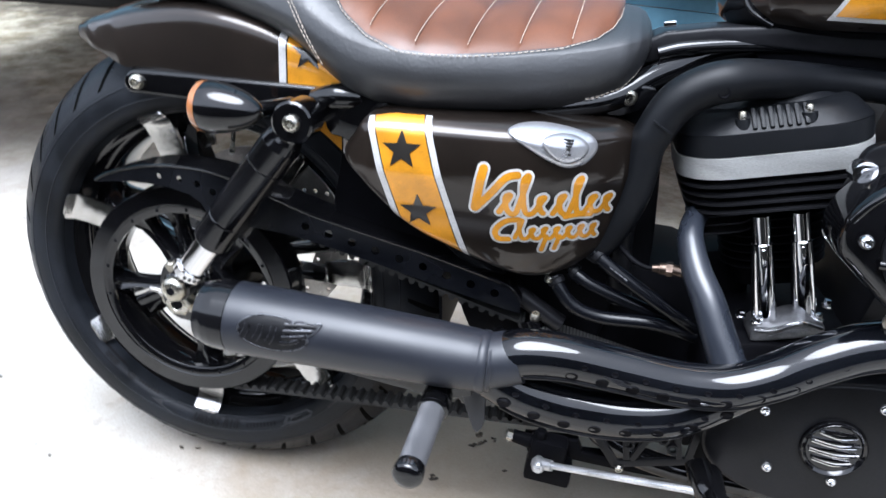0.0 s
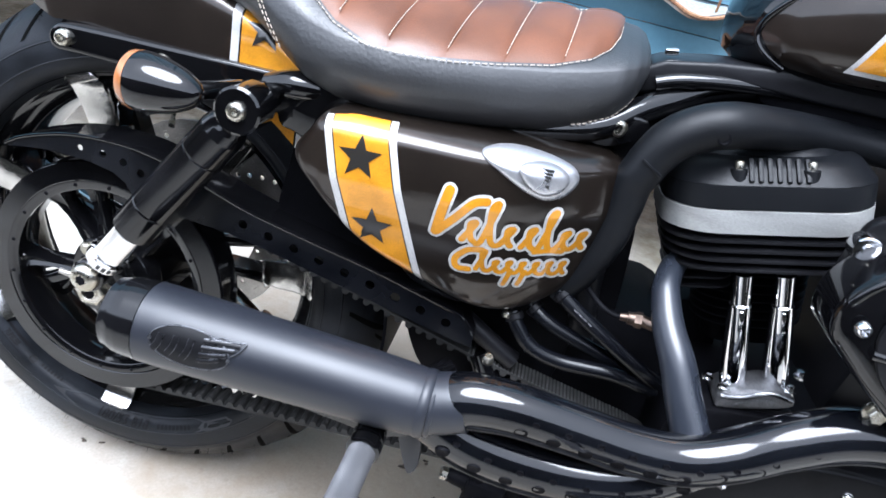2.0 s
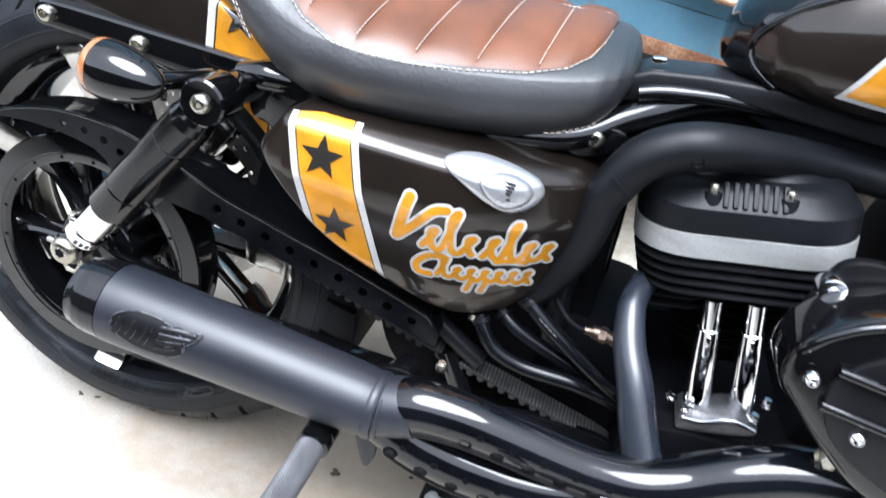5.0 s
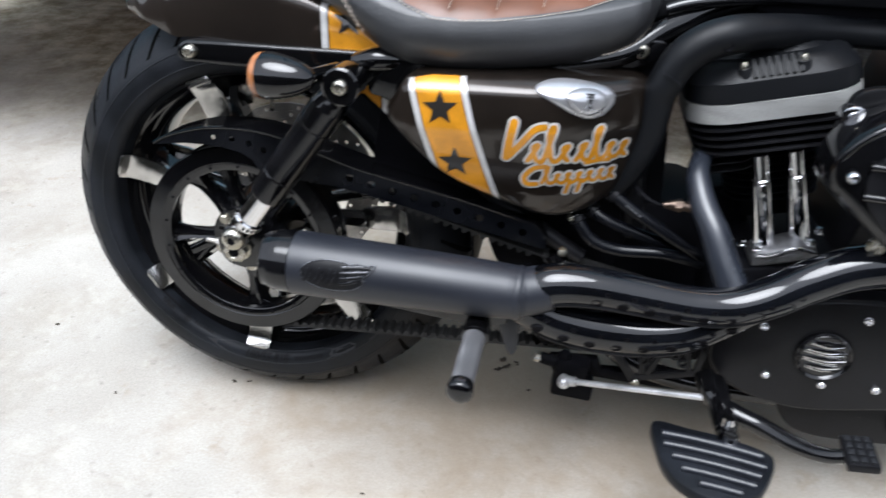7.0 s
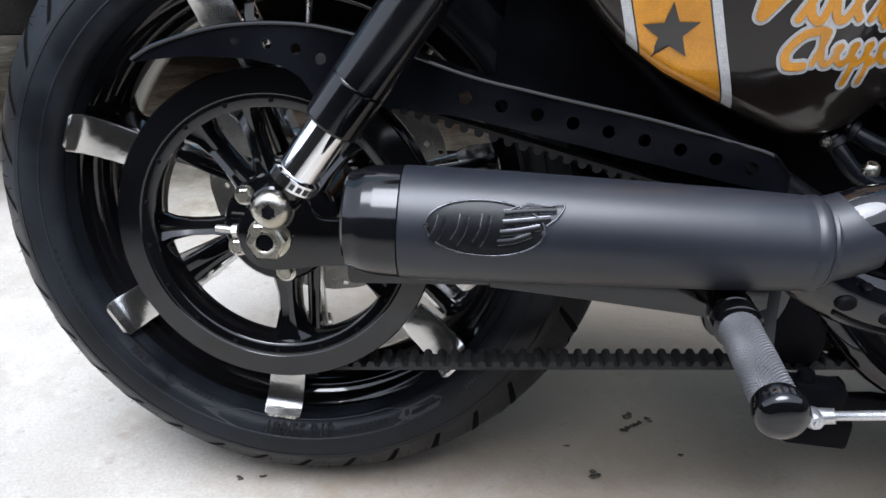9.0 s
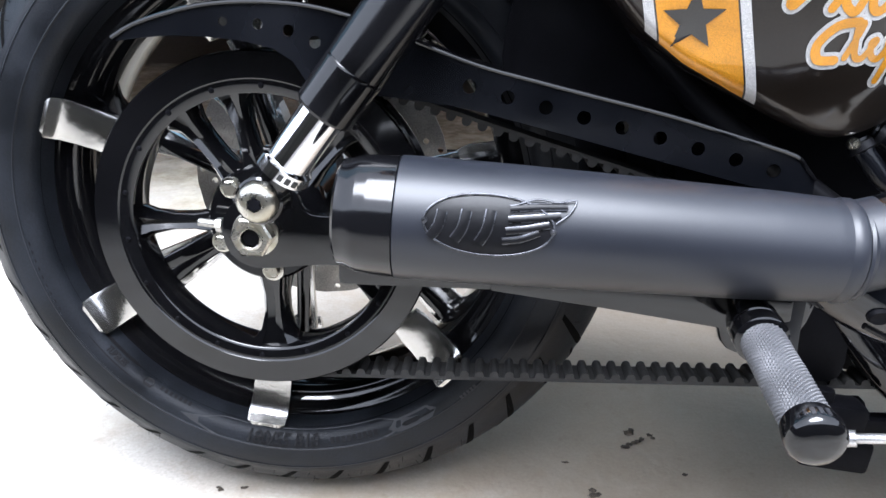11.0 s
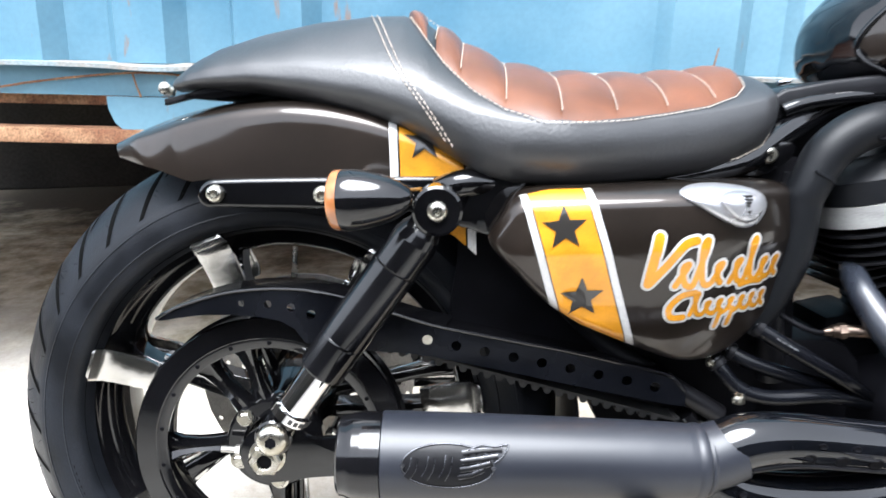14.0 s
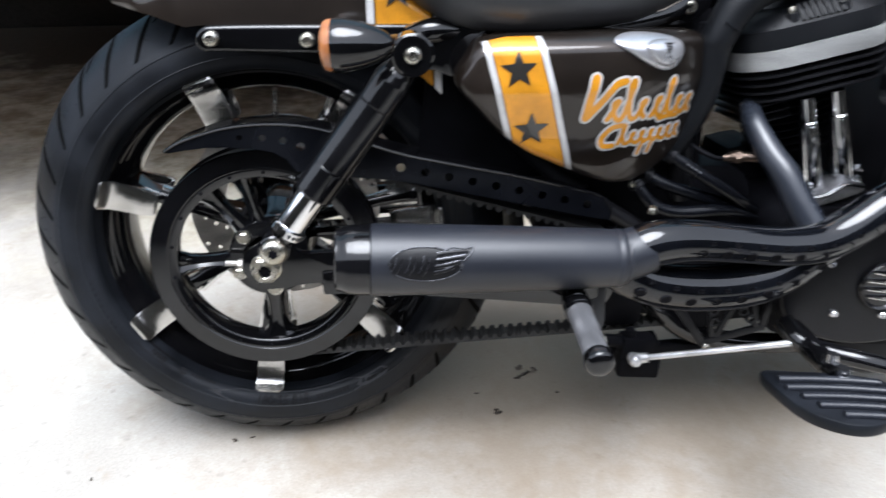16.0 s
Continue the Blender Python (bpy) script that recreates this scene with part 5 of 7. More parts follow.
def cover_y(x, z):
    """How far out the cover's skin lies at a place of its side view."""
    d = np.array((x, z)) - COVER_MID
    a = math.atan2(d[1], d[0])
    rim = float(np.interp(a, [_ca[-1] - 2 * math.pi] + _ca + [_ca[0] + 2 * math.pi], [_cr[-1]] + _cr + [_cr[0]]))
    s = min(1.0, np.linalg.norm(d) / rim)
    y = -0.2265
    y += 0.30 * max(0, 0.225 - z) + 0.9 * max(0, 0.15 - z) ** 1.5
    y += 0.10 * max(0, z - 0.235) + 1.15 * 0.0022 * math.log1p(math.exp(min(40.0, (z - 0.2725) / 0.0022)))
    y += 0.060 * max(0, (x - 0.41) / 0.14) ** 2
    y += 0.35 * max(0, 0.275 - x) ** 1.0 * 0.9
    left = (1 - s) * rim
    edge = 0.011
    if left < edge:
        q = 1 - left / edge
        y += 0.014 * (1 - math.sqrt(max(0, 1 - q * q)))
    return y


def build_cover():
    v, f = [], []
    n = len(COVER_LINE)
    rings = [0.0, 0.2, 0.4, 0.55, 0.66, 0.70, 0.73, 0.75, 0.77, 0.79, 0.81, 0.825, 0.84, 0.855, 0.87, 0.895, 0.92, 0.94, 0.955, 0.968, 0.978, 0.986, 0.992, 0.997, 1.0]
    v.append((*COVER_MID[:1], cover_y(*COVER_MID), COVER_MID[1]))
    for s in rings[1:]:
        for p in COVER_LINE:
            q = COVER_MID + s * (p - COVER_MID)
            v.append((q[0], cover_y(*q), q[1]))
    for p in COVER_LINE:
        q = COVER_MID + 0.985 * (p - COVER_MID)
        v.append((q[0], -0.085, q[1]))
    for j in range(n):
        f.append((0, 1 + j, 1 + (j + 1) % n))
    for i in range(len(rings) - 1):
        for j in range(n):
            j2 = (j + 1) % n
            f.append((1 + i * n + j, 1 + i * n + j2, 1 + (i + 1) * n + j2, 1 + (i + 1) * n + j))
    f.append(tuple(1 + (len(rings) - 1) * n + j for j in range(n)))
    cover = part("oil_tank", (v, f), brown_paint, bike, "brown metallic oil tank cover with gold stripe, stars and script emblem", smooth=50)

    def inside(x, z):
        d = np.array((x, z)) - COVER_MID
        a = math.atan2(d[1], d[0])
        rim = float(np.interp(a, [_ca[-1] - 2 * math.pi] + _ca + [_ca[0] + 2 * math.pi], [_cr[-1]] + _cr + [_cr[0]]))
        return COVER_MID + d * min(1.0, 0.985 * rim / max(1e-6, np.linalg.norm(d)))

    def decal(outline_grid, lift, material, name, label=""):
        v, f = [], []
        rows = len(outline_grid)
        k = len(outline_grid[0])
        for row in outline_grid:
            for x, z in row:
                x, z = inside(x, z)
                v.append((x, cover_y(x, z) - lift, z))
        for i in range(rows - 1):
            for j in range(k - 1):
                f.append((i * k + j, i * k + j + 1, (i + 1) * k + j + 1, (i + 1) * k + j))
        return part(name, (v, f), material, cover, label, smooth=60)

    # the stripe runs from the top edge down and forwards to the lower edge
    def rim_low(x):
        return float(np.interp(x, [0.243, 0.270, 0.300, 0.330, 0.372, 0.410], [0.236, 0.202, 0.170, 0.148, 0.1265, 0.108])) + 0.0022

    def rim_high(x):
        return float(np.interp(x, [0.243, 0.256, 0.272, 0.300, 0.345], [0.236, 0.262, 0.283, 0.2875, 0.2875])) - 0.0024

    def across(o, z):
        t = (0.2875 - z) / 0.15
        return 0.2725 + 0.0355 * t + 0.004 * t ** 2 + (0.0665 + 0.0034 * t) * o

    def band(o0, o1, lift, material, name, label):
        grid = []
        ends = []
        cols = np.linspace(o0, o1, 8)
        for o in cols:
            hi_, lo_ = 0.285, 0.15
            for _ in range(30):
                hi_ += 0.5 * (rim_high(across(o, hi_)) - hi_)
                lo_ += 0.5 * (rim_low(across(o, lo_)) - lo_)
            ends.append((hi_, lo_))
        for t in np.linspace(0, 1, 46):
            grid.append([(across(o, hi_ + (lo_ - hi_) * t), hi_ + (lo_ - hi_) * t) for o, (hi_, lo_) in zip(cols, ends)])
        decal(grid, lift, material, name, label)

    band(-0.02, 0.085, 0.0009, white_paint, "stripe", "white stripe border")
    band(0.085, 0.105, 0.0009, star_paint, "stripe", "thin dark line")
    band(0.105, 0.905, 0.0009, gold_paint, "stripe", "gold flake stripe")
    band(0.905, 0.925, 0.0009, star_paint, "stripe", "thin dark line")
    band(0.925, 1.03, 0.0009, white_paint, "stripe", "white stripe border")

    def star(cx, cz, size, turn):
        pts = []
        for i in range(10):
            r = size if i % 2 == 0 else size * 0.42
            a = radians(90 + turn + i * 36)
            pts.append((cx + r * math.cos(a), cz + r * math.sin(a)))
        v, f = [(cx, cz)], []
        for ring in (0.25, 0.5, 0.75, 1.0):
            v += [(cx + ring * (x - cx), cz + ring * (z - cz)) for x, z in pts]
        f += [(0, 1 + i, 1 + (i + 1) % 10) for i in range(10)]
        for k in range(3):
            for i in range(10):
                i2 = (i + 1) % 10
                f.append((1 + k * 10 + i, 1 + k * 10 + i2, 11 + k * 10 + i2, 11 + k * 10 + i))
        vv = []
        for x, z in v:
            x, z = inside(x, z)
            vv.append((x, cover_y(x, z) - 0.0019, z))
        part("star", (vv, f), star_paint, cover, "dark painted star")

    star(0.3135, 0.2500, 0.0222, 2)
    star(0.3315, 0.1792, 0.0222, 2)

    # the script emblem as plain brush strokes: gold on white
    def stroke(points, w, lift, material, name, label):
        pts = spline(points, 8)
        v, f = [], []
        k = len(pts)
        across = 4
        for i in range(k):
            t = pts[min(i + 1, k - 1)] - pts[max(i - 1, 0)]
            t /= max(1e-9, np.linalg.norm(t))
            nrm = np.array((-t[1], t[0]))
            wi = w
            for j in range(across + 1):
                q = pts[i] + nrm * wi * (j / across - 0.5)
                x, z = inside(*q)
                v.append((x, cover_y(x, z) - lift, z))
        for i in range(k - 1):
            for j in range(across):
                q = i * (across + 1) + j
                f.append((q, q + 1, q + across + 2, q + across + 1))
        # round ends
        for end, dirn in ((0, -1), (k - 1, 1)):
            t = pts[min(end + 1, k - 1)] - pts[max(end - 1, 0)]
            t /= np.linalg.norm(t)
            base = len(v)
            x, z = inside(*pts[end])
            v.append((x, cover_y(x, z) - lift, z))
            for j in range(9):
                a = math.atan2(dirn * t[1], dirn * t[0]) - math.pi / 2 + math.pi * j / 8
                q = pts[end] + w / 2 * np.array((math.cos(a), math.sin(a)))
                x, z = inside(*q)
                v.append((x, cover_y(x, z) - lift, z))
            f += [(base, base + 1 + j, base + 2 + j) for j in range(8)]
        part(name, (v, f), material, cover, label, smooth=60)

    for i, (line, w) in enumerate(SCRIPT):
        stroke(line, w + 0.0062, 0.0006 + 0.00002 * i, white_paint, "emblem_border", "white flake brush stroke border")
    for i, (line, w) in enumerate(SCRIPT):
        stroke(line, w * 1.12, 0.0013 + 0.00002 * i, gold_paint, "emblem_stroke", "gold flake brush stroke")

    # silver filler cap on the upper front of the cover
    def leaf(points, lift0, lift1, material, name, parent, label=""):
        pts = [np.array(p) for p in spline(points, 6, closed=True)]
        mid = sum(pts) / len(pts)
        v = [(mid[0], cover_y(*mid) - lift1, mid[1])]
        f = []
        n = len(pts)
        rings = [(0.4, 1.0), (0.7, 0.96), (0.86, 0.85), (0.94, 0.66), (0.985, 0.36), (1.0, 0.0)]
        for s, h in rings:
            for p in pts:
                q = mid + s * (p - mid)
                v.append((q[0], cover_y(*inside(*q)) - (lift0 + (lift1 - lift0) * h), q[1]))
        f += [(0, 1 + j, 1 + (j + 1) % n) for j in range(n)]
        for i in range(len(rings) - 1):
            for j in range(n):
                j2 = (j + 1) % n
                f.append((1 + i * n + j, 1 + i * n + j2, 1 + (i + 1) * n + j2, 1 + (i + 1) * n + j))
        return part(name, (v, f), material, parent, label, smooth=60)

    leaf([(0.424, 0.2775), (0.436, 0.2845), (0.462, 0.2855), (0.492, 0.2815), (0.513, 0.2735), (0.519, 0.2600), (0.508, 0.2455), (0.490, 0.2415), (0.470, 0.2490), (0.444, 0.2640)], -0.001, 0.0055, silver_cap, "filler_plate", cover, "polished silver filler surround")
    leaf([(0.462, 0.2740), (0.480, 0.2785), (0.500, 0.2745), (0.510, 0.2640), (0.504, 0.2520), (0.490, 0.2475), (0.476, 0.2530), (0.465, 0.2640)], 0.0045, 0.0130, silver_cap, "filler_cap", cover, "polished silver oil filler cap")
    for k, (x, z, w) in enumerate(((0.486, 0.2735, 0.015), (0.4865, 0.2705, 0.013), (0.487, 0.2675, 0.010), (0.4875, 0.2645, 0.006), (0.489, 0.2590, 0.006))):
        part("cap_mark", box((x, cover_y(x, z) - 0.0128, z), (w, 0.0012, 0.0024), 0.0002, (8, 0, 0)), dark_print, cover)


# brush strokes of the emblem, plain flourishes: (x, z) lines and widths
def flourish(x0, base, step, tops, lean, drop=0.0):
    """A chain of leaning loops on a base line."""
    line = []
    for i, t in enumerate(tops):
        x = x0 + i * step
        line += [(x, base), (x + lean * 0.45 + step * 0.30, base + t * 0.62), (x + lean + step * 0.36, base + t), (x + lean * 0.7 + step * 0.16, base + t * 0.86), (x + step * 0.42, base + t * 0.28), (x + step * 0.62, base - drop)]
    return line


SCRIPT = [
    ([(0.4030, 0.2385), (0.3990, 0.2180), (0.3950, 0.1915)], 0.0085),
    ([(0.3960, 0.1915), (0.4120, 0.2110), (0.4270, 0.2300), (0.4390, 0.2340)], 0.0072),
    (flourish(0.4215, 0.1885, 0.0180, [0.022, 0.045, 0.020], 0.005), 0.0056),
    (flourish(0.4790, 0.1880, 0.0165, [0.022, 0.042, 0.019, 0.018], 0.005), 0.0054),
    ([(0.4930, 0.1830), (0.5060, 0.1850), (0.5200, 0.1840)], 0.0050),
    ([(0.4430, 0.1800), (0.4290, 0.1770), (0.4185, 0.1650), (0.4210, 0.1545), (0.4330, 0.1540)], 0.0058),
    (flourish(0.4400, 0.1560, 0.0132, [0.023, 0.012, 0.013, 0.013, 0.013, 0.014, 0.014], 0.0025), 0.0043),
    ([(0.4745, 0.1580), (0.4700, 0.1400)], 0.0046),
    ([(0.4885, 0.1580), (0.4840, 0.1410)], 0.0046),
]
build_cover()


# exhaust: muffler, shielded pipes, header
def build_exhaust():
    p0, p1 = Vector((0.097, -0.276, 0.0525)), Vector((0.424, -0.280, 0.0385))
    le = (p1 - p0).length
    body = [(0.040, 0.0400), (0.0408, 0.0412), (0.06, 0.0413), (0.12, 0.0403), (0.20, 0.0383), (0.28, 0.0360), (le - 0.012, 0.0342), (le - 0.004, 0.0332), (le, 0.0315)]
    muf = part("muffler", turned(p0, p1, body, 72), muffler_coat, bike, "satin grey tapered muffler with embossed emblem")
    part("end_cap", turned(p0, p1, [(0.012, 0.029), (0.002, 0.0300), (0.000, 0.0330), (0.002, 0.0355), (0.006, 0.0362), (0.009, 0.0375), (0.014, 0.0392), (0.022, 0.0402), (0.0396, 0.0408), (0.0398, 0.039)], 72), shock_black, muf, "gloss black muffler end cap")
    part("outlet", turned(p0, p1, [(0.012, 0.0001), (0.012, 0.0295)], 48), black_deep, muf)
    part("weld_ring", join(turned(p0, p1, [(le - 0.006, 0.033), (le - 0.003, 0.0345), (le + 0.002, 0.0345), (le + 0.005, 0.0325)], 64), turned(p0, p1, [(le + 0.006, 0.0315), (le + 0.008, 0.0322), (le + 0.011, 0.0305)], 64)), muffler_coat, muf, "welded ring at the pipe joint")

    # embossed oval emblem on the outer side
    def on_muffler(s, a, lift):
        r = float(np.interp(s, [q[0] for q in body], [q[1] for q in body])) + lift
        c = p0.lerp(p1, s / le)
        return (c.x, c.y - r * math.cos(a), c.z + r * math.sin(a))

    def emblem(points, w, lift, name, material, closed=False):
        pts = spline(points, 8, closed=closed)
        if closed:
            pts.append(pts[0])
        v, f = [], []
        k = len(pts)
        for i in range(k):
            t = pts[min(i + 1, k - 1)] - pts[max(i - 1, 0)]
            if closed and i in (0, k - 1):
                t = pts[1] - pts[-2]
            t /= max(1e-9, np.linalg.norm(t))
            nrm = np.array((-t[1], t[0]))
            for o, dl in ((-0.5, -0.0004), (-0.25, 0.0), (0.25, 0.0), (0.5, -0.0004)):
                q = pts[i] + nrm * w * o
                v.append(on_muffler(q[0], q[1] / 0.04, lift + dl))
        for i in range(k - 1):
            for j in range(3):
                f.append((i * 4 + j, i * 4 + j + 1, i * 4 + j + 5, i * 4 + j + 4))
        part(name, (v, f), material, muf, smooth=70)

    cx, cz, rx_, rz_ = 0.100, 0.010, 0.040, 0.0185
    oval = [(cx + rx_ * math.cos(a), cz + rz_ * math.sin(a)) for a in np.linspace(0, 2 * math.pi, 28, endpoint=False)]
    v, f = [], []
    grid = 10
    for k in range(grid + 1):
        for q in oval:
            v.append(on_muffler(cx + (q[0] - cx) * k / grid * 0.99, (cz + (q[1] - cz) * k / grid * 0.99) / 0.04, 0.0007))
    for k in range(grid):
        for j in range(28):
            j2 = (j + 1) % 28
            f.append((k * 28 + j, k * 28 + j2, (k + 1) * 28 + j2, (k + 1) * 28 + j))
    part("emblem_ground", (v, f), black_satin, muf, "dark oval emblem ground")
    emblem(oval, 0.0013, 0.0022, "emblem_rim", emblem_edge, True)
    wing = [(0.118, 0.0235), (0.130, 0.0275), (0.142, 0.0265), (0.153, 0.0285), (0.149, 0.0200), (0.141, 0.0135)]
    emblem(wing, 0.0013, 0.0024, "emblem_rim", emblem_edge)
    marks = [([(0.0640 + 0.0150 * k, 0.0005 - 0.0008 * k), (0.0690 + 0.0150 * k, 0.0075), (0.0715 + 0.0150 * k, 0.0165 + 0.0012 * k)], 0.0060) for k in range(3)]
    marks += [([(0.1130, 0.0205), (0.1290, 0.0228), (0.1480, 0.0245)], 0.0040), ([(0.1120, 0.0138), (0.1270, 0.0158), (0.1440, 0.0185)], 0.0038),
              ([(0.1105, 0.0072), (0.1230, 0.0092), (0.1370, 0.0125)], 0.0036), ([(0.1085, 0.0010), (0.1200, 0.0030), (0.1310, 0.0075)], 0.0034)]
    for line, w in marks:
        emblem(line, w + 0.0009, 0.0018, "stroke_edge", emblem_edge)
        emblem(line, w - 0.0006, 0.0026, "emblem_stroke", black_satin)
    for q in ((0.0605, 0.010), (0.1395, 0.0085)):
        part("emblem_rivet", lathe([(-0.0012, 0.0004), (-0.0008, 0.0016), (0.001, 0.0020)], on_muffler(q[0], q[1] / 0.04, 0.0016), n=12), emblem_edge, muf)

    # shielded upper pipe running forward, and the lower pipe that joins it
    up = [(0.420, -0.279, 0.0385), (0.440, -0.279, 0.043), (0.468, -0.279, 0.0545), (0.51, -0.277, 0.0550), (0.57, -0.273, 0.0465), (0.63, -0.269, 0.0380), (0.680, -0.264, 0.0385), (0.725, -0.258, 0.0540), (0.765, -0.254, 0.0780), (0.810, -0.250, 0.0980), (0.86, -0.248, 0.1030), (0.93, -0.245, 0.0850), (1.02, -0.24, 0.055), (1.10, -0.235, 0.04)]
    pipe = part("upper_exhaust_pipe", tube(up, [0.0285, 0.0282, 0.0268, 0.0250, 0.0240, 0.0238, 0.0242, 0.0250, 0.0260, 0.0262, 0.026, 0.026, 0.026, 0.026], n=40, steps=8), shield_black, bike, "gloss black heat-shielded exhaust pipe")
    low = [(0.423, -0.274, 0.024), (0.445, -0.270, 0.010), (0.475, -0.266, -0.003), (0.52, -0.262, -0.0125), (0.575, -0.258, -0.0155), (0.625, -0.256, -0.0080), (0.660, -0.254, 0.0080), (0.695, -0.250, 0.030), (0.735, -0.245, 0.052), (0.78, -0.23, 0.07)]
    lowp = part("lower_exhaust_pipe", tube(low, [0.024, 0.026, 0.0275, 0.0285, 0.0285, 0.028, 0.027, 0.026, 0.025, 0.024], n=40, steps=8), shield_black, bike, "gloss black lower exhaust pipe")
    part("collector", tube([(0.421, -0.279, 0.0378), (0.436, -0.279, 0.0415), (0.450, -0.2785, 0.0455), (0.462, -0.278, 0.0490)], [0.0308, 0.0303, 0.0299, 0.0285], n=40), muffler_coat, bike, "satin grey cone behind the heat shield")
    # louvre dimples along the shields: raised dark discs, the hollows' shade in their colour
    for pts, keep in ((up, np.arange(0.455, 0.80, 0.0315)), (low, np.arange(0.45, 0.70, 0.033))):
        cols = np.array(pts)
        for x in keep:
            y, z = np.interp(x, cols[:, 0], cols[:, 1]), np.interp(x, cols[:, 0], cols[:, 2])
            for a_deg, shift, size in ((-18, 0.0, 1.0), (10, 0.012, 0.5)):
                a = radians(a_deg)
                r = 0.0243 if pts is up else 0.0284
                c = Vector((x + shift, y - r * math.cos(a), z + r * math.sin(a)))
                out = (c - Vector((x + shift, y, z))).normalized()
                dim = lathe([(0.0002, 0.0), (0.0003, 0.0036), (0.0008, 0.0048), (0.0008, 0.0054), (-0.002, 0.0066)], n=18, axis="z")
                m = aim(c, c + out) @ Matrix.Diagonal((1.2 * size, 0.95 * size, 1, 1))
                part("louvre", moved(dim, m), black_deep, pipe if pts is up else lowp)
    # small raised badge on the shield
    for k in range(4):
        part("badge_bar", box((0.560 + 0.004 * k, -0.3000, 0.050 - 0.0022 * k), (0.022 - 0.002 * k, 0.0016, 0.0013), 0.0004, (-18, 8, 0)), black_satin, pipe)
    part("shield_clamp_bolt", button_bolt((0.473, -0.250, 0.083), 0.0062, (0, -0.3, 1), 0.9), steel, bike, "small steel clamp bolt")
    header = [(0.662, -0.085, 0.186), (0.642, -0.125, 0.180), (0.633, -0.156, 0.168), (0.635, -0.176, 0.152), (0.642, -0.193, 0.133), (0.655, -0.212, 0.110), (0.668, -0.228, 0.080), (0.680, -0.240, 0.055), (0.69, -0.25, 0.035)]
    part("header_pipe", tube(header, [0.012, 0.0128, 0.0138, 0.0150, 0.0162, 0.0175, 0.0185, 0.0192, 0.0195], n=32, steps=8), header_coat, bike, "satin grey rear cylinder header pipe")
    sensor = part("oxygen_sensor", join(rod((0.597, -0.160, 0.1205), (0.606, -0.160, 0.121), 0.0040, 0.0052), rod((0.605, -0.160, 0.121), (0.614, -0.160, 0.1213), 0.0068, 0.0072), rod((0.613, -0.160, 0.1213), (0.620, -0.161, 0.1217), 0.0088, 0.0088, n=6), rod((0.620, -0.161, 0.1217), (0.645, -0.175, 0.123), 0.0065)), brass, bike, "dull brass-coloured oxygen sensor")
    part("sensor_lead", tube([(0.560, -0.140, 0.135), (0.575, -0.155, 0.126), (0.590, -0.160, 0.1205), (0.598, -0.160, 0.1205)], 0.0030, n=10), black_deep, sensor, "dark sensor lead")
    # folded lips along the lower edges of the heat shields
    def lip(pts, rads, a_deg, i0, i1, parent):
        a = radians(a_deg)
        out = [(x, y - (r + 0.0005) * math.cos(a), z + (r + 0.0005) * math.sin(a)) for (x, y, z), r in list(zip(pts, rads))[i0:i1]]
        part("shield_lip", tube(out, 0.0024, n=8, steps=8), black_satin, parent)

    lip(up, [0.0282, 0.028, 0.0268, 0.0250, 0.0240, 0.0238, 0.0242, 0.0250, 0.0260, 0.0262, 0.026, 0.026, 0.026], -38, 2, 12, pipe)
    lip(low, [0.026, 0.0265, 0.0278, 0.0285, 0.0285, 0.028, 0.027, 0.026], -46, 1, 8, lowp)

build_exhaust()


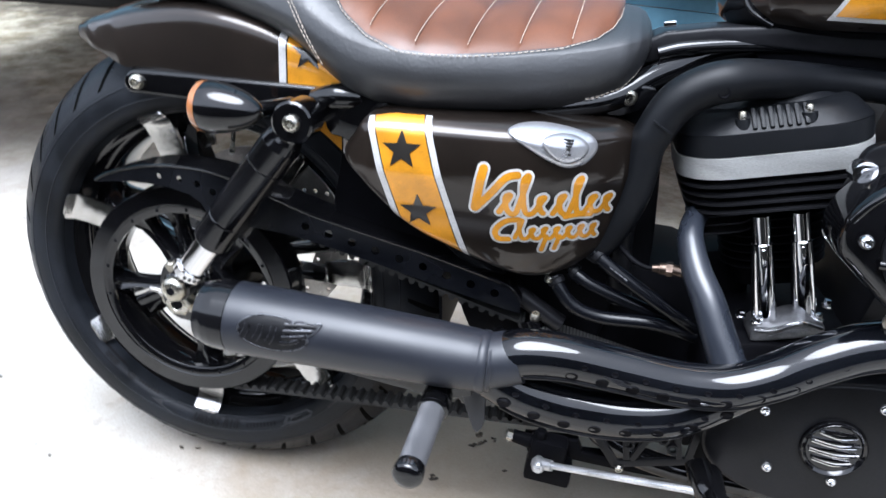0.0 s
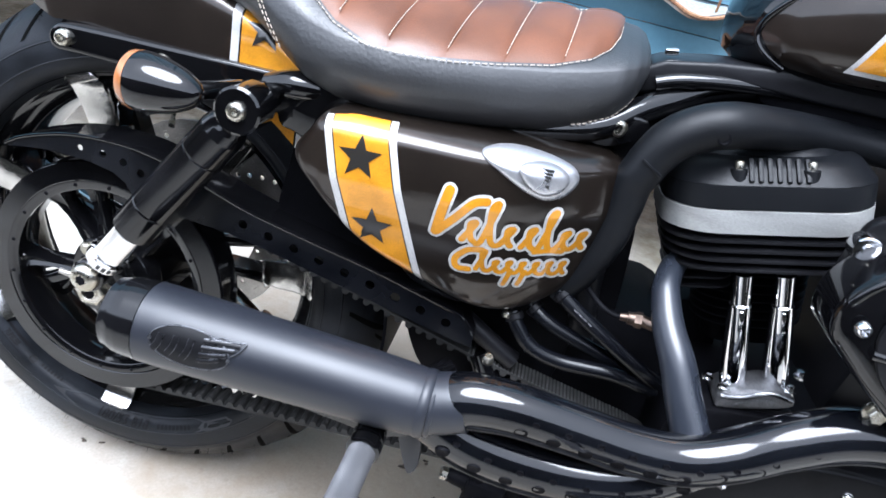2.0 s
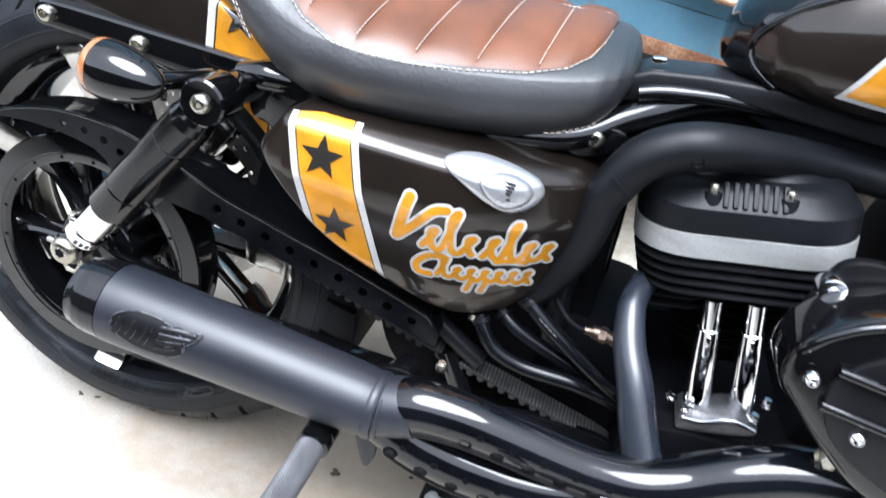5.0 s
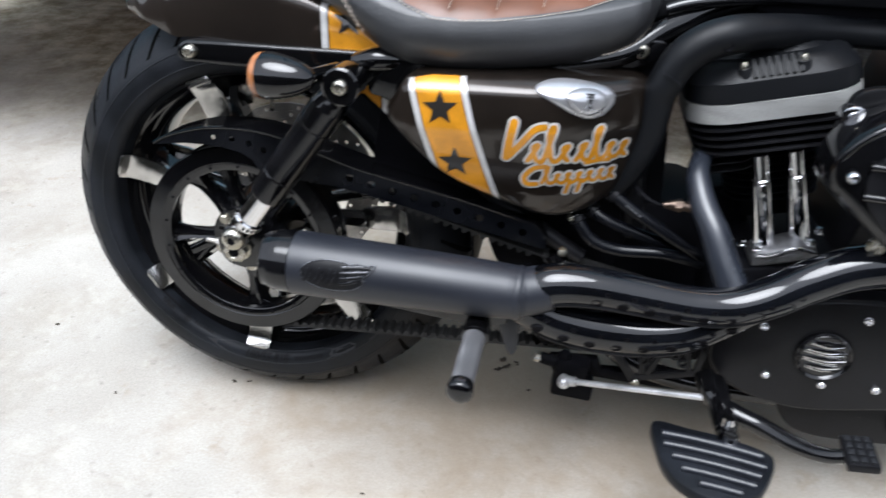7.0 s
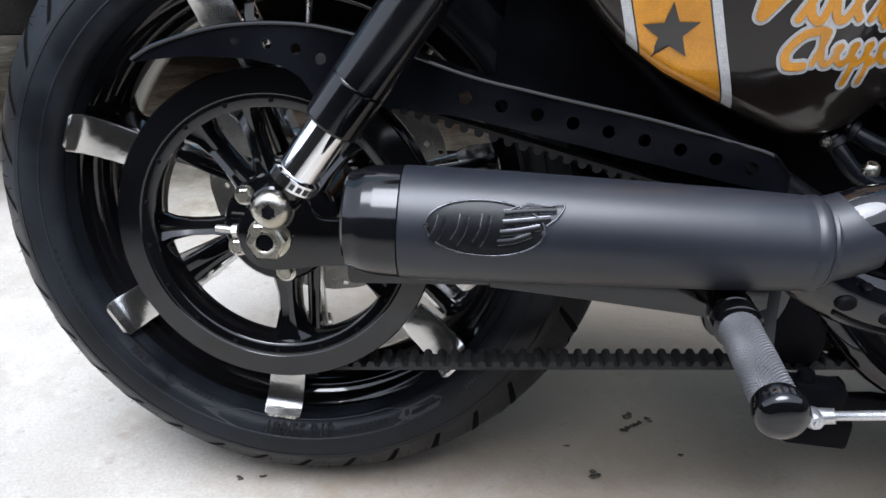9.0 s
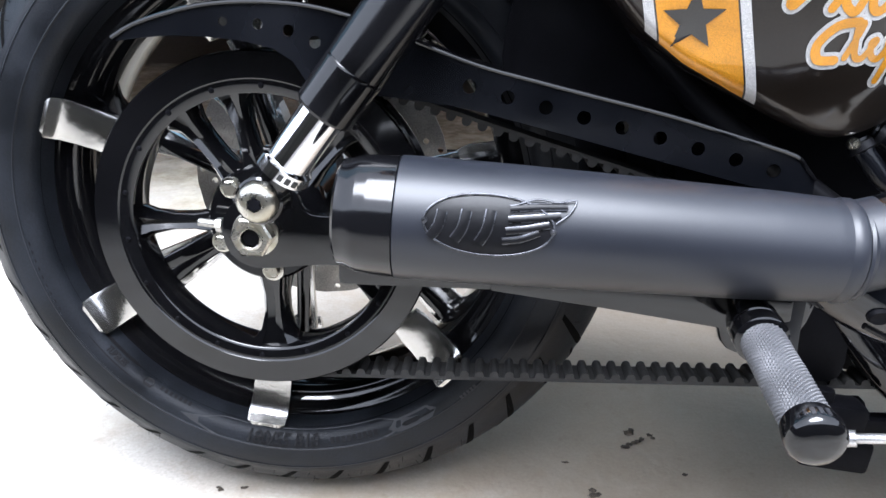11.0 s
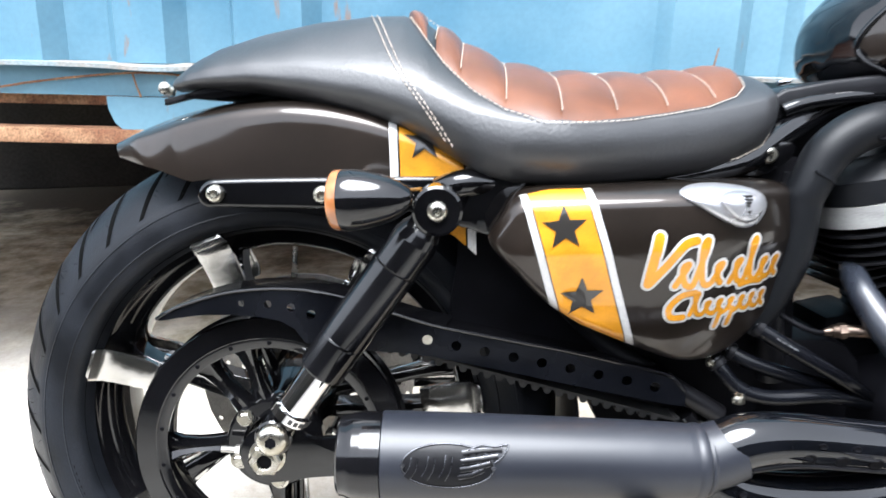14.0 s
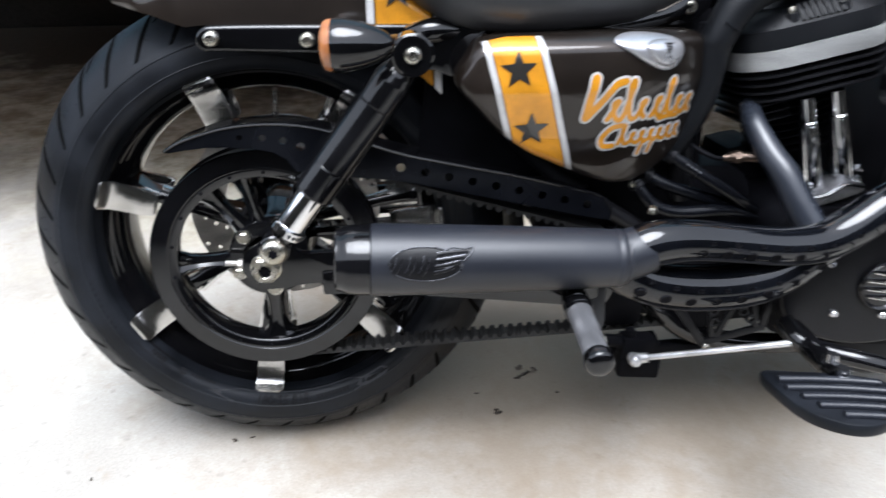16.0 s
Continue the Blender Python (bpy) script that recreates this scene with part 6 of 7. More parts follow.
# engine: rear cylinder, rocker cover, pushrods, cam cover, air cleaner
def build_engine():
    tilt = 11.5
    base = pose(0.713, -0.080, 0.247, 0, -tilt, 0)

    def slab(z0, z1, sx, sy, r=0.025, draft=0.0, oy=0.0, ox=0.0):
        """A rounded block between two heights, slightly narrower at the top."""
        v, f = [], []
        layers = [(z0, 0.0), (z1 - min(0.006, (z1 - z0) / 2), draft * 0.6), (z1 - 0.0015, draft), (z1, draft + 0.0035)]
        n = 0
        for z, ins in layers:
            ring = []
            hx, hy = sx / 2 - ins, sy / 2 - ins
            rr = min(r, hx, hy)
            for cx, cy, a0 in ((hx - rr, hy - rr, 0), (-hx + rr, hy - rr, 90), (-hx + rr, -hy + rr, 180), (hx - rr, -hy + rr, 270)):
                for k in range(7):
                    a = radians(a0 + k * 15)
                    ring.append((cx + rr * math.cos(a) + ox, cy + rr * math.sin(a) + oy, z))
            n = len(ring)
            v += ring
        for i in range(len(layers) - 1):
            for j in range(n):
                j2 = (j + 1) % n
                f.append((i * n + j, i * n + j2, (i + 1) * n + j2, (i + 1) * n + j))
        f += [tuple(range(n)), tuple((len(layers) - 1) * n + j for j in range(n))]
        return moved((v, f), base)

    rocker = part("rocker_cover", slab(0.0225, 0.047, 0.204, 0.172, 0.055, 0.001), wrinkle_black, bike, "black rocker cover with a grey metal band")
    part("rocker_top", slab(0.0462, 0.066, 0.201, 0.169, 0.054, 0.018), wrinkle_black, rocker)
    part("rocker_ridge", slab(0.064, 0.073, 0.150, 0.110, 0.045, 0.008, oy=0.006), wrinkle_black, rocker)
    part("rocker_band", slab(-0.002, 0.0225, 0.206, 0.174, 0.056, 0.0005), grey_metal, rocker, "grey brushed metal band")
    for k in range(7):
        part("rib", moved(box((-0.0255 + k * 0.0085, -0.0745, 0.0585), (0.0050, 0.026, 0.0060), 0.0022, (47, 0, 0)), base), wrinkle_black, rocker)
    for x in (-0.0365, 0.029):
        part("bolt_boss", moved(lathe([(0.048, 0.0095), (0.0600, 0.0078), (0.0605, 0.0)], (x, -0.0730, 0), n=20, axis="z"), base), wrinkle_black, rocker)
        part("cover_bolt", moved(lathe([(0.0600, 0.0042), (0.0665, 0.0042), (0.0676, 0.0034), (0.0676, 0.0020), (0.0660, 0.0018), (0.0660, 0.0)], (x, -0.0730, 0), n=16, axis="z"), base), steel, rocker, "bright socket bolt")
    # head fins under the band
    head = part("cylinder_head", slab(-0.050, -0.002, 0.150, 0.13, 0.03, 0.0, oy=0.008), black_satin, bike, "black finned rear cylinder head")
    for k in range(4):
        part("fin", slab(-0.0125 - k * 0.0105, -0.0085 - k * 0.0105, 0.202 - 0.004 * k, 0.170 - 0.002 * k, 0.050, 0.0002), black_satin, head)
    cyl = part("cylinder", slab(-0.175, -0.050, 0.094, 0.060, 0.028, 0.0, ox=0.012, oy=0.050), black_deep, bike, "black finned rear cylinder")
    for k in range(9):
        part("fin", slab(-0.060 - k * 0.0105, -0.0566 - k * 0.0105, 0.132 - 0.001 * k, 0.100, 0.048, 0.0002, ox=0.012, oy=0.044), black_deep, cyl)
    # step of finned metal on the rear side, above the header pipe
    for k in range(3):
        part("fin", slab(-0.056 - k * 0.0105, -0.0525 - k * 0.0105, 0.066, 0.120, 0.02, 0.0002, ox=-0.056, oy=0.010), black_satin, cyl)
    # pushrod tubes, chrome, with a stepped sleeve
    for a, b in (((0.7045, -0.150, 0.1935), (0.733, -0.150, 0.064)), ((0.7435, -0.150, 0.2025), (0.776, -0.148, 0.072))):
        le = (Vector(b) - Vector(a)).length
        part("pushrod_tube", turned(a, b, [(0, 0.0094), (le * 0.24, 0.0097), (le * 0.25, 0.0112), (le * 0.45, 0.0124), (le * 0.72, 0.0134), (le, 0.0140)], 32), chrome, bike, "chrome pushrod tube")
        clip = Vector(a).lerp(Vector(b), 0.36)
        part("sleeve_clip", moved(box((0, -0.0118, 0), (0.0045, 0.0025, 0.022), 0.001), pose(clip.x, clip.y, clip.z, 0, -14, 0)), chrome, bike, "spring clip on the pushrod sleeve")
    # cast foot of the pushrods: an arched front edge on a flat shelf, bolted at both ends
    arch = [(0.7150, 0.0520), (0.7145, 0.0640), (0.7200, 0.0705), (0.7290, 0.0710), (0.7410, 0.0750), (0.7530, 0.0820), (0.7660, 0.0855), (0.7770, 0.0838), (0.7880, 0.0815), (0.7905, 0.0740), (0.7860, 0.0690), (0.7700, 0.0630), (0.7450, 0.0560), (0.7260, 0.0520)]
    base_plate = part("pushrod_base", prism(rounded(arch, 3), -0.176, -0.132, 0.003, 2), foot_cast, bike, "bright cast pushrod foot with small bolts")
    part("base_ridge", tube([(0.7170, -0.1755, 0.0660), (0.7300, -0.1762, 0.0672), (0.7420, -0.1765, 0.0712), (0.7540, -0.1765, 0.0782), (0.7660, -0.1765, 0.0815), (0.7770, -0.1765, 0.0800), (0.7870, -0.1760, 0.0775)], 0.0022, n=8), polished_cast, base_plate)
    part("base_hollow", prism(rounded([(0.7330, 0.0600), (0.7440, 0.0660), (0.7560, 0.0722), (0.7660, 0.0742), (0.7740, 0.0722), (0.7640, 0.0660), (0.7480, 0.0600)], 3), -0.1770, -0.1755, 0.0004), foot_cast, base_plate)
    part("base_skirt", moved(box((0, 0, 0), (0.082, 0.040, 0.022), 0.005), pose(0.756, -0.150, 0.044, 0, -13, 0)), black_satin, base_plate)
    for x, z, y in ((0.7200, 0.0700, -0.166), (0.7850, 0.0815, -0.164), (0.7060, 0.0680, -0.150), (0.7960, 0.0920, -0.146)):
        part("base_bolt", hex_bolt((x, y, z), 0.0046, (0, 0, 1), 0.008), polished_cast, base_plate)
    # crankcase and cam cover
    case = rounded([(0.672, -0.09), (0.668, 0.00), (0.680, 0.035), (0.72, 0.050), (0.82, 0.055), (0.95, 0.050), (1.10, 0.03), (1.12, -0.06), (1.06, -0.105), (0.92, -0.128), (0.80, -0.138), (0.74, -0.140), (0.69, -0.13)], 4)
    part("crankcase", prism(case, -0.180, 0.10, 0.006), black_deep, bike, "black engine crankcase")
    cam_line = rounded([(0.676, -0.060), (0.690, -0.010), (0.725, 0.012), (0.80, 0.030), (0.88, 0.034), (0.98, 0.022), (1.04, -0.03), (1.02, -0.09), (0.955, -0.118), (0.89, -0.130), (0.81, -0.139), (0.745, -0.128), (0.695, -0.100)], 4)
    cam_cover = part("cam_cover", prism(cam_line, -0.214, -0.175, 0.006, 3), black_satin, bike, "black cam cover with bright bolts")
    for x, z in ((0.7365, -0.0130), (0.752, -0.0865), (0.8560, 0.0085), (0.9040, -0.0080), (0.8230, -0.0930), (0.8895, -0.0930), (0.969, 0.015), (0.9555, -0.0715)):
        part("cover_bolt", button_bolt((x, -0.2135, z), 0.0062, (0, -1, 0), 0.8), chrome, cam_cover, "bright socket bolt")
    part("timer_cover", lathe([(-0.214, 0.036), (-0.219, 0.0355), (-0.2215, 0.033), (-0.2195, 0.0305), (-0.2175, 0.029), (-0.2175, 0.0)], (0.816, 0, -0.049), n=56), black_gloss, cam_cover, "round timer cover with bright ribs")
    for k in range(4):
        z = -0.049 + 0.0185 - k * 0.0118
        half = math.sqrt(max(0, 0.0265 ** 2 - (z + 0.049) ** 2))
        part("cover_rib", tube([(0.816 - half, -0.2195, z + 0.003), (0.816, -0.2225, z), (0.816 + half, -0.2195, z + 0.001)], 0.0022, n=8), chrome, cam_cover, "bright rib")
    # air cleaner, only its rear half passes through view
    ac = rounded([(0.742, 0.210), (0.743, 0.240), (0.757, 0.262), (0.780, 0.280), (0.813, 0.292), (0.86, 0.300), (0.93, 0.300), (0.99, 0.26), (1.0, 0.20), (0.96, 0.13), (0.90, 0.112), (0.84, 0.128), (0.80, 0.155), (0.760, 0.190)], 5)
    air = part("air_cleaner", prism(ac, -0.297, -0.225, 0.012, 4), black_gloss, bike, "black air cleaner cover with bright bolts")
    back = rounded([(0.760, 0.225), (0.764, 0.270), (0.773, 0.292), (0.795, 0.300), (0.819, 0.297), (0.835, 0.290), (0.86, 0.290), (0.93, 0.285), (0.96, 0.20), (0.90, 0.13), (0.80, 0.16)], 4)
    part("backing_plate", prism(back, -0.222, -0.208, 0.003, 2), black_satin, air)
    inner = rounded([(0.775, 0.215), (0.785, 0.245), (0.82, 0.268), (0.87, 0.276), (0.93, 0.265), (0.955, 0.21), (0.93, 0.155), (0.87, 0.140), (0.80, 0.172)], 5)
    part("raised_panel", prism(inner, -0.303, -0.296, 0.003, 2), black_satin, air)
    for z0, z1 in ((0.238, 0.222), (0.205, 0.186)):
        part("panel_rib", tube([(0.775, -0.301, z0), (0.84, -0.3065, z0 - 0.004), (0.94, -0.303, z1)], 0.0045, n=10), black_gloss, air)
    part("edge_line", tube([(0.748, -0.291, 0.240), (0.760, -0.295, 0.260), (0.782, -0.2955, 0.277), (0.815, -0.296, 0.289), (0.86, -0.296, 0.296), (0.92, -0.296, 0.297)], 0.0042, n=10), black_gloss, air)
    for x, z in ((0.759, 0.226), (0.812, 0.257), (0.810, 0.188), (0.882, 0.181), (0.897, 0.146)):
        part("cover_bolt", button_bolt((x, -0.3025, z), 0.0068, (0, -1, 0), 0.8), chrome, air, "bright socket bolt")
    part("breather_bolt", join(rod((0.7700, -0.215, 0.2690), (0.7690, -0.236, 0.2700), 0.0130, 0.0125, soft=0.002), rod((0.7690, -0.235, 0.2700), (0.7690, -0.240, 0.2700), 0.0060)), polished_cast, air, "bright banjo bolt")
    for x, z, r in ((0.8210, 0.1310, 0.0082), (0.8400, 0.1248, 0.0055), (0.8525, 0.1262, 0.0055)):
        part("breather_nut", hex_bolt((x, -0.256, z), r, (0, -1, 0), 0.010), steel, air, "bright breather fitting")
    part("breather_pipe", rod((0.826, -0.252, 0.130), (0.900, -0.246, 0.116), 0.0060, 0.0060, n=16), black_gloss, air, "black breather pipe")
    part("intake_stub", join(rod((0.880, -0.132, 0.262), (0.878, -0.132, 0.312), 0.022, 0.020, soft=0.003)), grey_metal, bike, "grey metal cylinder fitting")
    # dark mass of the front cylinder and the box behind
    part("front_cylinder", prism([(0.83, 0.05), (0.96, 0.05), (1.04, 0.30), (0.90, 0.33)], -0.14, 0.10, 0.01), black_satin, bike, "black front cylinder")
    # added black filler blocks, sized to fit the camera's view through the gap
    for y0, y1, x1_ in ((-0.080, -0.022, 0.600), (-0.022, 0.05, 0.604), (0.05, 0.10, 0.612)):
        part("gap_filler", prism(rounded([(0.555, 0.04), (0.558, 0.190), (x1_ - 0.01, 0.198), (x1_, 0.185), (x1_, 0.05)], 3), y0, y1, 0.003), black_deep, bike, "black filler block behind the cylinder")
    part("base_filler", prism(rounded([(0.668, 0.02), (0.666, 0.090), (0.678, 0.100), (0.73, 0.100), (0.73, 0.02)], 3), -0.03, 0.06, 0.003), black_deep, bike, "black filler block at the foot of the rear cylinder")
    cradle = rounded([(0.790, -0.160), (0.806, -0.152), (0.850, -0.158), (0.895, -0.150), (0.928, -0.132), (0.985, -0.110), (1.10, -0.100), (1.12, -0.185), (1.005, -0.195), (0.965, -0.214), (0.905, -0.217), (0.850, -0.2150), (0.812, -0.200)], 4)
    cr = part("engine_cradle", prism(cradle, -0.172, -0.140, 0.006, 3), black_satin, bike, "black lower frame cradle with two bright bolts")
    for x, z in ((0.9550, -0.1800), (0.9880, -0.1550)):
        part("cradle_boss", rod((x, -0.170, z), (x, -0.186, z), 0.0155, 0.0140, n=28, soft=0.002), black_gloss, cr)
        part("cradle_bolt", button_bolt((x, -0.185, z), 0.0098, (0, -1, 0), 0.8, 0.5), steel, cr, "bright socket bolt")
    part("gearbox", prism(rounded([(0.450, -0.105), (0.455, 0.02), (0.50, 0.08), (0.60, 0.09), (0.68, 0.06), (0.69, -0.135), (0.57, -0.145)], 4), -0.085, 0.10, 0.006), black_deep, bike, "black gearbox housing")


build_engine()


# frame, fuel tank, hoses and covers
def build_frame():
    part("battery_box", prism(rounded([(0.36, 0.13), (0.345, 0.20), (0.35, 0.275), (0.42, 0.285), (0.57, 0.300), (0.60, 0.295), (0.600, 0.24), (0.575, 0.18), (0.56, 0.15), (0.52, 0.10), (0.42, 0.095)], 3), -0.085, 0.14, 0.004), black_deep, bike, "black battery box")
    part("mud_guard", join(prism(rounded([(0.348, 0.14), (0.40, 0.20), (0.50, 0.17), (0.56, 0.08), (0.54, -0.03), (0.47, -0.055), (0.405, -0.045), (0.372, 0.0), (0.354, 0.07)], 4), -0.10, 0.12, 0.004)), black_deep, bike, "black mud guard ahead of the tyre")
    for s in (-1, 1):
        part("frame_rail", tube([(0.24, s * 0.135, 0.282), (0.32, s * 0.132, 0.272), (0.42, s * 0.128, 0.282), (0.52, s * 0.12, 0.300), (0.58, s * 0.09, 0.330), (0.66, s * 0.05, 0.360), (0.80, s * 0.03, 0.375)], 0.0145, n=20), black_gloss, bike, "gloss black frame rail")
        part("frame_downtube", tube([(0.30, s * 0.130, 0.262), (0.285, s * 0.136, 0.225), (0.30, s * 0.138, 0.19), (0.36, s * 0.138, 0.12), (0.44, s * 0.135, 0.06), (0.50, s * 0.13, 0.02)], 0.0115, n=20), black_satin, bike, "gloss black rear frame tube")
        part("lower_rail", tube([(0.46, s * 0.125, 0.02), (0.52, s * 0.13, -0.08), (0.60, s * 0.135, -0.150), (0.75, s * 0.135, -0.175), (1.0, s * 0.13, -0.175)], 0.015, n=20), black_gloss, bike, "gloss black lower frame rail")
    # added black filler that hides the view through the gap below the seat nose
    part("rail_filler", prism(rounded([(0.565, 0.285), (0.575, 0.345), (0.66, 0.362), (0.80, 0.372), (0.80, 0.300), (0.70, 0.275)], 3), -0.035, 0.095, 0.005), black_deep, bike, "black filler box under the frame rail")
    part("rail_plate", prism(rounded([(0.50, 0.291), (0.508, 0.306), (0.535, 0.318), (0.575, 0.318), (0.572, 0.300), (0.54, 0.284)], 4), -0.118, -0.108, 0.002), black_gloss, bike, "black frame gusset")
    part("seat_bolt", button_bolt((0.548, -0.118, 0.306), 0.0095, (0, -1, 0), 0.7, 0.4), steel, bike, "steel gusset bolt")
    part("backbone", prism(rounded([(0.545, 0.335), (0.560, 0.366), (0.632, 0.384), (0.90, 0.40), (0.90, 0.36), (0.645, 0.366), (0.585, 0.345)], 2), -0.085, -0.01, 0.005, 3), black_satin, bike, "black frame casting between seat and tank")
    part("backbone_rail", tube([(0.575, -0.088, 0.352), (0.61, -0.085, 0.361), (0.70, -0.075, 0.368), (0.9, -0.07, 0.372)], 0.008, n=14), black_gloss, bike, "gloss black frame tube")
    part("chrome_clip", box((0.585, -0.066, 0.3835), (0.014, 0.010, 0.007), 0.002, (0, -10, 0)), chrome, bike, "small bright clip by the tank")
    # big matt duct curving over the rocker cover
    duct = [(0.528, -0.130, 0.118), (0.549, -0.139, 0.155), (0.564, -0.146, 0.195), (0.570, -0.149, 0.232), (0.572, -0.150, 0.258), (0.577, -0.152, 0.275), (0.594, -0.152, 0.307), (0.618, -0.151, 0.3260), (0.648, -0.148, 0.3360), (0.69, -0.126, 0.3370), (0.74, -0.096, 0.3350), (0.80, -0.075, 0.3310), (0.90, -0.065, 0.326)]
    duct_ob = part("engine_duct", tube(duct, [0.0165, 0.0175, 0.0185, 0.0192, 0.0200, 0.021, 0.0225, 0.0228, 0.0225, 0.021, 0.019, 0.018, 0.018], n=28, steps=8), wrinkle_black, bike, "matt black curved plastic duct")
    part("frame_upright", tube([(0.580, -0.125, 0.285), (0.568, -0.120, 0.22), (0.560, -0.110, 0.14), (0.57, -0.10, 0.05)], 0.016, n=18), black_satin, bike, "black frame upright behind the engine")
    # shallow black disc on the skin, the hole's shade put into its colour
    part("duct_hole", lathe([(0.0005, 0.0), (0.0005, 0.0038), (-0.0010, 0.0050), (-0.0008, 0.0066), (0.001, 0.0070)], (0.6395, -0.1715, 0.3265), n=18), black_deep, duct_ob)
    part("duct_seam", box((0.583, -0.1735, 0.286), (0.024, 0.003, 0.0025), 0.0008, (0, 32, 0)), wrinkle_black, duct_ob)
    # black filler added under the tank to keep that gap dark
    part("tank_filler", prism(rounded([(0.685, 0.352), (0.692, 0.385), (0.75, 0.400), (1.05, 0.410), (1.05, 0.350), (0.80, 0.340)], 3), -0.070, 0.090, 0.004), black_deep, bike, "black filler box under the tank")
    # fuel tank
    v, f = [], []
    stations = [(0.640, 0.420, 0.012, 0.012), (0.646, 0.422, 0.045, 0.030), (0.659, 0.426, 0.072, 0.044), (0.684, 0.434, 0.098, 0.058), (0.719, 0.444, 0.118, 0.070), (0.770, 0.455, 0.134, 0.082), (0.84, 0.468, 0.146, 0.094), (0.93, 0.478, 0.150, 0.102), (1.02, 0.486, 0.146, 0.104), (1.10, 0.492, 0.132, 0.098), (1.16, 0.496, 0.10, 0.08), (1.185, 0.498, 0.05, 0.05)]
    n = 40
    cols = np.array(stations)
    xs = np.concatenate([np.linspace(stations[i][0], stations[i + 1][0], 4, endpoint=False) for i in range(len(stations) - 1)] + [[1.185]])
    for x in xs:
        zc, w, hgt = (float(np.interp(x, cols[:, 0], cols[:, k])) for k in (1, 2, 3))
        for j in range(n):
            a = 2 * math.pi * j / n
            cy, sz = math.cos(a), math.sin(a)
            e = 0.72
            v.append((x, w * math.copysign(abs(cy) ** e, cy), zc + hgt * math.copysign(abs(sz) ** (0.9 if sz > 0 else 0.55), sz)))
    for i in range(len(xs) - 1):
        for j in range(n):
            j2 = (j + 1) % n
            f.append((i * n + j, i * n + j2, (i + 1) * n + j2, (i + 1) * n + j))
    f += [tuple(range(n)), tuple((len(xs) - 1) * n + j for j in range(n))]
    tank = part("fuel_tank", (v, f), black_gloss, bike, "brown metallic fuel tank with dark edge and gold number shapes", smooth=50)

    def tank_y(x, z):
        zc, w, hgt = (float(np.interp(x, cols[:, 0], cols[:, k])) for k in (1, 2, 3))
        q = min(0.98, max(-0.98, (z - zc) / hgt))
        q = abs(q) ** (1 / 0.9) if q > 0 else abs(q) ** (1 / 0.55)
        return -w * math.sqrt(max(0.0, 1 - min(1, q) ** 2)) ** 0.72 if q < 1 else 0

    pv, pf = [], []
    nu, nv = 40, 16
    for i in range(nu + 1):
        x = 0.661 + (1.12 - 0.661) * (i / nu) ** 1.5
        lo_ = float(np.interp(x, [0.659, 0.671, 0.691, 0.736, 0.80, 1.12], [0.423, 0.406, 0.392, 0.388, 0.391, 0.42]))
        hi_ = float(np.interp(x, [0.659, 0.671, 0.702, 0.755, 0.82, 1.12], [0.424, 0.446, 0.471, 0.496, 0.516, 0.55]))
        for j in range(nv + 1):
            z = lo_ + (hi_ - lo_) * j / nv
            pv.append((x, tank_y(x, z) - 0.0007, z))
    for i in range(nu):
        for j in range(nv):
            q = i * (nv + 1) + j
            pf.append((q, q + 1, q + nv + 2, q + nv + 1))
    part("side_panel", (pv, pf), brown_paint, tank, "brown metallic painted tank side", smooth=60)
    def shape_on_tank(left, right, z0, z1, lift, material, label):
        v, f = [], []
        for i in range(13):
            z = z0 + (z1 - z0) * i / 12
            for j in range(9):
                x = left(z) + (right(z) - left(z)) * j / 8
                v.append((x, tank_y(x, z) - lift, z))
        for i in range(12):
            for j in range(8):
                f.append((i * 9 + j, i * 9 + j + 1, i * 9 + j + 10, i * 9 + j + 9))
        part("number_shape", (v, f), material, tank, label)

    for grow, lift, paint, label in ((0.0045, 0.0012, white_paint, "white border of a number shape"), (0.0, 0.0020, gold_paint, "gold number shape")):
        shape_on_tank(lambda z: 0.743 + 0.45 * (z - 0.404) - grow, lambda z: 0.790 + 0.30 * (z - 0.404) + grow, 0.404 - grow, 0.476 + grow, lift, paint, label)
        round_in = lambda z: 0.030 * max(0.0, 1 - (z - 0.399) / 0.026) ** 2
        shape_on_tank(lambda z: 0.820 + 0.15 * (z - 0.40) + round_in(z) - grow, lambda z: 0.905 + 0.15 * (z - 0.40) - round_in(z) + grow, 0.399 - grow, 0.476 + grow, lift, paint, label)
    # raised dark edge line round the tank side
    edge = [(0.691, 0.389), (0.667, 0.403), (0.660, 0.421), (0.672, 0.446), (0.703, 0.473), (0.756, 0.498), (0.82, 0.517)]
    part("tank_edge", tube([(x, tank_y(x, z) - 0.001, z) for x, z in edge], 0.0035, n=10), black_gloss, tank, "gloss dark edge line of the tank")
    # hoses and cables low behind the cover
    hoses = ([(0.487, -0.145, 0.090), (0.495, -0.150, 0.077), (0.514, -0.153, 0.057), (0.549, -0.152, 0.046), (0.610, -0.150, 0.045), (0.66, -0.14, 0.03)],
             [(0.505, -0.130, 0.096), (0.530, -0.138, 0.082), (0.573, -0.138, 0.066), (0.62, -0.135, 0.050), (0.66, -0.13, 0.04)],
             [(0.530, -0.142, 0.126), (0.548, -0.147, 0.113), (0.577, -0.150, 0.095), (0.626, -0.150, 0.064), (0.66, -0.14, 0.04)])
    for h_ in hoses:
        hose = part("oil_hose", tube(h_, 0.0084, n=16), guard_black, bike, "black rubber oil hose")
        part("hose_clamp", turned(h_[0], h_[1], [(0.002, 0.0090), (0.003, 0.0104), (0.009, 0.0104), (0.010, 0.0090)], 20), black_satin, hose)
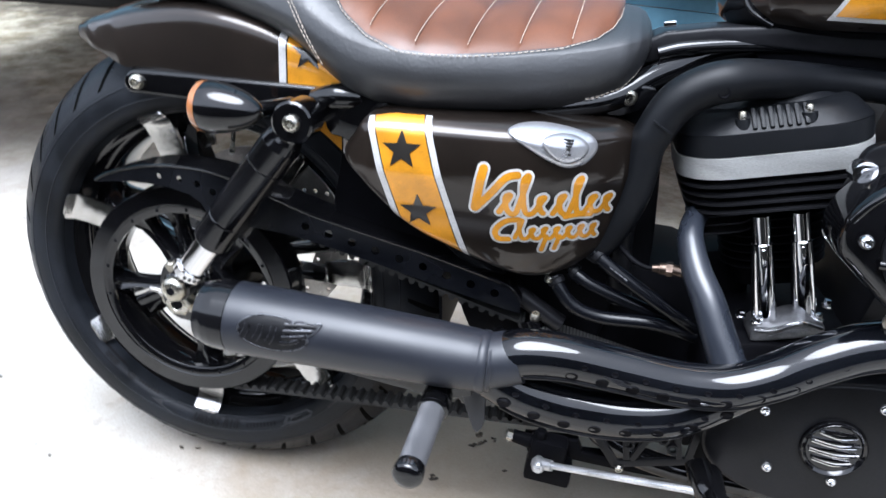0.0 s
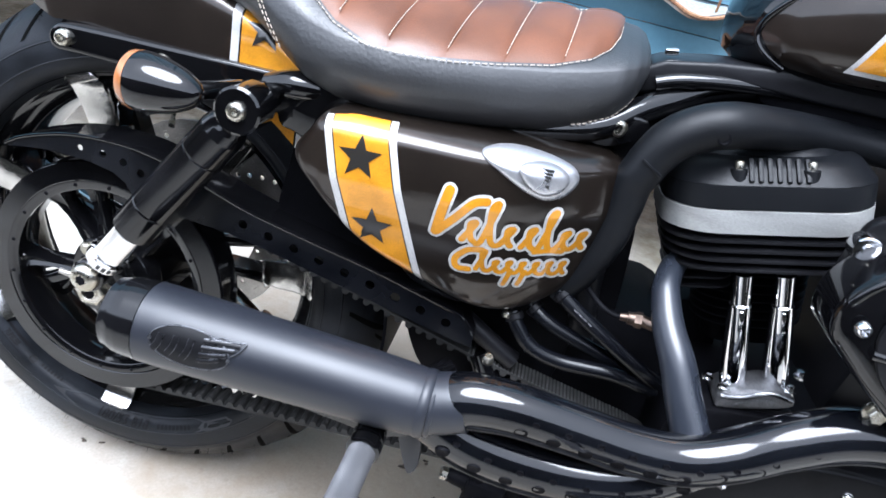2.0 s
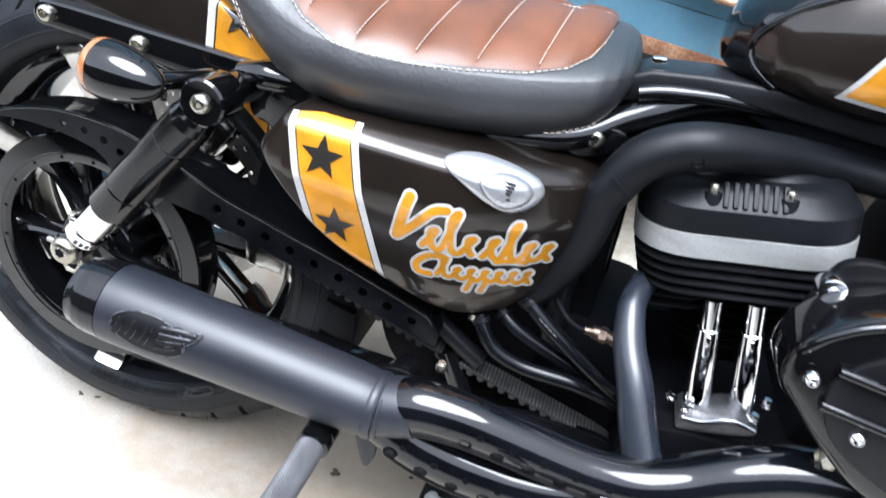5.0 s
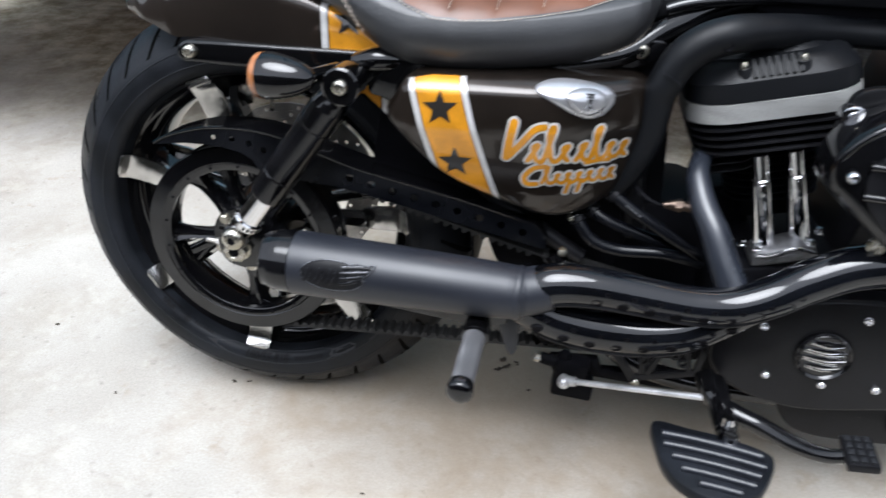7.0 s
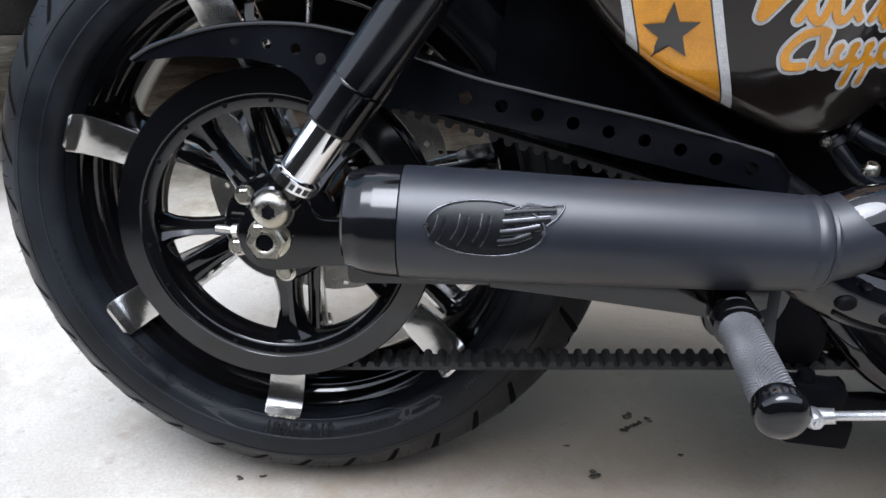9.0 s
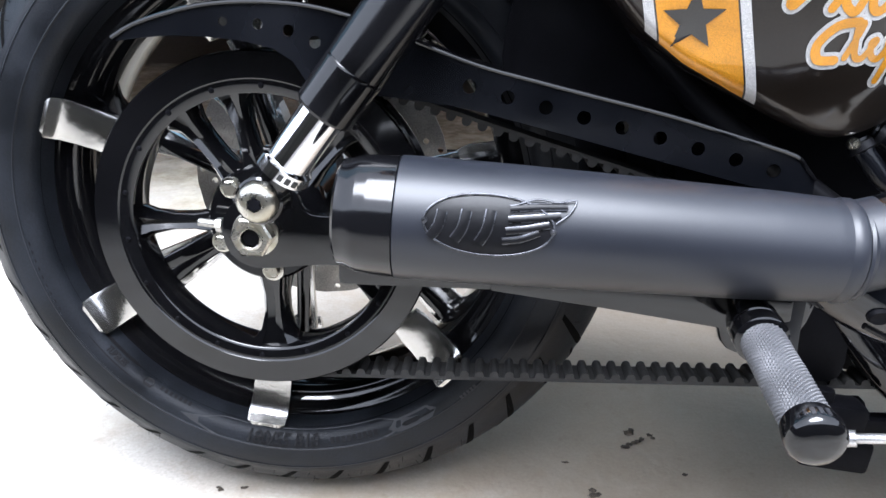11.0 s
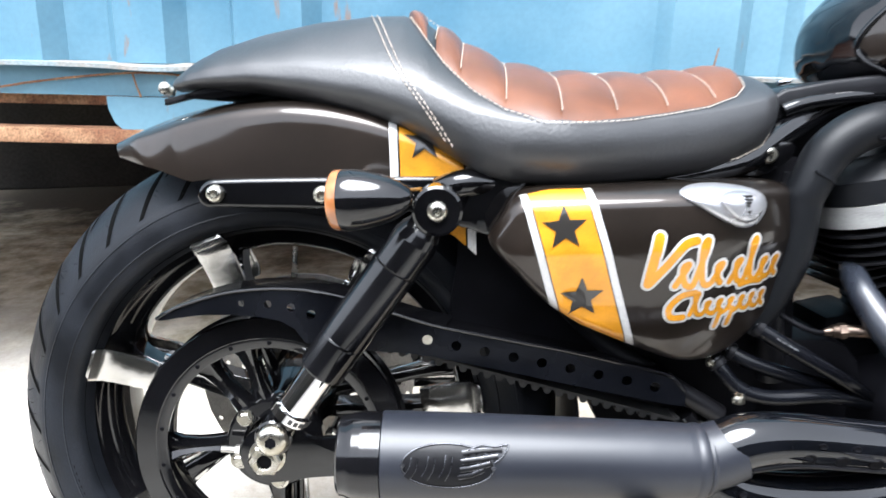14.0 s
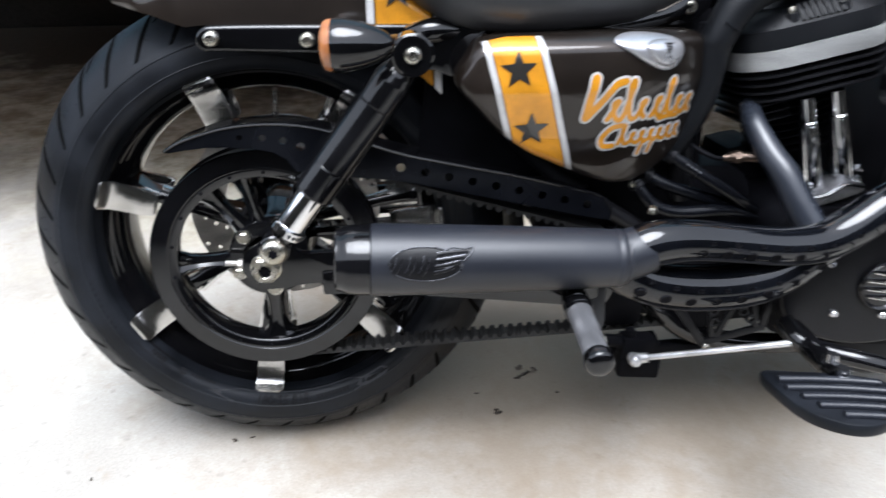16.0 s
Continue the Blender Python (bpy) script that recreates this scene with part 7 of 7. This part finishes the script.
    for k in range(4):
        p = Vector(hoses[2][1]).lerp(Vector(hoses[2][2]), 0.15 + 0.2 * k)
        part("print_bar", box((p.x, p.y - 0.0087, p.z + 0.002), (0.005, 0.0006, 0.0012), 0, (0, 32, 0)), silver_cap, bike)
    part("drain_bolt", button_bolt((0.481, -0.152, 0.0885), 0.0052, (0, -1, 0), 0.8), steel, bike, "small steel bolt below the oil tank")


build_frame()


# foot controls
def build_controls():
    # passenger peg, knurled
    root, tip = Vector((0.3745, -0.306, -0.0150)), Vector((0.3705, -0.4085, -0.0265))
    m = aim(root, tip)
    le = (tip - root).length
    v, f = [], []
    n, rows = 156, 110
    for i in range(rows + 1):
        for j in range(n):
            a = 2 * math.pi * j / n
            u_, w_ = j / n * 26 + i / rows * 27, j / n * 26 - i / rows * 27
            r = 0.0134 + 0.0011 * min(abs(u_ % 1 - 0.5), abs(w_ % 1 - 0.5)) * 2
            v.append((r * math.cos(a), r * math.sin(a), 0.002 + (le - 0.016) * i / rows))
    for i in range(rows):
        for j in range(n):
            j2 = (j + 1) % n
            f.append((i * n + j, i * n + j2, (i + 1) * n + j2, (i + 1) * n + j))
    peg = part("passenger_peg", moved((v, f), m), knurl_grey, bike, "knurled grey passenger peg with polished black ends", smooth=0)
    part("peg_end", moved(lathe([(le - 0.016, 0.013), (le - 0.015, 0.0150), (le - 0.008, 0.0160), (le - 0.002, 0.0158), (le + 0.001, 0.0138), (le + 0.003, 0.008), (le + 0.0035, 0.0)], n=48, axis="z"), m), black_gloss, peg, "polished black end cap")
    part("peg_collar", moved(lathe([(-0.034, 0.008), (-0.032, 0.0150), (-0.024, 0.0168), (-0.013, 0.0168), (-0.0122, 0.0155), (-0.011, 0.0155), (-0.010, 0.0172), (0.001, 0.0172), (0.003, 0.0145)], n=40, axis="z"), m), black_gloss, peg)
    face = m.to_3x3().inverted() @ Vector((-0.25, -0.1, 1.0))
    for k in range(5):
        a = math.atan2(face.y, face.x) + radians((k - 2) * 14)
        part("print_bar", moved(box((0.0161 * math.cos(a), 0.0161 * math.sin(a), le - 0.006), (0.0008, 0.0022, 0.0055), 0.0002, (0, 0, math.degrees(a))), m), emblem_edge, peg)
    part("peg_bracket", join(tube([(0.372, -0.285, -0.012), (0.378, -0.262, -0.004), (0.395, -0.225, 0.000), (0.430, -0.160, 0.004)], [0.012, 0.014, 0.015, 0.016], n=20), prism(rounded([(0.385, -0.065), (0.380, -0.010), (0.400, 0.018), (0.44, 0.02), (0.455, -0.01), (0.445, -0.055), (0.415, -0.075)], 4), -0.200, -0.188, 0.003)), black_gloss, bike, "gloss black peg bracket")
    part("muffler_hanger", prism([(0.20, 0.008), (0.41, 0.004), (0.41, -0.020), (0.38, -0.030), (0.28, -0.016), (0.20, -0.006)], -0.262, -0.254, 0.002), black_gloss, bike, "gloss black muffler hanger")
    part("hanger_bolt", button_bolt((0.400, -0.200, -0.030), 0.008, (0, -1, 0), 0.7), chrome, bike, "bright hanger bolt")
    part("hanger_plate", prism(rounded([(0.393, -0.006), (0.423, -0.003), (0.425, -0.036), (0.425, -0.067), (0.416, -0.080), (0.406, -0.058), (0.398, -0.031)], 3), -0.246, -0.238, 0.002), muffler_coat, bike, "satin grey hanger plate under the muffler")
    # rear brake cylinder, rod and pedal
    part("brake_cylinder", join(box((0.503, -0.158, -0.150), (0.048, 0.030, 0.034), 0.006, (0, 6, 0)), box((0.506, -0.158, -0.180), (0.060, 0.032, 0.030), 0.005, (0, 6, 0)), rod((0.455, -0.160, -0.136), (0.482, -0.160, -0.142), 0.0085, 0.0095, soft=0.002), rod((0.492, -0.160, -0.136), (0.493, -0.160, -0.122), 0.0085, 0.0075, soft=0.002)), black_deep, bike, "black rear brake cylinder")
    part("hose_fitting", rod((0.448, -0.162, -0.134), (0.457, -0.161, -0.1365), 0.0075, 0.0075, n=6), steel, bike, "small bright brake hose fitting")
    # black pivot plates that close the space under the exhaust
    part("pivot_plate", join(prism(rounded([(0.432, -0.03), (0.441, -0.090), (0.452, -0.122), (0.480, -0.126), (0.512, -0.121), (0.514, -0.07), (0.505, -0.03)], 3), -0.140, -0.128, 0.002),
                             prism(rounded([(0.540, -0.03), (0.545, -0.09), (0.556, -0.134), (0.585, -0.146), (0.640, -0.128), (0.690, -0.118), (0.690, -0.03)], 3), -0.140, -0.128, 0.002),
                             prism([(0.470, -0.150), (0.476, -0.176), (0.540, -0.178), (0.620, -0.184), (0.700, -0.186), (0.700, -0.176), (0.612, -0.168), (0.575, -0.163), (0.548, -0.164), (0.541, -0.147)], -0.138, -0.120, 0.003)), black_deep, bike, "black frame plates round the swingarm pivot")
    # open truss bracket below the exhaust pipes
    def strut(a, b, w):
        dx, dz = b[0] - a[0], b[1] - a[1]
        le = math.hypot(dx, dz)
        nx, nz = -dz / le * w, dx / le * w
        return prism([(a[0] + nx, a[1] + nz), (b[0] + nx, b[1] + nz), (b[0] - nx, b[1] - nz), (a[0] - nx, a[1] - nz)], -0.188, -0.182, 0.0012)

    truss = part("truss_bracket", strut((0.535, -0.062), (0.588, -0.138), 0.0055), black_satin, bike, "black open truss bracket under the exhaust")
    for a, b, w in (((0.584, -0.137), (0.676, -0.116), 0.0050), ((0.590, -0.060), (0.600, -0.128), 0.0040), ((0.636, -0.060), (0.606, -0.128), 0.0040), ((0.652, -0.060), (0.662, -0.118), 0.0038), ((0.680, -0.060), (0.672, -0.114), 0.0045)):
        part("strut", strut(a, b, w), black_satin, truss)
    for x, z in ((0.598, -0.086), (0.600, -0.104), (0.640, -0.090), (0.652, -0.102)):
        part("strut_ring", lathe([(-0.190, 0.0042), (-0.190, 0.0070), (-0.184, 0.0072), (-0.184, 0.0042)], (x, 0, z), n=18, closed=True), black_satin, truss)
    part("strut_bolt", button_bolt((0.592, -0.188, -0.141), 0.0055, (0, -1, 0), 0.7), steel, truss, "small steel bolt")
    brod = part("brake_rod", rod((0.497, -0.184, -0.156), (0.672, -0.262, -0.101), 0.0044, 0.0044, n=18), cast_bright, bike, "bright plated brake rod")
    part("rod_end", join(rod((0.490, -0.181, -0.158), (0.510, -0.190, -0.152), 0.0080, 0.0070), lathe([(-0.198, 0.0), (-0.198, 0.0030), (-0.1955, 0.0036), (-0.1955, 0.0058), (-0.192, 0.0082), (-0.186, 0.0095), (-0.180, 0.0088), (-0.174, 0.006)], (0.493, 0, -0.157), n=24)), cast_bright, brod, "bright rod end")
    arm = part("brake_pedal", tube([(0.672, -0.232, -0.085), (0.682, -0.262, -0.100), (0.702, -0.282, -0.104), (0.735, -0.300, -0.107), (0.765, -0.330, -0.104), (0.790, -0.356, -0.094), (0.812, -0.364, -0.084)], [0.014, 0.014, 0.0125, 0.0115, 0.0105, 0.009, 0.008], n=20), black_gloss, bike, "gloss black brake pedal with ribbed pad")
    part("pad", moved(box((0, 0, 0), (0.034, 0.052, 0.011), 0.003), pose(0.821, -0.367, -0.077, 0, -6, -5)), black_satin, arm)
    for k in range(3):
        for q in range(4):
            part("pad_stud", moved(box((-0.010 + k * 0.010, -0.018 + q * 0.012, 0.006), (0.0070, 0.0085, 0.004), 0.001), pose(0.821, -0.367, -0.077, 0, -6, -5)), rubber_light, arm)
    # rider's foot peg: wide ribbed plate on a round mount
    line = [(0.603, -0.313), (0.645, -0.319), (0.69, -0.329), (0.728, -0.345), (0.738, -0.362), (0.726, -0.395), (0.706, -0.423), (0.668, -0.437), (0.637, -0.428), (0.613, -0.402), (0.603, -0.360)]
    shape = [tuple(p) for p in spline(line, 4, closed=True)]
    pv, pf = prism(shape, 0.0, 0.016, 0.004, 2)
    m2 = pose(0, 0, -0.106, 0, 0, 0)
    foot = part("rider_peg", moved(([(x, z, -y) for x, y, z in pv], pf), m2), rubber, bike, "wide black ribbed rider foot peg")
    def row_at(k):
        c = []
        for t in np.linspace(0, 1, 14):
            x = 0.612 + 0.112 * t
            y = -0.338 - 0.0185 * k - 0.022 * t + 0.012 * t * (1 - t)
            c.append((x, y, -0.1045))
        return c
    for k in range(5):
        pts = [p for p in row_at(k)]
        lo_, hi_ = (0, 14) if k < 2 else ((1, 13) if k == 2 else ((2, 12) if k == 3 else (4, 10)))
        part("tread_rib", tube(pts[lo_:hi_], 0.0050, n=12, steps=2), muffler_coat, foot)
    part("peg_mount", join(rod((0.687, -0.228, -0.098), (0.690, -0.318, -0.106), 0.0155, 0.0145, n=28, soft=0.003), rod((0.690, -0.312, -0.108), (0.690, -0.335, -0.105), 0.011, 0.013, n=20)), black_gloss, foot)
    part("peg_pin", join(rod((0.690, -0.318, -0.098), (0.690, -0.318, -0.086), 0.0075, 0.0065, n=18), rod((0.690, -0.342, -0.102), (0.690, -0.342, -0.092), 0.009, 0.008, n=18)), chrome, foot, "bright pivot pin")


build_controls()
